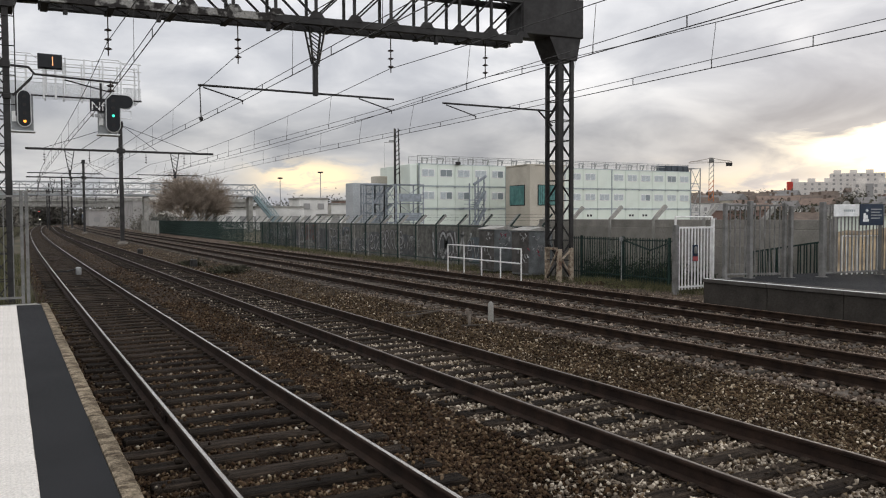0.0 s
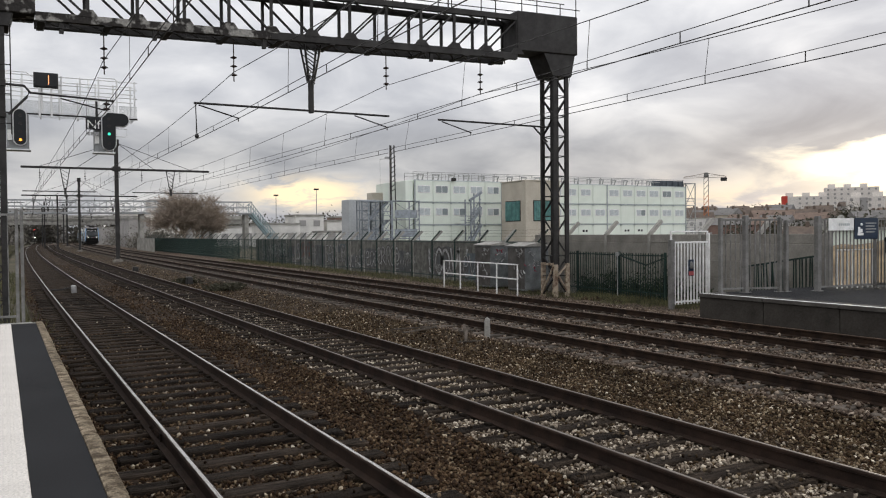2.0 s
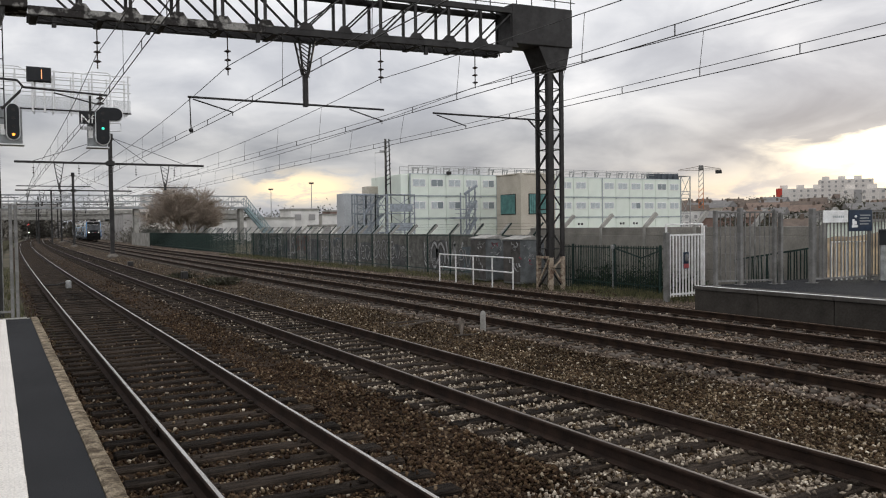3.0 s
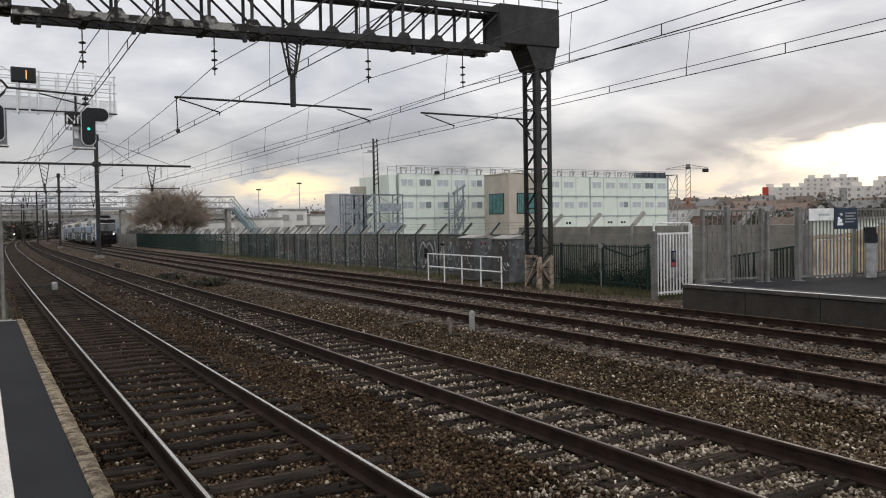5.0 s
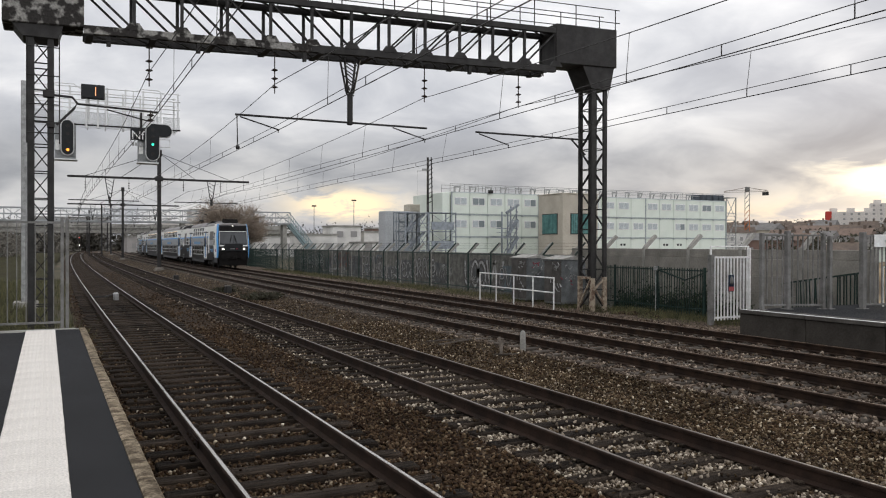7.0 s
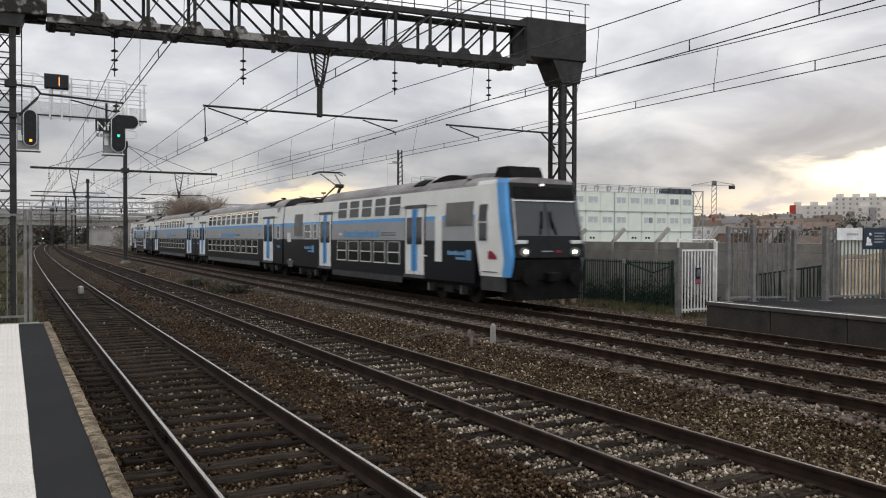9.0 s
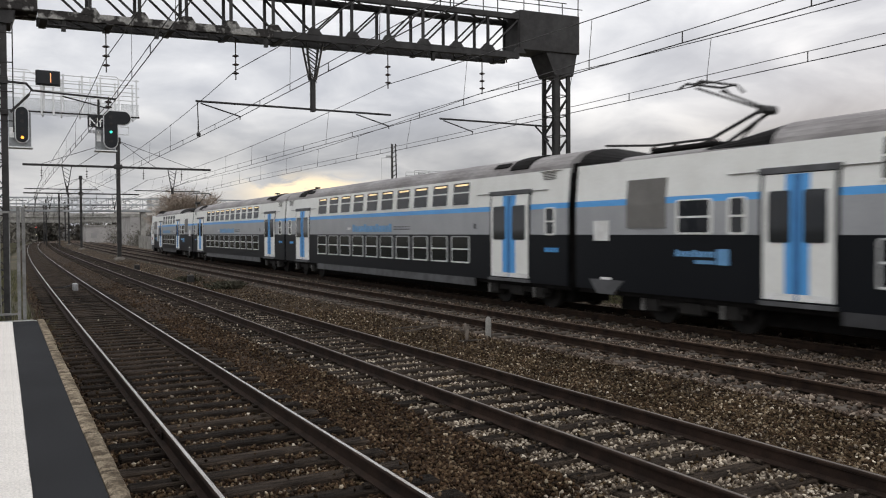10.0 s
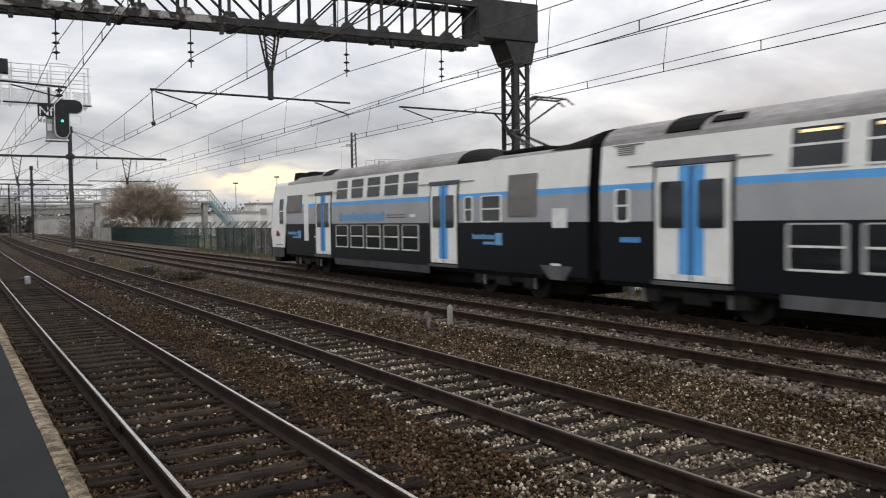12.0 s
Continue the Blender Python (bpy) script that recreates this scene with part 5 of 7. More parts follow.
def build_wall():
    wa = thing("panel_wall", "grey precast concrete panel wall with painted scrawls along the line", "concrete wall", kind="structure")
    panels = {}
    y = 15.2
    while y < 76:
        step = 2.5
        x = WALL_X + cx(y + 1.2)
        for k, (z0, z1) in enumerate(((-0.7, -0.02), (-0.01, 0.57), (0.58, 1.16), (1.17, 1.75), (1.76, 2.06))):
            if k == 4 and y > 28:
                continue
            key = (k, y < 28)
            if key not in panels:
                panels[key] = Geo().box(-0.05, 0.05, 0.06, 2.44, z0 - 0.01, z1, 0.014).mesh("panel", M_CONC_N if y < 28 else M_CONC_W)
            ob = new("panel", panels[key])
            ob.parent = wa
            ob.matrix_basis = pose(x, y, 0, 0, 0, rnd(-0.2, 0.2))
        y += step
    post = Geo().box(-0.09, 0.09, -0.07, 0.07, -0.7, 1.80, 0.015)
    post.bar((0.0, 0, 1.78), (0.52, -0.05, 2.28), 0.13)
    me = post.mesh("post", M_CONC)
    y = 15.2
    while y < 77:
        ob = new("post", me)
        ob.parent = wa
        ob.matrix_basis = pose(WALL_X + cx(y), y, 0.3 if y < 29 else 0)
        y += 2.5
    # sprayed pieces: a dull ground, then rows of looping letters in pale or dark strokes
    rs = random.Random(4)
    strokes = (
        ((0.9, 0.9), (0.5, 1.0), (0.1, 0.8), (0.3, 0.55), (0.8, 0.45), (0.9, 0.15), (0.4, 0.0), (0.05, 0.15)),
        ((0.1, 0.5), (0.85, 0.55), (0.7, 0.95), (0.25, 0.9), (0.08, 0.4), (0.4, 0.02), (0.9, 0.15)),
        ((0.15, 1.0), (0.2, 0.1), (0.8, 0.05)),
        ((0.1, 0.0), (0.15, 1.0), (0.75, 0.95), (0.8, 0.6), (0.2, 0.5), (0.9, 0.0)),
        ((0.0, 1.0), (0.45, 0.0), (0.95, 1.0)),
        ((0.5, 0.0), (0.05, 0.3), (0.1, 0.8), (0.5, 1.0), (0.9, 0.75), (0.85, 0.25), (0.5, 0.0)),
    )

    def ribbon(g, pts, width, x):
        # a stroke of paint, rounded off by taking in its corners twice
        for _ in range(2):
            q = [pts[0]]
            for a, b in zip(pts, pts[1:]):
                q += [(a[0] * 0.75 + b[0] * 0.25, a[1] * 0.75 + b[1] * 0.25), (a[0] * 0.25 + b[0] * 0.75, a[1] * 0.25 + b[1] * 0.75)]
            pts = q + [pts[-1]]
        vs = []
        for i, (a, b) in enumerate(pts):
            p, q = pts[max(i - 1, 0)], pts[min(i + 1, len(pts) - 1)]
            u, v = q[0] - p[0], q[1] - p[1]
            l = math.hypot(u, v) or 1.0
            vs += [(x, a - v / l * width / 2, b + u / l * width / 2), (x, a + v / l * width / 2, b - u / l * width / 2)]
        g.add(vs, [(2 * i, 2 * i + 1, 2 * i + 3, 2 * i + 2) for i in range(len(pts) - 1)])

    # start, length, foot, height, letters, fill, stroke, stroke width
    pieces = [(36.3, 4.4, -0.15, 1.5, 5, M_TAG_G, M_TAG, 0.15)]
    y = 29.5
    while y < 74:
        w = rs.uniform(1.8, 3.4)
        if not 33.5 < y < 40.2:
            red = 59.0 < y < 63.0
            pieces.append((y, w, rs.uniform(-0.25, 0.2), rs.uniform(0.9, 1.5), rs.randint(3, 6), M_TAG_R if red else rs.choice((None, M_TAG_G, M_TAG_B, M_TAG_G)), rs.choice((M_TAG_D, M_TAG_P, M_TAG_P, M_TAG)), rs.uniform(0.06, 0.12)))
        y += w * rs.uniform(0.75, 1.05)
    for i in range(46):
        pieces.append((rs.uniform(28.5, 73), rs.uniform(0.5, 1.3), rs.uniform(-0.2, 0.95), rs.uniform(0.25, 0.6), rs.randint(3, 6), None, rs.choice((M_TAG_P, M_TAG_D, M_TAG_D, M_TAG_B, M_TAG_P)), rs.uniform(0.025, 0.045)))
    for k, (y, w, z, h, n, fill, ink, lw) in enumerate(pieces):
        x = WALL_X + cx(y + w / 2) - 0.056 - 0.002 * (k % 4) - (0.010 if fill is None else 0.0)
        if fill:
            m = 16
            out = [(y + w / 2 + w * 0.52 * math.cos(2 * math.pi * i / m) * rs.uniform(0.85, 1.08), z + h / 2 + h * 0.52 * max(-1, min(1, 1.4 * math.sin(2 * math.pi * i / m))) * rs.uniform(0.85, 1.1)) for i in range(m)]
            part("painted_ground", Geo().prism(out, x, x + 0.003, "x"), fill, wa, "dull spray-painted ground")
        g, shade = Geo(), Geo()
        for i in range(n):
            # letters run away from the platform end, towards the low end
            a0, cw = y + w - (i + 1) * w / n, w / n * 1.15
            tilt = rs.uniform(-0.12, 0.12)
            pts = [(a0 + (1 - u) * cw + tilt * v, z + v * h * rs.uniform(0.9, 1.02)) for u, v in rs.choice(strokes)]
            ribbon(shade, [(a + 0.03, b - 0.03) for a, b in pts], lw * 2.8, x - 0.004)
            ribbon(g, pts, lw, x - 0.008)
        part("scrawl_shade", shade, M_TAG_D if ink is not M_TAG_D else M_TAG_G, wa, "dark outline of the sprayed letters")
        part("scrawl", g, ink, wa, "looping sprayed letters")


M_TAG_G = mat("dull grey spray paint", (0.12, 0.125, 0.125), 0.85, dark=(0.06, 0.064, 0.064), scale=2.5, fine=14)
M_TAG_P = mat("worn pale spray paint", (0.36, 0.36, 0.35), 0.85, dark=(0.13, 0.13, 0.125), scale=4, fine=18)
M_TAG_R = mat("faded red-brown spray paint", (0.13, 0.065, 0.045), 0.85, dark=(0.085, 0.05, 0.04), scale=2.5, fine=14)
M_TAG_B = mat("dull blue spray paint", (0.11, 0.135, 0.15), 0.85, dark=(0.075, 0.09, 0.095), scale=2.5, fine=14)
M_TAG_D = mat("dark spray paint", (0.055, 0.053, 0.052), 0.8, dark=(0.075, 0.07, 0.063), scale=3)
M_CONC_N = mat("weathered bare wall panel", (0.25, 0.235, 0.205), 0.9, lo=0.3, hi=0.7, dark=(0.16, 0.15, 0.13), scale=1.6, fine=18, bump=0.25, var=0.10)
M_CONC_W = mat("stained wall panel", (0.168, 0.164, 0.147), 0.9, lo=0.3, hi=0.72, dark=(0.07, 0.069, 0.06), scale=3.5, fine=14, bump=0.3, var=0.14)
build_wall()


def build_line_fence():
    fe = thing("line_fence", "dark green barred fence with cranked posts along the line", "fence")
    me = Geo().box(-0.035, 0.035, -0.035, 0.035, -0.5, 1.80, 0.006).bar((0, 0, 1.78), (0.50, -0.02, 2.30), 0.06).mesh("post", M_GREEN)
    y = 28.6
    while y < 150:
        ob = new("post", me)
        ob.parent = fe
        ob.matrix_basis = pose(FENCE_X + cx(y), y, 0)
        y += 2.5
    ys = [28.0 + 2.5 * i for i in range(50)]
    for z in (1.70, -0.1):
        part("rail", Geo().path([(FENCE_X + cx(v), v, z) for v in ys], 0.028, 5), M_GREEN, fe)
    for d, z in ((0.2, 2.0), (0.35, 2.14), (0.48, 2.28)):
        part("strand", Geo().path([(FENCE_X + cx(v) + d, v, z) for v in ys], 0.006, 4), M_GREEN, fe)
    bar = Geo().box(-0.006, 0.006, -0.006, 0.006, -0.45, 1.70).mesh("bar", M_GREEN)
    y, far, i = 64.0, Geo(), 0
    while y < 150:
        if i < 150:
            ob = new("bar", bar)
            ob.parent = fe
            ob.matrix_basis = pose(FENCE_X + cx(y), y, 0)
        else:
            x = FENCE_X + cx(y)
            far.box(x - 0.009, x + 0.009, y - 0.009, y + 0.009, -0.45, 1.70)
        y += 0.11 if y < 92 else 0.06
        i += 1
    part("bar_run", far, M_GREEN, fe, kind="stuff")
    # the lower run towards the gate
    lo = thing("low_fence", "low dark green bar fence with leaning bars beside the gate", "fence")
    for z in (1.30, -0.05):
        part("rail", Geo().box(FENCE_X - 0.02, FENCE_X + 0.02, 20.4, 26.6, z - 0.02, z + 0.02), M_GREEN, lo)
    bar = Geo().box(-0.013, 0.013, -0.013, 0.013, -0.45, 1.38).mesh("bar", M_GREEN)
    for i in range(48):
        ob = new("bar", bar)
        ob.parent = lo
        ob.matrix_basis = pose(FENCE_X, 20.5 + i * 0.128, 0, rnd(-1.2, 1.2), rnd(-0.5, 0.5), 0)
    for y in (20.9, 23.3, 25.8):
        part("post", Geo().box(FENCE_X - 0.05, FENCE_X + 0.03, y - 0.04, y + 0.04, -0.5, 1.42, 0.006), M_GREEN, lo)
    part("brace", Geo().bar((FENCE_X - 0.05, 23.3, 1.3), (FENCE_X - 0.05, 21.8, 0.95), 0.05).bar((FENCE_X - 0.05, 21.8, 0.95), (FENCE_X - 0.05, 20.8, 1.25), 0.04), M_GREEN, lo)
    part("marker", Geo().tube((FENCE_X - 0.1, 23.3, -0.45), (FENCE_X - 0.1, 23.3, 1.35), 0.02, 6).box(FENCE_X - 0.16, FENCE_X - 0.04, 23.24, 23.36, 1.25, 1.4, 0.01), M_GALV, lo, "pale marker pole")


build_line_fence()


def build_cabinet(x0, x1, y0, y1, z1, seed):
    rs = random.Random(seed)
    ca = thing("equipment_cabinet", "grey steel trackside cabinet with pitched lid, scrawled over", "equipment cabinet", "trackside cabinets")
    part("body", Geo().box(x0, x1, y0, y1, -0.28, z1, 0.02), M_CAB, ca)
    part("plinth", Geo().box(x0 + 0.04, x1 - 0.04, y0 + 0.04, y1 - 0.04, -0.45, -0.28), M_CONC_D, ca)
    xm = (x0 + x1) / 2
    part("lid", Geo().prism([(x0 - 0.08, z1), (x1 + 0.08, z1), (x1 + 0.08, z1 + 0.03), (xm, z1 + 0.17), (x0 - 0.08, z1 + 0.03)], y0 - 0.06, y1 + 0.06), M_CAB_LID, ca, "pale pitched lid")
    ym = (y0 + y1) / 2
    for a, b in ((y0 + 0.03, ym - 0.01), (ym + 0.01, y1 - 0.03)):
        d = part("door", Geo().box(x0 - 0.025, x0 - 0.001, a, b, -0.2, z1 - 0.06, 0.008), M_CAB_D, ca, "darker worn door")
        part("handle", Geo().box(x0 - 0.05, x0 - 0.026, b - 0.12 if a < ym - 0.3 else a + 0.08, b - 0.08 if a < ym - 0.3 else a + 0.12, 0.6, 0.75), M_GALV, d)
    part("door", Geo().box(x0 + 0.05, x1 - 0.05, y0 - 0.02, y0 - 0.001, -0.2, z1 - 0.06, 0.008), M_CAB, ca)
    for k in range(7):
        on_side = k % 2
        g = Geo()
        a, z = rs.uniform(0.15, 0.6), rs.uniform(0.3, 1.45)
        for t in range(rs.randint(4, 9)):
            p = (a + rs.uniform(-0.16, 0.3), z + rs.uniform(-0.16, 0.16))
            q = (p[0] + rs.uniform(-0.12, 0.16), p[1] + rs.uniform(-0.15, 0.15))
            if on_side:
                g.bar((x0 - 0.028, y0 + p[0], p[1]), (x0 - 0.028, y0 + q[0], q[1]), 0.075, 0.02)
            else:
                g.bar((x0 + p[0], y0 - 0.024, p[1]), (x0 + q[0], y0 - 0.024, q[1]), 0.055, 0.02)
        part("scrawl", g, M_TAG if k < 6 else M_T_RED, ca, "pale spray scrawl")
    part("cable_bend", Geo().path([(x1, y0 - 0.1, z1 - 0.4), (x1 + 0.1, y0 - 0.1, 0.5), (x1 + 0.1, y0 - 0.1, -0.4)], 0.03), M_STEEL, ca)


M_CAB_LID = mat("pale cabinet lid", (0.36, 0.35, 0.32), 0.7, dark=(0.22, 0.21, 0.19), scale=4, fine=30)
M_CAB_D = mat("stained cabinet door", (0.085, 0.08, 0.072), 0.6, dark=(0.045, 0.04, 0.036), scale=4, fine=25)
build_cabinet(19.2, 20.42, 27.6, 28.9, 1.58, 1)
build_cabinet(19.2, 20.42, 30.3, 31.6, 1.60, 2)


def build_railing():
    ra = thing("white_railing", "white painted tube railing beside the track", "railing")
    ys = (26.2, 27.8, 29.4, 31.0, 32.6)
    for i, y in enumerate(ys):
        part("post", Geo().tube((17.85 + 0.06 * i, y, -0.4), (17.85 + 0.06 * i, y, 0.92), 0.03, 8), M_WHITE, ra)
    for z in (0.90, 0.32):
        part("rail", Geo().tube((17.85, 26.2, z), (18.09, 32.6, z), 0.028, 8), M_WHITE, ra)


build_railing()


def build_gate():
    ga = thing("white_gate", "white barred steel gate with a warning notice", "gate")
    x0, x1, y = 19.2, 20.66, 19.1
    part("gate_post", Geo().box(x0 - 0.24, x0 - 0.08, y - 0.08, y + 0.08, -0.5, 1.9, 0.01), M_GALV_D, ga, "grey gate post")
    part("gate_post", Geo().box(x1 + 0.03, x1 + 0.10, y - 0.05, y + 0.05, -0.5, 2.1, 0.01), M_WHITE, ga)
    part("rail", Geo().box(x0 - 0.06, x1 + 0.03, y - 0.02, y + 0.02, 1.78, 1.84), M_WHITE, ga)
    part("rail", Geo().box(x0 - 0.06, x1 + 0.03, y - 0.02, y + 0.02, -0.16, -0.10), M_WHITE, ga)
    for i in range(11):
        x = x0 + i * 0.142
        part("bar", Geo().box(x - 0.018, x + 0.018, y - 0.018, y + 0.018, -0.22, 1.80), M_WHITE, ga)
    no_ = part("notice", Geo().box(19.76, 20.0, y - 0.045, y - 0.03, 0.70, 1.24, 0.004), M_T_SIGN, ga, "dark blue notice with a red foot")
    part("notice_foot", Geo().box(19.77, 19.99, y - 0.052, y - 0.045, 0.72, 0.86), M_PINK, no_)
    part("notice_mark", Geo().lathe((19.88, y - 0.055, 0.93), [(0.03, 0.0), (0.07, 0.05), (0.06, 0.2), (0.02, 0.26)], 6), M_GALV_D, no_)
    part("over_frame", Geo().path([(19.15, y + 0.12, -0.3), (19.15, y + 0.12, 2.16), (20.8, y + 0.12, 2.16), (20.8, y + 0.12, -0.3)], 0.04), M_WHITE, ga, "white tube frame")


M_PINK = mat("faded red notice", (0.42, 0.10, 0.10), 0.7)
M_T_SIGN = mat("deep blue sign", (0.016, 0.03, 0.055), 0.4)
build_gate()


def build_platform_fence():
    fe = thing("platform_fence", "tall grey barred steel fence across the platform end", "fence")
    pts = [(16.45, 14.75), (17.15, 14.55), (18.05, 14.2), (18.2, 14.12), (19.05, 13.8), (21.15, 13.55), (24.5, 13.3)]
    tall = [2.52, 2.58, 2.52, 2.45, 2.55, 2.55, 2.52]
    wide = [0.05, 0.06, 0.05, 0.05, 0.065, 0.04, 0.04]
    for (x, y), t, w in zip(pts, tall, wide):
        part("post", Geo().box(x - w, x + w, y - w, y + w, 0.5, t, 0.008), M_GALV_D, fe)
        part("base_plate", Geo().box(x - w - 0.05, x + w + 0.05, y - w - 0.05, y + w + 0.05, 0.55, 0.565), M_GALV_D, fe)
    for i, j in ((0, 1), (1, 2), (4, 5), (5, 6)):
        (xa, ya), (xb, yb) = pts[i], pts[j]
        n = max(3, int(math.hypot(xb - xa, yb - ya) / 0.125))
        for z in (0.66, 2.46):
            part("rail", Geo().bar((xa, ya, z), (xb, yb, z), 0.045), M_GALV_D, fe)
        for k in range(1, n):
            u = k / n
            x, y = xa + (xb - xa) * u, ya + (yb - ya) * u
            part("bar", Geo().box(x - 0.013, x + 0.013, y - 0.013, y + 0.013, 0.66, 2.46), M_GALV_D, fe)
    (xa, ya), (xb, yb) = pts[4], pts[5]

    def on(u, off):
        return xa + (xb - xa) * u + 0.0, ya + (yb - ya) * u - off
    ang = math.degrees(math.atan2(yb - ya, xb - xa))
    bl = thing("station_sign", "dark blue notice board with white figure and lines", "sign", at=pose(*on(0.60, 0.05), 0, 0, 0, ang))
    part("board", Geo().box(0.0, 0.87, -0.02, 0.0, 1.92, 2.5, 0.006), M_T_SIGN, bl)
    g = Geo().box(0.10, 0.32, -0.026, -0.02, 2.02, 2.09).box(0.12, 0.20, -0.026, -0.02, 2.09, 2.25).lathe((0.24, -0.024, 2.28), [(0.01, 0), (0.045, 0.04), (0.01, 0.085)], 8).box(0.20, 0.28, -0.026, -0.02, 2.1, 2.2)
    part("pictogram", g, M_WHITE, bl, "white pictogram")
    for i in range(4):
        part("text_bar", Geo().box(0.40, 0.80 - 0.06 * (i % 2), -0.026, -0.02, 2.34 - i * 0.08, 2.37 - i * 0.08), M_GALV, bl)
    wh = thing("information_board", "small white panel with a faint grey line of lettering", "sign", at=pose(*on(0.15, 0.05), 0, 0, 0, ang))
    part("panel", Geo().box(0.0, 0.92, -0.02, 0.0, 2.16, 2.49, 0.006), M_WHITE, wh)
    for i in range(6):
        part("text_bar", Geo().box(0.36 + i * 0.07, 0.41 + i * 0.07, -0.024, -0.02, 2.29, 2.35), M_MOD_LINE, wh)
    # low leaning bar fence beyond
    lo = thing("leaning_fence", "bent dark green bar fence leaning behind the platform", "fence")
    part("rail", Geo().bar((20.95, 17.9, 1.0), (21.2, 15.3, 1.42), 0.05).bar((20.95, 17.9, 0.0), (21.2, 15.3, 0.2), 0.05), M_GREEN, lo)
    for i in range(26):
        u = i / 25
        x, y = 20.95 + 0.25 * u, 17.9 - 2.6 * u
        part("bar", Geo().bar((x, y, -0.4), (x + rnd(-0.12, 0.05), y, 1.0 + 0.42 * u), 0.03), M_GREEN, lo)
    # pale bars further back
    pb = thing("pale_fence", "short run of pale painted bars behind the platform fence", "fence")
    part("rail", Geo().bar((20.3, 14.1, 1.62), (21.6, 13.9, 1.62), 0.03), M_WHITE, pb)
    for i in range(8):
        part("bar", Geo().bar((20.3 + i * 0.185, 14.1 - i * 0.028, 0.5), (20.3 + i * 0.185, 14.1 - i * 0.028, 1.62), 0.03), M_WHITE, pb)


build_platform_fence()


def build_validator():
    va = thing("ticket_machine", "slim grey ticket reader post with black head on the platform", "ticket machine", at=pose(21.35, 13.2, 0.55, 0, 0, 35))
    part("column", Geo().box(-0.17, 0.17, -0.14, 0.14, 0, 1.0, 0.02), M_GALV, va)
    part("head", Geo().prism([(-0.16, 0.98), (0.16, 0.98), (0.16, 1.32), (-0.06, 1.40), (-0.16, 1.2)], -0.2, 0.2, "x"), M_BLACK, va, "black reader head")
    part("screen", Geo().box(-0.11, 0.11, -0.155, -0.14, 0.55, 0.9, 0.005), M_BLACK, va, "dark reader face")
    part("hood", Geo().box(-0.2, 0.2, -0.12, 0.18, 1.28, 1.42, 0.03), M_BLACK, va)
    part("slot", Geo().box(-0.08, 0.08, -0.15, -0.14, 0.1, 0.25), M_BLACK, va)
    tm = thing("ticket_machine", "large dark ticket machine with lit screen", "ticket machine", at=pose(22.1, 12.7, 0.55, 0, 0, 35))
    part("cabinet", Geo().box(-0.4, 0.4, -0.3, 0.3, 0, 1.55, 0.03), M_BLACK, tm)
    part("screen", Geo().box(-0.3, 0.3, -0.312, -0.30, 0.9, 1.4, 0.004), M_GALV, tm)


build_validator()


# ---- small things by the tracks ----
def build_small():
    bo = thing("marker_post", "short round concrete marker post in the ballast", "marker post")
    part("post", Geo().lathe((9.75, 15.55, -0.4), [(0.068, 0), (0.066, 0.55), (0.052, 0.61), (0.025, 0.64)], 14), M_CONC, bo)
    de = thing("broken_planks", "broken grey wooden offcuts lying in the ballast", "wood scrap")
    for a in ((9.2, 15.6, -0.3, 9.42, 15.9, 0.0), (9.3, 15.75, -0.3, 9.45, 16.1, 0.05), (9.0, 15.6, -0.27, 9.55, 15.35, -0.26), (8.6, 17.6, -0.25, 9.7, 17.9, -0.2), (8.5, 18.1, -0.22, 9.4, 17.7, -0.16), (9.3, 13.2, -0.27, 9.95, 13.0, -0.25)):
        part("plank", Geo().bar(a[:3], a[3:], 0.06, 0.03), M_SLEEPER_C, de)
    pe = thing("track_pedal", "small pale signalling pedal box between the rails", "track device")
    part("box", Geo().box(2.55, 2.75, 36.6, 37.0, -0.2, 0.12, 0.03), M_GALV, pe)
    part("tube", Geo().path([(1.7, 38.5, -0.14), (2.3, 38.2, -0.12), (2.6, 37.0, 0.05)], 0.03), M_STEEL, pe)
    for x, y, w in ((8.3, 42.0, 0.3), (7.9, 58.0, 0.35)):
        tb = thing("track_box", "small dark cable box between the tracks", "track device")
        part("box", Geo().box(x, x + w, y, y + 0.5, -0.4, 0.05, 0.04), M_STEEL, tb)
    # fishplates that join the near rails
    for x, y in ((2.32 - GAUGE / 2, 9.75),):
        fp = thing("fishplate", "bolted steel fishplate on the rail joint", "rail joint")
        for s in (-1, 1):
            part("plate", Geo().box(x + s * 0.022 - 0.010, x + s * 0.022 + 0.010, y - 0.35, y + 0.35, -0.135, -0.045, 0.003), M_RAIL, fp)
            for k in range(4):
                part("bolt", Geo().tube((x + s * 0.03, y - 0.26 + k * 0.175, -0.09), (x + s * 0.055, y - 0.26 + k * 0.175, -0.09), 0.018, 6), M_RAIL, fp)
    bs = thing("dirt_heap", "dark heap of soil and scrap at the portal foot", "soil heap")
    g = Geo()
    for i in range(12):
        g.lathe((20.0 + rnd(-0.9, 0.9), 23.6 + rnd(-1.6, 1.4), -0.46), [(0.5, 0), (rnd(0.2, 0.35), rnd(0.08, 0.16)), (0.05, rnd(0.17, 0.25))], 7)
    part("heap", g, M_BED, bs)


build_small()
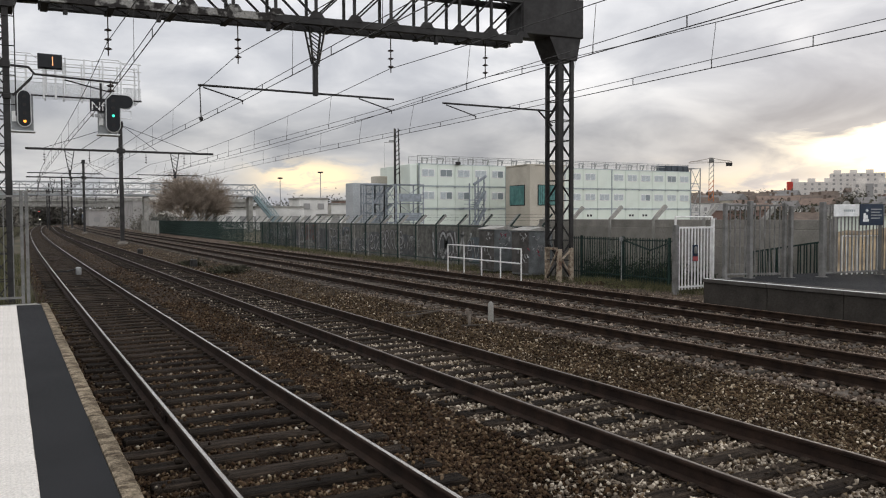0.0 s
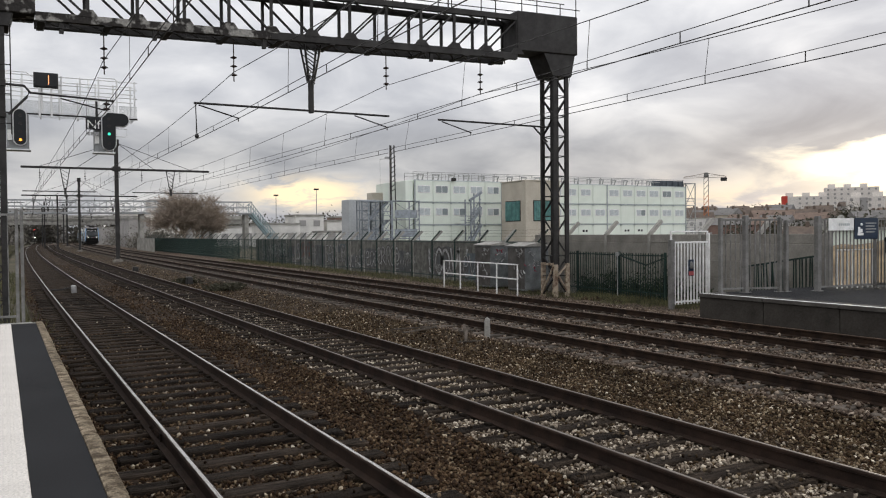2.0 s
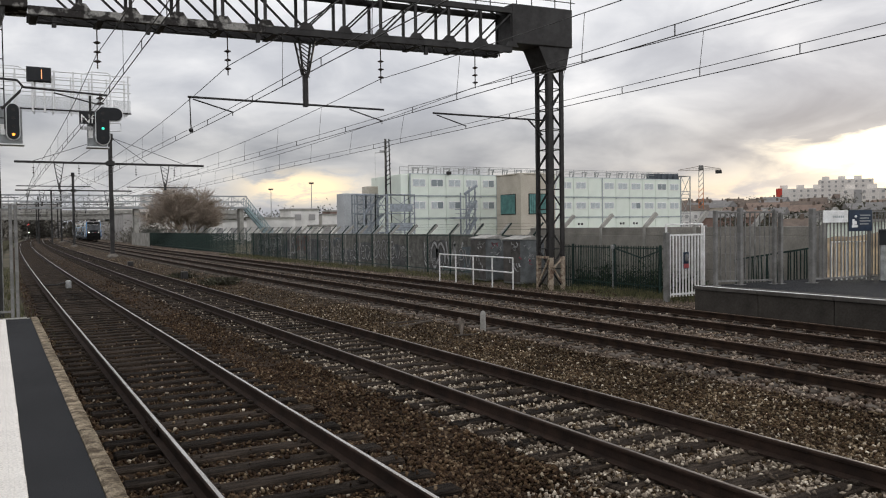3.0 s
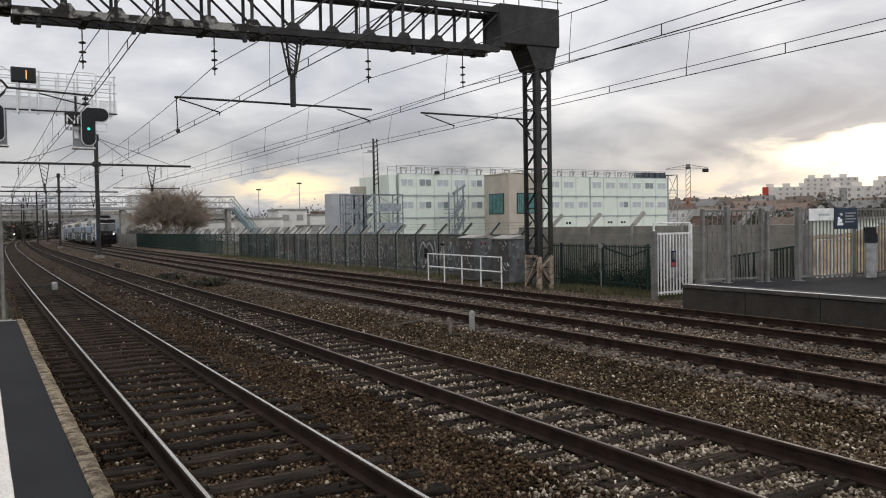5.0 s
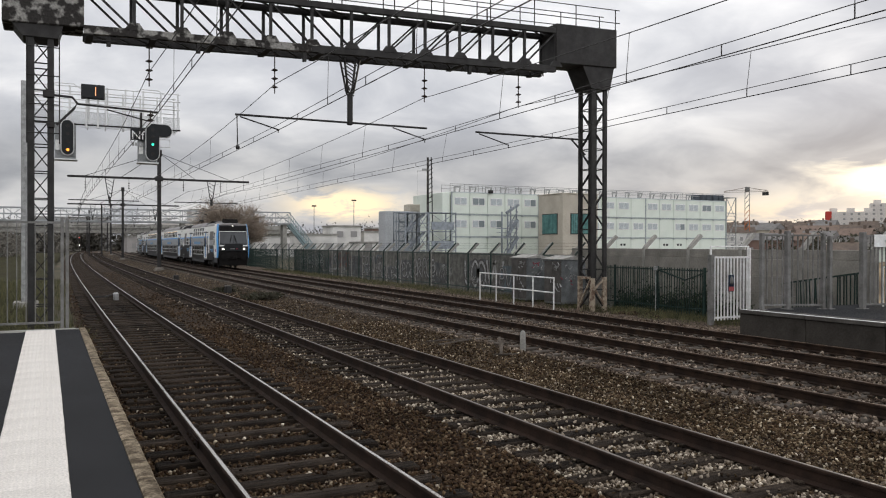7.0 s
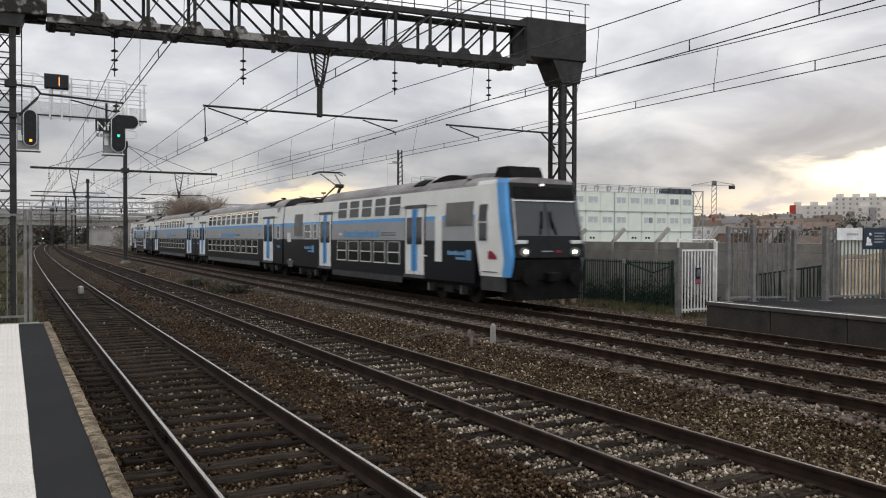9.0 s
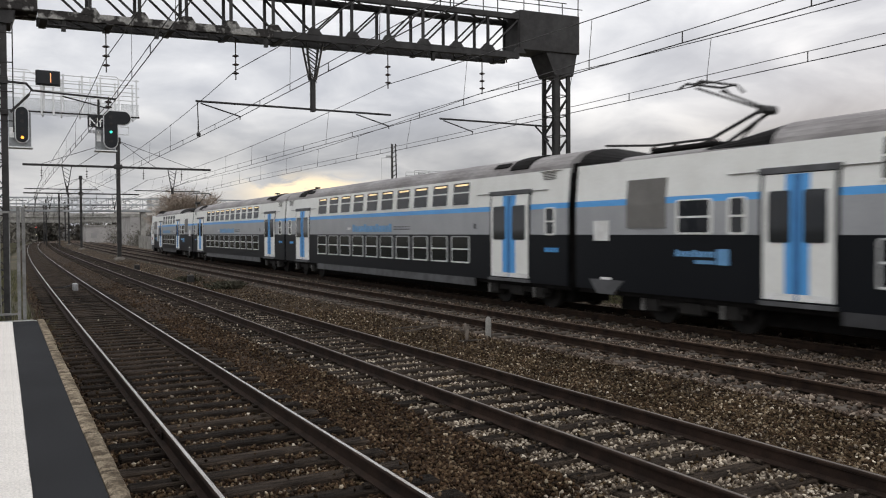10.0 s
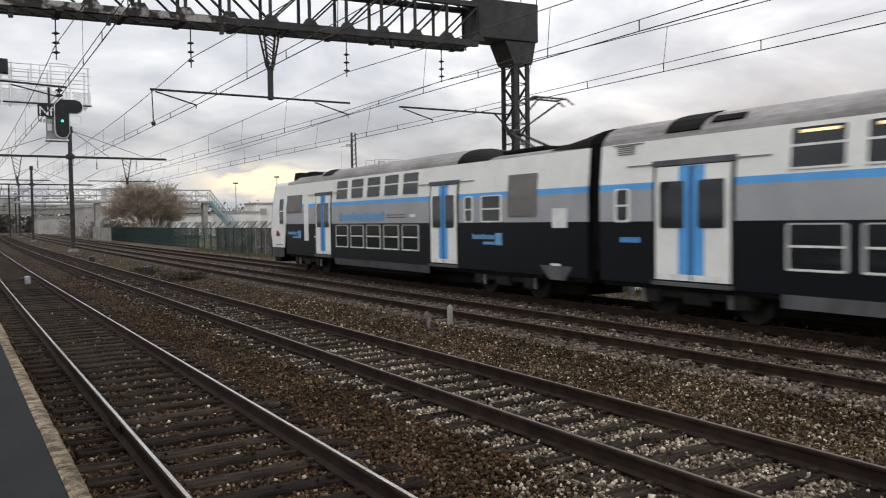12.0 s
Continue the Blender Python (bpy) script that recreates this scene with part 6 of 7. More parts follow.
# ---- the cabin building and what stands round it ----
def build_cabins():
    y, x0, n, w, h, z0 = 90.0, 45.8, 18, 2.605, 2.86, 0.36
    bd = thing("cabin_building", "three-storey building of stacked white cabins with sliding windows", "building")
    part("core", Geo().box(x0 + 0.1, x0 + n * w - 0.1, y + 0.1, y + 12, -0.7, z0 + 3 * h), M_MODULE, bd)
    shell = Geo().box(0.02, w - 0.02, -0.02, 0.12, 0.10, h - 0.12, 0.03).mesh("cabin", M_MODULE)
    edge = Geo().box(0.0, w, -0.05, 0.1, h - 0.13, h - 0.01).mesh("roof_band", M_MOD_BAND)
    sill = Geo().box(0.0, w, -0.03, 0.1, 0.0, 0.09).mesh("floor_band", M_MOD_BAND)
    joint = Geo().box(0.0, w, -0.10, -0.02, h - 0.035, h + 0.055).box(w - 0.12, w + 0.12, -0.14, -0.02, h - 0.2, h + 0.06).mesh("joint_strip", M_MOD_LINE)
    frame_ = Geo().box(0.36, 2.22, -0.05, -0.02, 1.16, 2.16, 0.02).mesh("window", M_WHITE)
    pane = Geo().box(0.46, 1.25, -0.062, -0.05, 1.25, 2.07).mesh("pane", M_PANE)
    pane2 = Geo().box(1.33, 2.12, -0.062, -0.05, 1.25, 2.07).mesh("pane", M_PANE)
    blind = Geo().box(0.46, 1.25, -0.062, -0.05, 1.25, 2.07).mesh("pane", M_BLIND)
    blind2 = Geo().box(1.33, 2.12, -0.062, -0.05, 1.25, 2.07).mesh("pane", M_BLIND)
    vent = Geo().box(0.7, 1.05, -0.04, -0.02, 1.75, 2.05, 0.02).mesh("vent", M_BLACK)
    rs = random.Random(8)
    for s in range(3):
        for i in range(n):
            if 5 <= i < 7:
                continue
            m = Matrix.Translation((x0 + i * w, y, z0 + s * h))
            c = new("cabin", shell)
            c.parent, c.matrix_basis = bd, m
            for nm, band in (("roof_band", edge), ("floor_band", sill)):
                e = new(nm, band)
                e.parent, e.matrix_basis = bd, m
            if s < 2:
                j = new("joint_strip", joint)
                j.parent, j.matrix_basis = bd, m
            if s == 0:
                if i > 7 and i not in (11, 12, 16, 17):
                    for d in (0.0, 0.55):
                        v = new("vent", vent)
                        v.parent, v.matrix_basis = bd, m @ Matrix.Translation((d, 0, 0))
                continue
            if (s, i) in ((2, 11), (1, 13), (2, 7), (1, 7)):
                continue
            f = new("window", frame_)
            f.parent, f.matrix_basis = bd, m
            lit = rs.random() < 0.7
            for p in ((blind if lit or rs.random() < 0.3 else pane), (blind2 if lit else pane2)):
                q = new("pane", p)
                q.parent = f
    for i in (0, 5, 12, 18):
        x = x0 + i * w
        part("corner_post", Geo().box(x - 0.09, x + 0.09, y - 0.1, y + 0.02, z0, z0 + 3 * h), M_MOD_LINE, bd)
    # ducts, guard rails and plant on the roof
    zt = z0 + 3 * h
    for k in range(2):
        yy = y + 0.4 + k * 2.5
        part("roof_rail", Geo().tube((x0, yy, zt + 1.0), (x0 + n * w, yy, zt + 1.0), 0.04, 5).tube((x0, yy, zt + 0.55), (x0 + n * w, yy, zt + 0.55), 0.03, 5), M_GALV, bd)
        for i in range(24):
            part("roof_post", Geo().tube((x0 + i * 2.03, yy, zt), (x0 + i * 2.03, yy, zt + 1.0), 0.04, 5), M_GALV, bd)
    for i in range(20):
        x = x0 + 1.0 + i * 2.3
        part("roof_duct", Geo().path([(x, y + 1.2, zt), (x, y + 1.2, zt + 0.75), (x + 1.1, y + 1.6, zt + 0.8), (x + 1.1, y + 2.0, zt)], 0.10), M_GALV, bd)
    for i in range(4):
        a = x0 + 16.1 * w + i * 1.22
        part("roof_plant", Geo().box(a, a + 1.12, y + 0.2, y + 2.2, zt + 0.02, zt + 0.86, 0.06).box(a + 0.12, a + 1.0, y + 0.15, y + 0.2, zt + 0.2, zt + 0.7), M_PLANT, bd, "dark blue-grey roof plant")
    for i in (2, 9):
        part("floodlight", Geo().box(x0 + i * w, x0 + i * w + 0.6, y - 0.5, y - 0.1, zt - 0.1, zt + 0.3, 0.05), M_STEEL, bd)
    # scaffold stair at the far end
    sc = thing("stair_tower", "galvanised scaffold stair tower at the building end", "stair tower")
    lattice_open(sc, x0 + n * w + 0.3, x0 + n * w + 2.3, y + 0.2, y + 2.6, -0.7, zt + 0.6, 3)


def lattice_open(parent, x0, x1, y0, y1, z0, z1, storeys, material=None):
    m = material or M_GALV
    for x in (x0, x1):
        for y in (y0, y1):
            part("upright", Geo().box(x - 0.06, x + 0.06, y - 0.06, y + 0.06, z0, z1), m, parent)
    for s in range(storeys + 1):
        z = z0 + (z1 - z0) * s / storeys
        part("deck", Geo().box(x0, x1, y0, y1, z - 0.08, z), m, parent)
        if s < storeys:
            zz = z0 + (z1 - z0) * (s + 1) / storeys
            part("brace", Geo().bar((x0, y0, z), (x1, y0, zz), 0.07).bar((x1, y0, z), (x0, y0, zz), 0.05), m, parent)
            part("guard", Geo().box(x0, x1, y0 - 0.03, y0 + 0.03, z + 0.95, z + 1.05).box(x0, x1, y0 - 0.02, y0 + 0.02, z + 0.5, z + 0.56), m, parent)


M_PLANT = mat("blue-grey plant casing", (0.075, 0.09, 0.105), 0.6, dark=(0.04, 0.045, 0.055), scale=2, fine=12)
M_MOD_BAND = mat("cabin edge band", (0.58, 0.63, 0.62), 0.5, dark=(0.42, 0.46, 0.46), scale=1.5, fine=10)
build_cabins()


def build_concrete_block():
    bd = thing("concrete_building", "beige concrete stairwell block with teal shuttered windows", "building")
    x0, y0, x1, y1, zt = 55.8, 80.0, 61.0, 85.4, 8.4
    part("wall", Geo().box(x0, x1, y0, y1, -0.7, zt, 0.05), M_BEIGE, bd)
    part("parapet", Geo().box(x0 - 0.1, x1 + 0.1, y0 - 0.1, y1 + 0.1, zt, zt + 0.12, 0.02), M_BEIGE, bd)
    part("corner_band", Geo().box(x0 - 0.12, x0 + 0.5, y0 - 0.12, y0 + 0.6, -0.7, zt, 0.03), M_BEIGE, bd)
    for a in (y0 + 1.1,):
        w = part("window", Geo().box(x0 - 0.06, x0 + 0.02, a, a + 3.3, 3.5, 6.05, 0.02), M_STEEL, bd)
        for i in range(11):
            part("slat", Geo().box(x0 - 0.12, x0 - 0.06, a + 0.1 + i * 0.29, a + 0.33 + i * 0.29, 3.6, 5.95), M_TEAL, w, "teal vertical slat")
    w = part("window", Geo().box(x0 + 1.1, x0 + 4.2, y0 - 0.06, y0 + 0.02, 3.5, 6.05, 0.02), M_STEEL, bd)
    for i in range(10):
        part("slat", Geo().box(x0 + 1.2 + i * 0.29, x0 + 1.43 + i * 0.29, y0 - 0.12, y0 - 0.06, 3.6, 5.95), M_TEAL, w, "teal vertical slat")
    # outside stair of galvanised steel
    st = thing("outside_stair", "galvanised outside stair with landing and canopy", "stair")
    xa, xb, y = 52.0, 55.4, 86.6
    for x in (xa, xa + 1.3):
        for yy in (y, y + 1.4):
            part("upright", Geo().box(x - 0.07, x + 0.07, yy - 0.07, yy + 0.07, -0.7, 6.4 if x == xa else 7.2), M_GALV_B, st)
    part("landing", Geo().box(xa - 1.6, xa + 1.5, y, y + 1.4, 3.1, 3.3), M_GALV_B, st)
    part("canopy", Geo().bar((xa - 0.2, y, 6.2), (xa + 1.6, y, 7.3), 0.3), M_GALV_B, st)
    for k, (p, q) in enumerate((((xa + 1.4, y - 0.1, 3.2), (xa - 1.0, y - 0.1, -0.5)), ((xa + 1.4, y - 0.1, 5.4), (xa - 0.1, y - 0.1, 3.3)))):
        part("stringer", Geo().bar(p, q, 0.34), M_GALV_B, st)
        part("handrail", Geo().tube((p[0], p[1], p[2] + 1), (q[0], q[1], q[2] + 1), 0.07, 6), M_GALV_B, st)
        for i in range(8):
            u = (i + 0.5) / 8
            part("step", Geo().box(p[0] + (q[0] - p[0]) * u - 0.15, p[0] + (q[0] - p[0]) * u + 0.15, y - 0.1, y + 1.0, p[2] + (q[2] - p[2]) * u - 0.03, p[2] + (q[2] - p[2]) * u + 0.03), M_GALV_B, st)
            part("baluster", Geo().tube((p[0] + (q[0] - p[0]) * u, y - 0.1, p[2] + (q[2] - p[2]) * u), (p[0] + (q[0] - p[0]) * u, y - 0.1, p[2] + (q[2] - p[2]) * u + 1), 0.025, 5), M_GALV_B, st)
    part("guard", Geo().box(xa - 1.6, xa + 1.5, y - 0.05, y, 4.2, 4.3).box(xa - 1.6, xa + 1.5, y - 0.05, y, 3.7, 3.76), M_GALV_B, st)


build_concrete_block()


def build_left_annex():
    bd = thing("grey_shed", "tall plain grey metal-clad shed", "building")
    part("wall", Geo().box(40.5, 47.0, 99.0, 101.5, -0.7, 6.7, 0.05), M_CLAD, bd)
    part("roof_unit", Geo().box(44.1, 46.5, 99.2, 101.2, 6.7, 7.7, 0.05), M_BEIGE, bd)
    part("wing", Geo().box(44.6, 45.7, 90.2, 97.0, -0.7, 8.8, 0.05), M_MODULE, bd)
    sc = thing("scaffold_stairs", "large galvanised scaffold stair against the building side", "scaffold")
    lattice_open(sc, 37.9, 39.4, 86.5, 89.2, -0.7, 6.0, 3, M_GALV_B)
    lattice_open(sc, 39.4, 40.9, 86.5, 89.2, -0.7, 6.0, 3, M_GALV_B)
    lattice_open(sc, 38.4, 40.2, 89.6, 91.2, -0.7, 6.2, 6, M_GALV_B)
    lattice_open(sc, 41.0, 44.6, 86.5, 89.2, -0.7, 6.1, 3, M_GALV_B)
    for z in (4.0, 1.7):
        part("panel", Geo().box(41.3, 44.3, 86.40, 86.45, z, z + 0.95), M_GALV_B, sc)
    for k in range(3):
        z = -0.6 + k * 2.2
        part("flight", Geo().bar((38.2, 87.0, z), (40.6, 87.0, z + 2.1), 0.3), M_GALV_B, sc)
    an = thing("antenna_mast", "thin lattice antenna mast with a side arm", "antenna mast")
    x, y = 43.2, 91.0
    for a, b in ((-0.45, -0.2), (0.45, -0.2), (0, 0.3)):
        part("leg", Geo().tube((x + a, y + b, -0.7), (x + a * 0.6 - 0.1, y + b * 0.6, 13.2), 0.075, 5), M_STEEL, an)
    g = Geo()
    for i in range(10):
        z = 7.3 + i * 0.58
        g.bar((x - 0.40, y - 0.2, z), (x + 0.34, y - 0.2, z + 0.5), 0.09)
    part("lacing", g, M_STEEL, an)
    part("arm", Geo().tube((x, y, 11.6), (x - 1.7, y, 11.4), 0.04, 5).tube((x - 1.7, y, 11.4), (x - 1.7, y, 8.0), 0.015, 4).box(x - 1.0, x - 0.2, y - 0.1, y + 0.1, 11.45, 11.75), M_GALV, an)


M_CLAD = mat("grey cladding", (0.42, 0.43, 0.44), 0.6, dark=(0.36, 0.37, 0.38), scale=0.6, fine=6)
build_left_annex()


# ---- the town behind ----
M_HOUSE = [mat("cream render", (0.55, 0.49, 0.40), 0.9, scale=0.3), mat("brick house", (0.20, 0.13, 0.105), 0.9, scale=0.5), mat("grey render", (0.38, 0.36, 0.34), 0.9, scale=0.3), mat("white render", (0.68, 0.66, 0.62), 0.9, scale=0.3)]
M_TILE = mat("brown roof tiles", (0.15, 0.115, 0.09), 0.9, dark=(0.09, 0.07, 0.058), scale=0.6, fine=5)
M_TILES = [M_TILE, mat("grey roof", (0.20, 0.19, 0.18), 0.9, scale=0.6, fine=5), mat("orange roof tiles", (0.20, 0.145, 0.115), 0.9, scale=0.6, fine=5)]
M_APT = mat("pale apartment facade", (0.62, 0.58, 0.53), 0.85, dark=(0.54, 0.50, 0.46), scale=0.1, fine=2)
M_DARKWIN = glass_mat("dark far window", (0.25, 0.24, 0.23), 0.3)
M_RED = mat("red end wall", (0.50, 0.06, 0.04), 0.8)
M_FOL = mat("winter foliage", (0.075, 0.07, 0.045), 0.95, dark=(0.04, 0.038, 0.026), scale=0.7, fine=6, island=0.4)
# paler than M_FOL: the haze of distance is put into the colour
M_FOL_HAZY = mat("far winter thicket", (0.17, 0.155, 0.13), 0.95, dark=(0.10, 0.092, 0.078), scale=0.5, fine=5, island=0.35)
M_TWIG = mat("bare brown twigs", (0.33, 0.27, 0.215), 0.9, dark=(0.21, 0.17, 0.135), scale=1.0, fine=6, island=0.3)


def polar(deg, dist):
    return dist * math.sin(radians(deg)), dist * math.cos(radians(deg))


def hill_z(x, y):
    az, d = math.degrees(math.atan2(x, y)), math.hypot(x, y)
    k = max(0.0, min(1.0, (d - 230) / 420))
    k = k * k * (3 - 2 * k)
    side = max(0.0, min(1.0, (az - 28) / 20))
    return -0.7 + k * (12.0 * side + 2.0) * (0.85 + 0.3 * noise.noise((x * 0.008, y * 0.008, 2)))


def build_hill():
    vs, fs = [], []
    na, nd = 46, 26
    for i in range(na):
        for j in range(nd):
            x, y = polar(8 + i * 2.0, 150 + j * 34)
            vs.append((x, y, hill_z(x, y) if j else -0.75))
    for i in range(na - 1):
        for j in range(nd - 1):
            fs.append((i * nd + j, i * nd + j + 1, (i + 1) * nd + j + 1, (i + 1) * nd + j))
    tagged(part("backdrop_hill", Geo().add(vs, fs), M_HILL, smooth=True), "low wooded hill behind the town", "hill", kind="structure")


M_HILL = mat("wooded slope", (0.085, 0.075, 0.05), 0.95, dark=(0.04, 0.04, 0.026), scale=0.03, fine=0.4, bump=0.5)
build_hill()


def build_house(az, d, w, dep, h, m, turn, label):
    x, y = polar(az, d)
    z = hill_z(x, y) if d > 230 else -0.75
    ho = thing("house", label, "house", "houses on the hill", at=pose(x, y, z - 0.6, 0, 0, turn))
    part("wall", Geo().box(-w / 2, w / 2, -dep / 2, dep / 2, 0, h + 0.6), m, ho)
    r = h + 0.6
    part("roof", Geo().prism([(-dep / 2 - 0.4, r - 0.1), (dep / 2 + 0.4, r - 0.1), (0, r + dep * 0.33)], -w / 2 - 0.3, w / 2 + 0.3, "x"), M_TILES[int(w * 10) % 3], ho, "brown pitched roof")
    n = max(2, int(w / 2.6))
    for s in range(max(1, int(h / 2.7))):
        for i in range(n):
            a = -w / 2 + w * (i + 0.5) / n
            part("window", Geo().box(a - 0.5, a + 0.5, -dep / 2 - 0.08, -dep / 2 + 0.02, 1.4 + s * 2.7, 2.7 + s * 2.7), M_DARKWIN, ho)
    part("chimney", Geo().box(w * 0.2, w * 0.2 + 0.8, -0.4, 0.4, r, r + dep * 0.33 + 1.0), M_TILE, ho)


def build_town():
    rs = random.Random(21)
    names = ("cream rendered house with brown tiled roof", "red brick house with brown tiled roof", "grey rendered house with brown tiled roof", "white rendered house with brown tiled roof")
    for i in range(90):
        az, d = rs.uniform(38, 60), rs.uniform(240, 620)
        if az < 46.5 and d < 420:
            d += 230
        k = rs.choice((0, 0, 1, 2, 2, 3))
        build_house(az, d, rs.uniform(7, 13), rs.uniform(6, 8.5), rs.uniform(3, 7), M_HOUSE[k], -az + rs.uniform(-35, 35), names[k])
    # nearer ones beside the cabins and behind the far platform
    build_house(47.3, 380, 13, 8, 6.0, M_HOUSE[1], -40, "large red brick house with brown roof")
    build_house(51.6, 290, 10, 8, 4.5, M_HOUSE[3], -70, "white gabled house beside the yard")
    build_house(53.0, 190, 6, 5, 2.0, M_YELLOW, -55, "low yellow building with pale roof")
    build_house(49.0, 350, 12, 8, 5.0, M_HOUSE[0], -40, "cream rendered house with brown tiled roof")


M_YELLOW = mat("yellow render", (0.55, 0.42, 0.18), 0.9, scale=0.5)
build_town()


def build_apartments(az, d, w, dep, top, base, floors, label, red=False, strips=()):
    x, y = polar(az, d)
    ap = thing("apartment_block", label, "apartment block", "far apartment blocks", at=pose(x, y, base, 0, 0, -az + 4))
    h = top - base
    part("wall", Geo().box(-w / 2, w / 2, -dep / 2, dep / 2, -14, h), M_APT, ap)
    if red:
        part("red_wall", Geo().box(-w / 2 - 0.15, -w / 2 + 2.8, -dep / 2 - 0.15, dep / 2 + 0.1, -14, h + 0.3), M_RED, ap, "red painted end wall")
    n = int(w / 3.6)
    pane = Geo().box(-0.6, 0.6, -0.15, 0.05, 0.8, 2.0).mesh("window", M_DARKWIN)
    fh = 2.8
    for s in range(floors):
        for i in range(n):
            a = -w / 2 + w * (i + 0.5) / n
            if (red and a < -w / 2 + 6) or any(abs(a - q) < 2.2 for q in strips):
                continue
            o = new("window", pane)
            o.parent, o.matrix_basis = ap, pose(a, -dep / 2, h - (s + 1) * fh)
    for q in strips:
        part("stairwell", Geo().box(q - 1.6, q + 1.6, -dep / 2 - 0.3, -dep / 2, -6, h - 0.5), M_DARKWIN, ap, "dark glazed stairwell strip")
    for i in range(int(w / 9)):
        a = -w / 2 + 4 + i * 9
        part("roof_house", Geo().box(a - 2, a + 2, -2, 2, h, h + 2.2), M_APT, ap)


build_apartments(53.6, 520, 30, 12, 21.6, 9, 5, "long cream apartment block with a red end wall", True)
build_apartments(56.0, 560, 30, 14, 28, 10, 7, "tall pale apartment block on the hill")
build_apartments(58.6, 420, 42, 12, 17.0, 6, 4, "pale apartment slab with dark stairwell strips", False, (-14, 9))
build_apartments(62.0, 480, 60, 12, 22.0, 8, 5, "pale apartment slab further along the hill")


def build_crane():
    x, y = polar(47.2, 310)
    cr = thing("tower_crane", "orange and grey tower crane with a short jib", "crane", at=pose(x, y, 0, 0, 0, -47))
    g, g2 = Geo(), Geo()
    for a in (-0.8, 0.8):
        for b in (-0.8, 0.8):
            g.bar((a, b, -0.7), (a, b, 15), 0.2)
            g2.bar((a, b, 15), (a, b, 22.5), 0.2)
    for i in range(12):
        (g if i < 8 else g2).bar((-0.8, -0.8, i * 1.9), (0.8, -0.8, i * 1.9 + 1.9), 0.2)
    part("tower", g, M_ORANGE, cr, "orange lattice tower")
    part("tower_top", g2, M_GALV_D, cr)
    part("jib", Geo().box(-8, 7, -0.3, 0.3, 21.5, 21.64).bar((-8, 0, 21.8), (0, 0, 23.2), 0.2).bar((7, 0, 21.8), (0, 0, 23.2), 0.2).box(-7.5, 6.5, -0.1, 0.1, 22.1, 22.2), M_ORANGE_P, cr)
    part("counterweight", Geo().box(5.0, 7.2, -0.6, 0.6, 20.2, 21.4, 0.1), M_STEEL, cr)
    part("apex", Geo().box(-0.8, 0.8, -0.5, 0.5, 21.7, 23.4, 0.2), M_GALV_D, cr)


M_ORANGE_P = mat("faded crane paint", (0.40, 0.34, 0.29), 0.7)
M_ORANGE = mat("orange crane paint", (0.55, 0.17, 0.05), 0.6)
build_crane()


def clumps(name, label, material, spots, seed, kind="stuff", size=0.5, per=60, cat="trees"):
    """Foliage as many small leaf-like triangles in uneven clumps."""
    rs = np.random.RandomState(seed)
    vs = []
    for x, y, z, r, h in spots:
        c = rs.normal(size=(per, 3)) * (r * 0.42, r * 0.42, h * 0.34) + (x, y, z + h * 0.5)
        c[:, 2] = np.maximum(c[:, 2], z)
        t = rs.normal(size=(per, 3, 3)) * size
        vs.append((c[:, None, :] + t).reshape(-1, 3))
    v = np.concatenate(vs)
    me = bpy.data.meshes.new(name)
    me.from_pydata(v.tolist(), [], [(3 * i, 3 * i + 1, 3 * i + 2) for i in range(len(v) // 3)])
    me.materials.append(material)
    return tagged(new(name, me), label, cat, kind=kind)


def build_trees():
    rs = random.Random(3)
    spots = []
    for i in range(150):
        az, d = rs.uniform(34, 62), rs.uniform(230, 640)
        x, y = polar(az, d)
        spots.append((x, y, hill_z(x, y) - 0.5, rs.uniform(3, 7), rs.uniform(3, 7)))
    clumps("hill_trees", "dark winter trees among the houses on the hill", M_FOL, spots, 1, size=0.32, per=330)
    spots = []
    for i in range(70):
        x, y = polar(rs.uniform(12, 27), rs.uniform(330, 420))
        spots.append((x, y, -0.7, rs.uniform(4, 7), rs.uniform(6, 9)))
    clumps("far_wood", "distant dark line of trees", M_FOL, spots, 2, size=0.4, per=420)
    spots = [(*polar(56.0, 330), hill_z(*polar(56.0, 330)), 5.5, 7.5), (*polar(54.8, 330), hill_z(*polar(54.8, 330)), 4, 4.5), (*polar(60.5, 300), hill_z(*polar(60.5, 300)), 9, 12)]
    yard = spots
    spots = [(rs.uniform(-38, -3) if k % 3 else rs.uniform(24, 34), rs.uniform(170, 290), -0.7, rs.uniform(2, 5), rs.uniform(2, 5)) for k in range(60)]
    clumps("line_bushes", "low dark bushes beside the distant tracks", M_FOL_HAZY, spots, 4, size=0.16, per=700)
    spots = [(rs.uniform(-60, 40), rs.uniform(314, 326), -0.7, rs.uniform(4, 7), rs.uniform(5, 9)) for k in range(46)]
    spots += [(rs.uniform(-45, 5) if k % 3 else rs.uniform(28, 46), rs.uniform(270, 294), -0.7, rs.uniform(3, 5), rs.uniform(2.5, 5.0)) for k in range(60)]
    clumps("bridge_thicket", "dull winter thicket round the far road bridge", M_FOL_HAZY, spots, 8, size=0.4, per=500)
    clumps("yard_trees", "dense dark trees before the apartment blocks", M_FOL, yard, 3, size=0.24, per=5200)


build_trees()


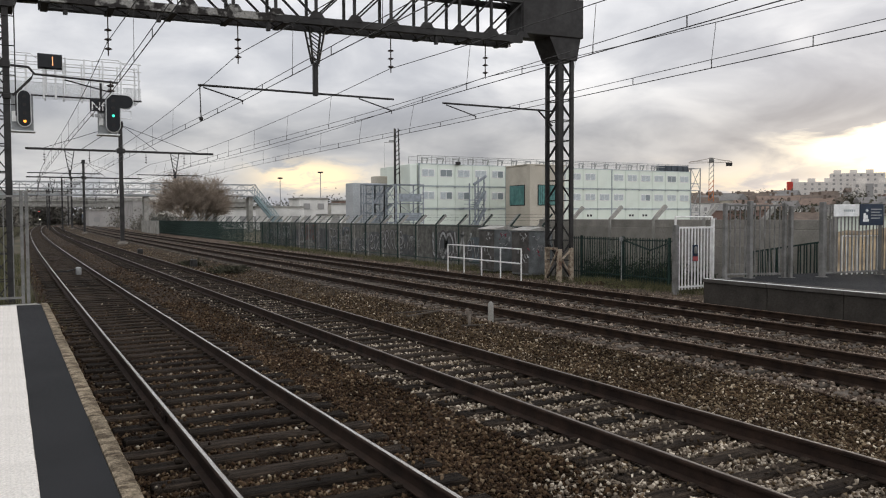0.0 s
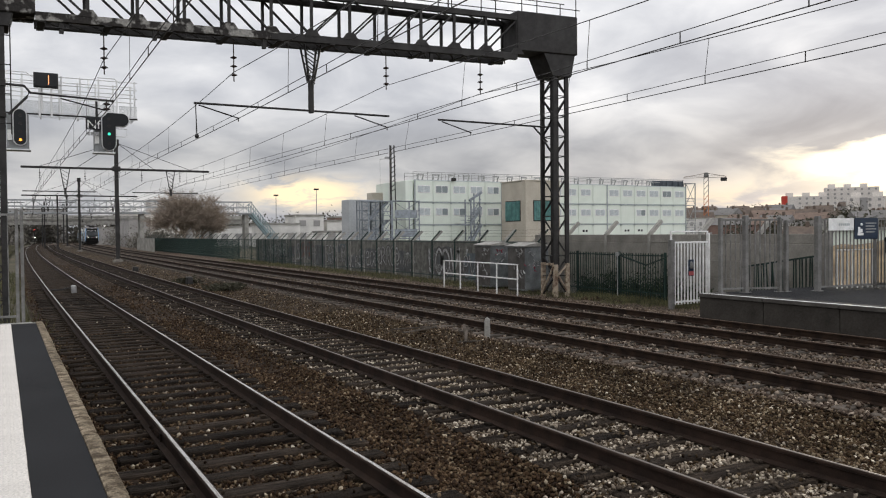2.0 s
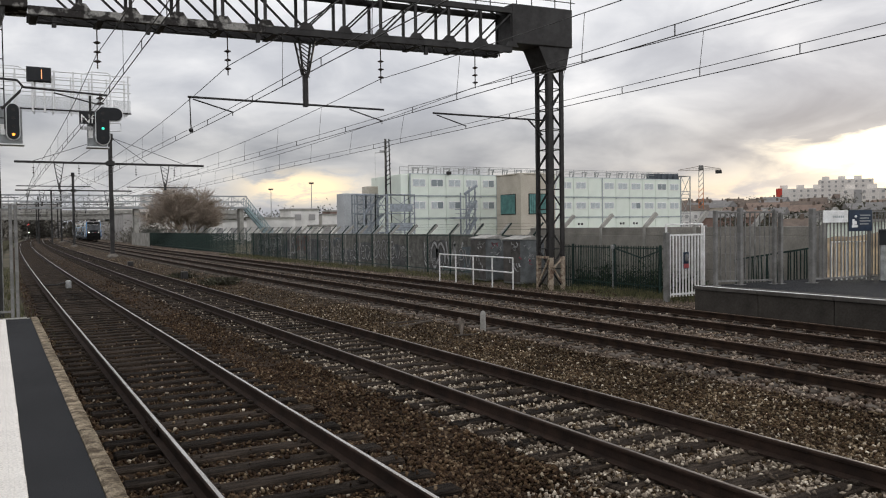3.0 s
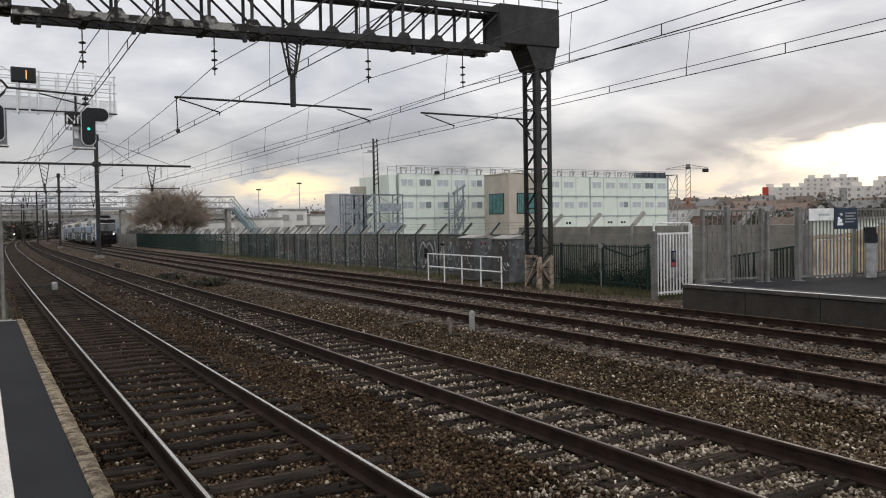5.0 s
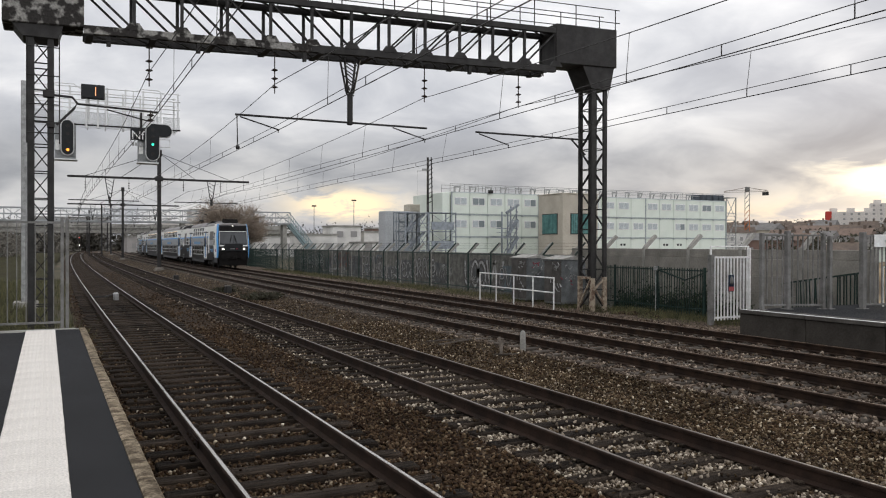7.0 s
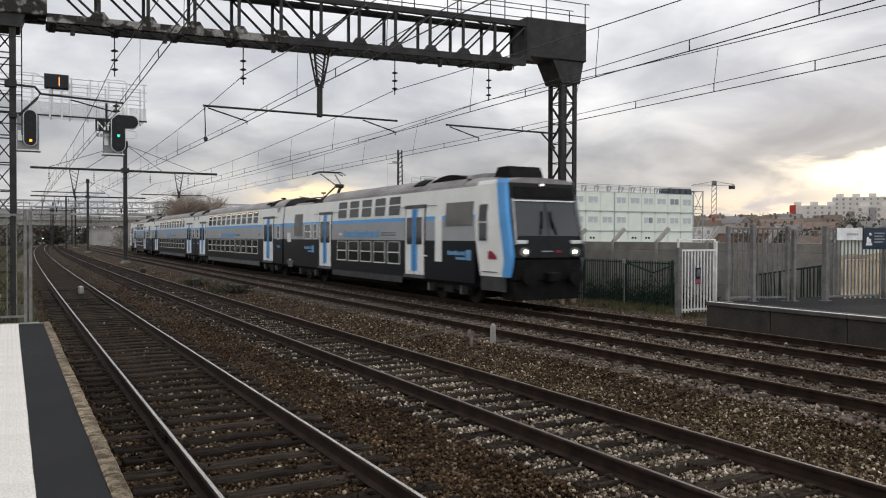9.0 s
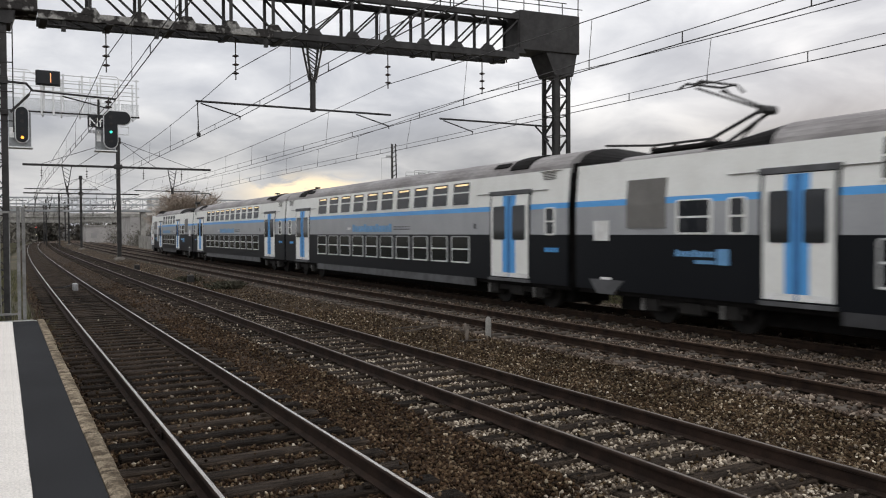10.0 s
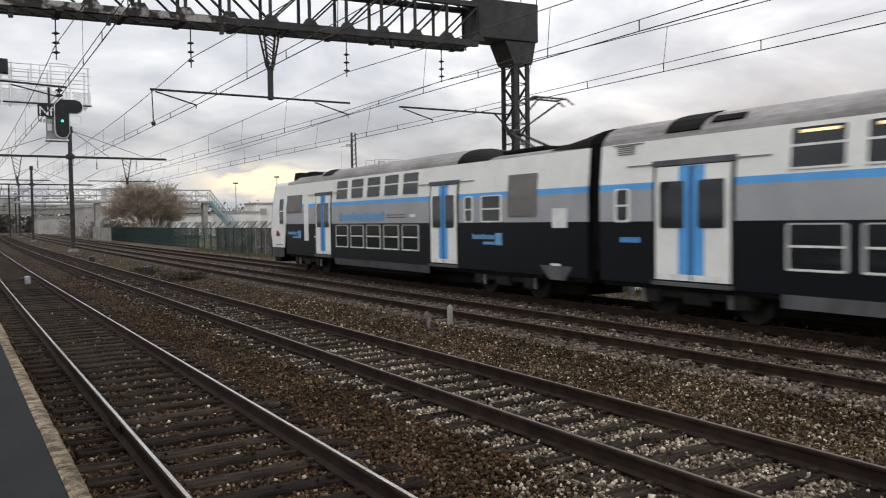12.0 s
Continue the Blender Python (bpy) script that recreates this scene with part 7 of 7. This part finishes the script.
def build_shrub():
    """A wide leafless shrub: limbs that fork into fine twigs."""
    tr = thing("bare_tree", "wide leafless brown tree behind the green fence", "tree")
    rs = random.Random(12)
    bx, by = 24.6, 121.0
    limbs, tips = Geo(), []

    def grow(p, d, length, r, depth):
        q = p + d * length
        if depth < 3:
            limbs.tube(p, q, r, 5, 1.0, r * 0.65, False)
        else:
            tips.append((p, q, r))
        if depth < 4:
            for k in range(4 if depth else 5):
                nd = (d + Vector((rs.uniform(-1, 1), rs.uniform(-1, 1), rs.uniform(-0.55, 0.7))) * 0.75).normalized()
                grow(p.lerp(q, rs.uniform(0.45, 1.0)), nd, length * rs.uniform(0.55, 0.85), r * 0.6, depth + 1)
    for k in range(9):
        a = rs.uniform(0, 6.28)
        s = rs.uniform(0, 1.7)
        grow(Vector((bx + s * math.cos(a), by + s * math.sin(a), -0.7)), Vector((0.34 * math.cos(a), 0.34 * math.sin(a), 1.0)).normalized(), rs.uniform(3.2, 3.9), 0.11, 0)
    part("trunk", limbs, M_TWIG, tr)
    tw = Geo()
    for p, q, r in tips:
        tw.tube(p, q, 0.022, 3, 1.0, 0.012, False)
        for k in range(7):
            a = p.lerp(q, rs.uniform(0.2, 1.0))
            b = a + ((q - p).normalized() + Vector((rs.uniform(-1, 1), rs.uniform(-1, 1), rs.uniform(-0.6, 0.8)))) * rs.uniform(0.35, 0.8)
            tw.tube(a, b, 0.016, 3, 1.0, 0.008, False)
    ob = part("crown", tw, M_TWIG, tr, kind="stuff")


build_shrub()


def build_footbridge():
    y = 160.0
    fb = thing("footbridge", "long pale steel truss footbridge crossing the line", "footbridge")
    x0, x1, z0, z1 = -40.0, 44.5, 6.45, 8.7
    part("deck", Geo().box(x0, x1, y, y + 2.6, z0 - 0.25, z0), M_GALV_P, fb)
    for yy in (y, y + 2.6):
        for z in (z0, z1, (z0 + z1) / 2):
            part("chord", Geo().box(x0, x1, yy - 0.08, yy + 0.08, z - 0.09, z + 0.09), M_GALV_P, fb)
    n = 28
    st = (x1 - x0) / n
    for i in range(n):
        a, b = x0 + i * st, x0 + (i + 1) * st
        part("truss_bay", Geo().bar((a, y, z0), (b, y, z1), 0.12).bar((b, y, z0), (a, y, z1), 0.12).box(b - 0.07, b + 0.07, y - 0.07, y + 0.07, z0, z1), M_GALV_P, fb)
    for i in range(n * 3):
        x = x0 + i * st / 3
        part("baluster", Geo().box(x - 0.03, x + 0.03, y - 0.03, y + 0.03, z0, (z0 + z1) / 2), M_GALV_P, fb)
        part("baluster", Geo().box(x - 0.03, x + 0.03, y + 2.57, y + 2.63, z0, z1), M_GALV_P, fb)
    for x in (-12.0, 23.5, 43.5):
        part("pier", Geo().box(x - 0.4, x + 0.4, y + 0.3, y + 2.3, -0.75, z0 - 0.2), M_CONC, fb)
    for s in (0.0, 2.4):
        part("stair_string", Geo().bar((x1, y + s, z0), (x1 + 5.6, y + s, -0.4), 0.5, 0.5), M_GALV_T, fb)
        part("stair_rail", Geo().bar((x1, y + s, z0 + 2.0), (x1 + 5.6, y + s, 1.3), 0.12), M_GALV_T, fb)
        for i in range(16):
            u = i / 16
            part("stair_post", Geo().bar((x1 + 5.6 * u, y + s, z0 - (z0 + 0.4) * u), (x1 + 5.6 * u, y + s, z0 + 2 - (z0 + 0.7) * u), 0.1), M_GALV_T, fb)


M_GALV_P = mat("pale bridge steel", (0.36, 0.37, 0.37), 0.6, 0.2, dark=(0.26, 0.27, 0.27), scale=1.0)
M_GALV_T = mat("blue-green stair steel", (0.24, 0.31, 0.32), 0.6, 0.2, dark=(0.17, 0.22, 0.23), scale=1.0)
build_footbridge()


M_REDL = mat("red lamp", (0.9, 0.1, 0.1), 0.4, emit=((1.0, 0.06, 0.04), 0.9))


def build_far_left():
    ob_ = thing("road_bridge", "dark road bridge crossing the line far off", "bridge")
    part("deck", Geo().box(-60, 80, 300, 312, 6.0, 7.8), M_CONC, ob_)
    part("parapet", Geo().box(-60, 80, 299.5, 300, 7.8, 9.2), M_CONC, ob_)
    for x in (-20, 5, 36, 60):
        part("pier", Geo().box(x - 1.2, x + 1.2, 301, 311, -0.75, 6.0), M_CONC_D, ob_)
    rows = [(27, 46, 205, 225, 6.2, M_HOUSE[2]), (32, 40, 204, 212, 10.5, M_APT), (20.5, 29, 245, 255, 4.2, M_HOUSE[2]), (47, 75, 200, 215, 4.0, M_HOUSE[3]), (50, 58, 170, 180, 4.2, M_HOUSE[3]), (61, 68, 182, 190, 6.4, M_HOUSE[3]), (70, 83, 185, 196, 5.2, M_HOUSE[3]), (56, 90, 150, 156, 2.4, M_HOUSE[3]), (78, 84, 200, 206, 6.4, M_HOUSE[1]), (-8, 22, 330, 345, 12, M_HOUSE[2]), (40, 64, 330, 345, 11, M_APT)]
    for x0, x1, y0, y1, z, m in rows:
        b = thing("flat_building", "low pale flat-roofed building beyond the fence", "building", "flat buildings")
        part("wall", Geo().box(x0, x1, y0, y1, -0.75, z), m, b)
        part("parapet", Geo().box(x0 - 0.2, x1 + 0.2, y0 - 0.2, y1 + 0.2, z, z + 0.4), M_CONC, b)
        n = max(2, int((x1 - x0) / 3.2))
        for s in range(max(1, int(z / 3.2))):
            for i in range(n):
                a = x0 + (x1 - x0) * (i + 0.5) / n
                part("window", Geo().box(a - 0.8, a + 0.8, y0 - 0.12, y0 + 0.02, 1.0 + s * 3.0, 2.4 + s * 3.0), M_DARKWIN, b)
    for az, d, h in ((17.2, 210, 12), (20.0, 200, 13), (22.6, 190, 8)):
        x, y = polar(az, d)
        lp = thing("light_pole", "tall thin floodlight pole", "street lamp", "light poles")
        part("pole", Geo().tube((x, y, -0.75), (x, y, h), 0.14, 6, 1.0, 0.08), M_GALV, lp)
        part("lamp_head", Geo().box(x - 0.6, x + 0.6, y - 0.2, y + 0.2, h, h + 0.35, 0.05), M_STEEL, lp)
    # slim posts and signals between the tracks in the distance
    for x, y, h in ((6.6, 160, 9.5), (4.6, 175, 9), (17.4, 165, 8.5), (4.2, 210, 9), (-1.5, 150, 9)):
        po = thing("line_post", "slim dark post beside the distant tracks", "post", "line posts")
        part("shaft", Geo().box(x + cx(y) - 0.13, x + cx(y) + 0.13, y - 0.13, y + 0.13, -0.5, h), M_STEEL, po)
        part("arm", Geo().tube((x + cx(y), y, h - 1.2), (x + cx(y) + 3.0, y, h - 1.2), 0.06, 5), M_STEEL, po)
    x, y = 4.2 + cx(280), 280
    x -= 3.4
    sg = thing("distant_signal", "distant signal post with red and white lamps", "railway signal")
    part("post", Geo().box(x - 0.1, x + 0.1, y, y + 0.2, -0.5, 4.4), M_STEEL, sg)
    part("red_lamp", Geo().lathe((x, y - 0.1, 4.2), [(0.02, -0.2), (0.2, 0), (0.02, 0.2)], 8), M_REDL, sg, "lit red lamp")
    part("white_lamp", Geo().lathe((x, y - 0.1, 1.7), [(0.02, -0.2), (0.2, 0), (0.02, 0.2)], 8), M_LAMP, sg, "lit white lamp")
    # barrier and low green fence at the curve
    gs = thing("grey_hoarding", "grey boarded hoarding at the fence's end", "hoarding")
    for i in range(9):
        yy = 128 + i * 2.4
        part("board", Geo().box(19.0 + cx(yy), 19.06 + cx(yy), yy, yy + 2.3, -0.5, 1.7), M_CONC, gs)


build_far_left()


def build_right_yard():
    # spoil heaps and a pale shed roof behind the platform fence
    he = thing("spoil_heap", "brown heap of earth and rubble behind the fence", "soil heap")
    vs, fs = [], []
    n = 22
    for i in range(n):
        for j in range(n):
            a, b = i / (n - 1) * 2 - 1, j / (n - 1) * 2 - 1
            k = max(0, 1 - a * a) * max(0, 1 - b * b)
            vs.append((41 + a * 12, 24 + b * 9, -0.75 + k * (2.3 + 1.2 * noise.noise((a * 3, b * 3, 1)))))
    for i in range(n - 1):
        for j in range(n - 1):
            fs.append((i * n + j, i * n + j + 1, (i + 1) * n + j + 1, (i + 1) * n + j))
    part("heap", Geo().add(vs, fs), M_SPOIL, he, smooth=True)
    for x0, x1, y0, y1, z, m, l in ((66, 90, 41, 47, 2.1, M_MODULE, "long white site shed with flat roof"),):
        b = thing("site_shed", l, "shed")
        part("wall", Geo().box(x0, x1, y0, y1, -0.75, z), m, b)
        part("roof", Geo().box(x0 - 0.3, x1 + 0.3, y0 - 0.3, y1 + 0.3, z, z + 0.25), M_CONC, b)
        for i in range(5):
            a = x0 + (x1 - x0) * (i + 0.5) / 5
            part("window", Geo().box(a - 0.7, a + 0.7, y0 - 0.1, y0, 0.6, 1.8), M_DARKWIN, b)
    # railing that closes the far side of the platform, and the wall behind the camera's side
    wa = thing("boundary_wall", "plain concrete wall behind the far platform", "concrete wall", kind="structure")
    part("wall", Geo().box(30.0, 30.2, -14, 10.0, -0.7, 1.9), M_CONC, wa)


M_SPOIL = mat("sandy spoil", (0.30, 0.225, 0.13), 0.95, dark=(0.11, 0.08, 0.05), scale=0.5, fine=5, bump=0.6)
build_right_yard()
# ---- signal bridge over the near tracks ----
M_S_WHITE = mat("signal bridge white", (0.78, 0.78, 0.77), 0.5, 0.0, dark=(0.62, 0.62, 0.61), scale=2)
M_S_MESH = mat("perforated grey kick panel", (0.56, 0.57, 0.57), 0.6, 0.1, dark=(0.45, 0.46, 0.46), scale=3, fine=60)
M_AMBER = mat("amber signal lamp", (0.9, 0.5, 0.1), 0.4, emit=((1.0, 0.30, 0.03), 1.8))
M_GREENL = mat("green signal lamp", (0.1, 0.9, 0.6), 0.4, emit=((0.05, 0.95, 0.62), 0.9))
M_ORANGEL = mat("orange display bar", (0.9, 0.4, 0.2), 0.4, emit=((1.0, 0.36, 0.12), 1.4))


def outline_head(pts_x, z_lo, z_hi, r, n=10):
    """A pill: round at both ends."""
    x0, x1 = pts_x
    out = []
    for k in range(n + 1):
        t = math.pi * k / n
        out.append(((x0 + x1) / 2 + (x1 - x0) / 2 * math.cos(t), z_hi - (x1 - x0) / 2 + (x1 - x0) / 2 * math.sin(t)))
    for k in range(n + 1):
        t = math.pi + math.pi * k / n
        out.append(((x0 + x1) / 2 + (x1 - x0) / 2 * math.cos(t), z_lo + (x1 - x0) / 2 + (x1 - x0) / 2 * math.sin(t)))
    return out


def build_signal_bridge():
    y = 36.0
    sb = thing("signal_bridge", "white steel cantilever walkway with railings over the tracks", "signal bridge")
    part("post", Geo().box(-0.92, -0.60, y - 0.16, y + 0.16, -0.4, 8.7, 0.02), M_GALV, sb, "grey galvanised post")
    part("footing", Geo().box(-1.2, -0.3, y - 0.5, y + 0.5, -0.5, -0.1, 0.03), M_CONC, sb)
    x0, x1 = -0.75, 5.15
    fl = Geo()
    for i in range(140):
        x = x0 + 0.05 + i * (x1 - x0 - 0.1) / 139
        fl.box(x - 0.004, x + 0.004, y - 0.1, y + 1.1, 7.10, 7.12)
    part("floor_grating", fl, M_S_MESH, sb, "open steel floor grating", kind="stuff")
    part("edge_beam", Geo().box(x0, x1, y - 0.16, y - 0.10, 7.05, 7.11), M_STEEL, sb, "dark lower edge")
    for i in range(8):
        a, b = x0 + i * (x1 - x0) / 8 + 0.02, x0 + (i + 1) * (x1 - x0) / 8 - 0.02
        kp = Geo().box(a, b, y - 0.13, y - 0.115, 7.58, 7.61).box(a, b, y - 0.13, y - 0.115, 7.13, 7.16)
        for j in range(14):
            z = 7.175 + j * 0.029
            kp.box(a, b, y - 0.126, y - 0.118, z, z + 0.014)
        part("kick_panel", kp, M_S_MESH, sb, "grey perforated kick panel", kind="stuff")
    for yy in (y - 0.12, y + 1.1):
        for z in (7.95, 8.3, 8.62):
            part("rail", Geo().tube((x0, yy, z), (x1, yy, z), 0.022, 6), M_S_WHITE, sb)
        for i in range(8):
            x = 0.15 + i * 0.70
            part("stanchion", Geo().box(x - 0.028, x + 0.028, yy - 0.03, yy + 0.03, 7.05, 8.66), M_S_WHITE, sb)
    for xh in (0.0, 3.3):
        part("hoop", Geo().path([(xh, y + 0.3, 7.2), (xh, y + 0.3, 8.65), (xh + 0.35, y + 0.3, 8.8), (xh + 1.0, y + 0.3, 8.8), (xh + 1.3, y + 0.3, 8.6)], 0.022), M_S_WHITE, sb)
    # lit route display
    rd = thing("route_display", "black route display box with one lit orange bar", "signal display")
    part("box", Geo().box(1.28, 2.11, y - 0.42, y - 0.18, 8.15, 8.70, 0.02), M_BLACK, rd)
    part("rim", Geo().box(1.25, 2.14, y - 0.30, y - 0.20, 8.12, 8.73, 0.02), M_STEEL, rd)
    part("lit_bar", Geo().box(1.77, 1.80, y - 0.43, y - 0.422, 8.24, 8.60), M_ORANGEL, rd, "orange lit bar")
    for x in (1.45, 1.88):
        part("leg", Geo().box(x - 0.035, x + 0.035, y - 0.34, y - 0.26, 6.95, 8.12), M_S_WHITE, rd)

    def backboard(ob, x0, x1, z0, z1, yy):
        part("cage", Geo().box(x0, x1, yy + 0.16, yy + 0.5, z0, z1, 0.02), M_S_CAGE, ob, "pale grey cage behind the head")
        part("cage_floor", Geo().box(x0 - 0.05, x1 + 0.05, yy - 0.05, yy + 0.6, z0 - 0.05, z0), M_S_WHITE, ob)
        part("plate", Geo().box(x0 + 0.02, x0 + 0.18, yy + 0.1, yy + 0.15, z0 + 0.35, z0 + 0.75), M_WHITE, ob, "white plate with bars")
    yy = y - 0.6
    s1 = thing("railway_signal", "black pill-shaped signal head showing amber", "railway signal", "signal heads")
    backboard(s1, 0.28, 1.06, 5.62, 7.0, yy)
    part("rim", Geo().prism(outline_head((0.49, 0.99), 5.75, 7.2, 0.25), yy - 0.02, yy + 0.05), M_S_WHITE, s1, "white rim")
    part("head", Geo().prism(outline_head((0.525, 0.955), 5.785, 7.165, 0.22), yy - 0.07, yy - 0.021), M_BLACK, s1)
    part("lens", Geo().prism([(0.75 + 0.055 * math.cos(2 * math.pi * i / 14), 5.97 + 0.055 * math.sin(2 * math.pi * i / 14)) for i in range(14)], yy - 0.10, yy - 0.07), M_AMBER, s1, "lit amber lens")
    for z in (6.3, 6.62, 6.94):
        part("lens", Geo().prism([(0.75 + 0.07 * math.cos(2 * math.pi * i / 12), z + 0.07 * math.sin(2 * math.pi * i / 12)) for i in range(12)], yy - 0.085, yy - 0.07), M_STEEL, s1)
    part("hanger", Geo().box(0.62, 0.68, yy + 0.2, yy + 0.3, 6.9, 7.3), M_STEEL, s1)
    s2 = thing("railway_signal", "black angled signal head with side arm showing green", "railway signal", "signal heads")
    backboard(s2, 3.42, 4.15, 5.62, 6.9, yy)
    out = outline_head((3.72, 4.22), 5.72, 7.22, 0.25)

    def bent(k):
        a, b, c = 3.72 - k, 4.22 + k, 4.72 + k
        pts = []
        for i in range(9):
            t = math.pi + math.pi * i / 8
            pts.append(((a + b) / 2 + (b - a) / 2 * math.cos(t), 5.96 + (0.25 + k) * math.sin(t)))
        pts += [(b, 6.70 - k), (c - 0.2, 6.70 - k)]
        for i in range(9):
            t = -math.pi / 2 + math.pi * i / 8
            pts.append((c - 0.25 + (0.26) * math.cos(t), 6.96 + (0.26 + k) * math.sin(t)))
        pts += [(a + 0.2, 7.22 + k), (a, 7.02)]
        return pts
    part("rim", Geo().prism(bent(0.035), yy - 0.02, yy + 0.05), M_S_WHITE, s2, "white rim")
    part("head", Geo().prism(bent(0.0), yy - 0.07, yy - 0.021), M_BLACK, s2)
    part("lens", Geo().prism([(3.97 + 0.055 * math.cos(2 * math.pi * i / 14), 6.36 + 0.055 * math.sin(2 * math.pi * i / 14)) for i in range(14)], yy - 0.10, yy - 0.07), M_GREENL, s2, "lit green lens")
    for z in (5.98, 6.68, 6.98):
        part("lens", Geo().prism([(3.97 + 0.07 * math.cos(2 * math.pi * i / 12), z + 0.07 * math.sin(2 * math.pi * i / 12)) for i in range(12)], yy - 0.085, yy - 0.07), M_STEEL, s2)
    part("side_frame", Geo().path([(4.26, yy, 6.6), (4.66, yy, 6.6), (4.66, yy, 6.28), (4.26, yy, 6.28)], 0.02), M_S_WHITE, s2)
    part("hanger", Geo().box(3.5, 3.58, yy + 0.2, yy + 0.3, 6.4, 7.7).box(4.0, 4.06, yy + 0.2, yy + 0.3, 6.9, 7.3), M_STEEL, s2)
    # identification plate
    pl = part("plate", Geo().box(3.10, 3.70, yy + 0.02, yy + 0.05, 6.52, 7.02, 0.01), M_BLACK, s2, "dark plate lettered Nf")
    cu = bpy.data.curves.new("letters", "FONT")
    cu.body, cu.size, cu.extrude = "Nf", 0.50, 0.004
    ob = new("letters", cu)
    ob.matrix_world = pose(3.13, yy + 0.012, 6.56, 90, 0, 0)
    me = bpy.data.meshes.new_from_object(ob.evaluated_get(bpy.context.evaluated_depsgraph_get()))
    me.transform(ob.matrix_world)
    bpy.data.objects.remove(ob)
    me.materials.clear()
    me.materials.append(M_WHITE)
    t = new("letters", me)
    t.parent = pl
    for i in range(4):
        part("number_bar", Geo().box(3.16 + i * 0.12, 3.25 + i * 0.12, yy + 0.03, yy + 0.05, 6.28, 6.42), M_GALV, s2)
    # bracket on the portal's near leg, carrying the first track's wires
    br = thing("cantilever_bracket", "dark tube bracket with steady arm on the portal leg", "catenary bracket")
    yb = 25.0
    part("top_tube", Geo().path([(0.15, yb, 6.38), (0.65, yb, 6.36), (0.78, yb, 6.2), (0.7, yb, 6.05), (0.25, yb, 5.55)], 0.035), M_STEEL, br)
    part("reach_tube", Geo().tube((0.78, yb, 6.18), (2.95, yb, 6.10), 0.03, 8), M_STEEL, br)
    part("steady_arm", Geo().path([(1.55, yb, 6.08), (2.72, yb, 5.82)], 0.02), M_STEEL, br)
    part("clamp", Geo().box(-0.1, 0.2, yb - 0.1, yb + 0.1, 6.3, 6.5, 0.02).box(0.0, 0.2, yb - 0.1, yb + 0.1, 5.45, 5.6, 0.02), M_STEEL, br)
    insulator(br, (2.75, yb, 6.15), 2, 0.35)
    # ladder on the portal's near leg
    la = thing("portal_ladder", "thin steel ladder loops on the portal leg", "ladder")
    for s in (-0.5, 0.32):
        part("stile", Geo().tube((s, 24.95, 5.0), (s, 24.95, 8.0), 0.018, 6), M_STEEL, la)
    for i in range(4):
        part("rung", Geo().tube((-0.5, 24.95, 5.3 + i * 0.8), (0.32, 24.95, 5.3 + i * 0.8), 0.016, 6), M_STEEL, la)


M_S_CAGE = mat("signal cage", (0.30, 0.31, 0.31), 0.6, 0.3, dark=(0.20, 0.205, 0.205), scale=5, fine=60)
build_signal_bridge()
# ---- loose stuff last: grass and stones ----
def build_grass():
    rs = np.random.RandomState(9)
    vs = []

    def tuft(x, y, z, n, h, spread):
        for k in range(n):
            a, b = x + rs.normal() * spread, y + rs.normal() * spread
            t, hh, w = rs.uniform(0, 6.28), h * rs.uniform(0.5, 1.2), 0.012
            lx, ly = rs.normal() * hh * 0.35, rs.normal() * hh * 0.35
            vs.extend([(a - w * math.cos(t), b - w * math.sin(t), z), (a + w * math.cos(t), b + w * math.sin(t), z), (a + lx, b + ly, z + hh)])
    for i in range(560):
        y = rs.uniform(18.5, 80)
        tuft(rs.uniform(18.7, 20.5) + cx(y), y, -0.40, 22, 0.24, 0.26)
    for i in range(260):
        y = rs.uniform(19.5, 25)
        tuft(rs.uniform(19.6, 21.2), y, -0.42, 16, 0.26, 0.2)
    for i in range(950):
        y = 18 + 42 * rs.rand() ** 1.5
        tuft(rs.uniform(-4.5, 0.5) + cx(y), y, -0.33, 18, 0.32, 0.3)
    me = bpy.data.meshes.new("verge_grass")
    me.from_pydata(vs, [], [(3 * i, 3 * i + 1, 3 * i + 2) for i in range(len(vs) // 3)])
    me.materials.append(M_GRASS)
    tagged(new("verge_grass", me), "rough green and yellow grass along the fences", "grass", kind="stuff")
    # dark weeds in the ballast between the middle tracks
    spots = [(8.9, 36.5, -0.36, 1.0, 0.28), (8.5, 43.0, -0.36, 0.7, 0.22)]
    ivy = [(21.28 + rs.uniform(-0.1, 0.05), y, -0.45, 0.4, rs.uniform(0.4, 1.1)) for y in np.arange(19.6, 26.6, 0.3)]
    clumps("wall_ivy", "dark green ivy and brambles against the concrete wall", M_IVY, ivy, 11, size=0.04, per=260, cat="ivy")
    clumps("ballast_weeds", "low dark weeds growing in the ballast", M_WEED, spots, 6, size=0.06, per=900, cat="weeds")


M_IVY = mat("dark ivy", (0.042, 0.058, 0.026), 0.8, dark=(0.018, 0.026, 0.014), scale=2, island=0.5)
M_WEED = mat("dark weeds", (0.05, 0.05, 0.028), 0.95, dark=(0.03, 0.026, 0.018), scale=2, island=0.4)
build_grass()
build_stones()


def motions():
    for car, ahead in TRAIN:
        rows = []
        for i in range(13):
            y = 301.6 - 26.0 * i + ahead + (1.0 if i < 8 else (1.5, 0.3, 0.08, -0.02, 0.05)[i - 8])
            turn = -math.degrees(math.atan(2 * CURVE * y + 3 * BEND * y * y)) if y > 0 else 0.0
            rows.append((float(i), pose(TRACKS[3] + cx(y), y, 0, 0, 0, turn)))
        walk(car, rows)


motions()
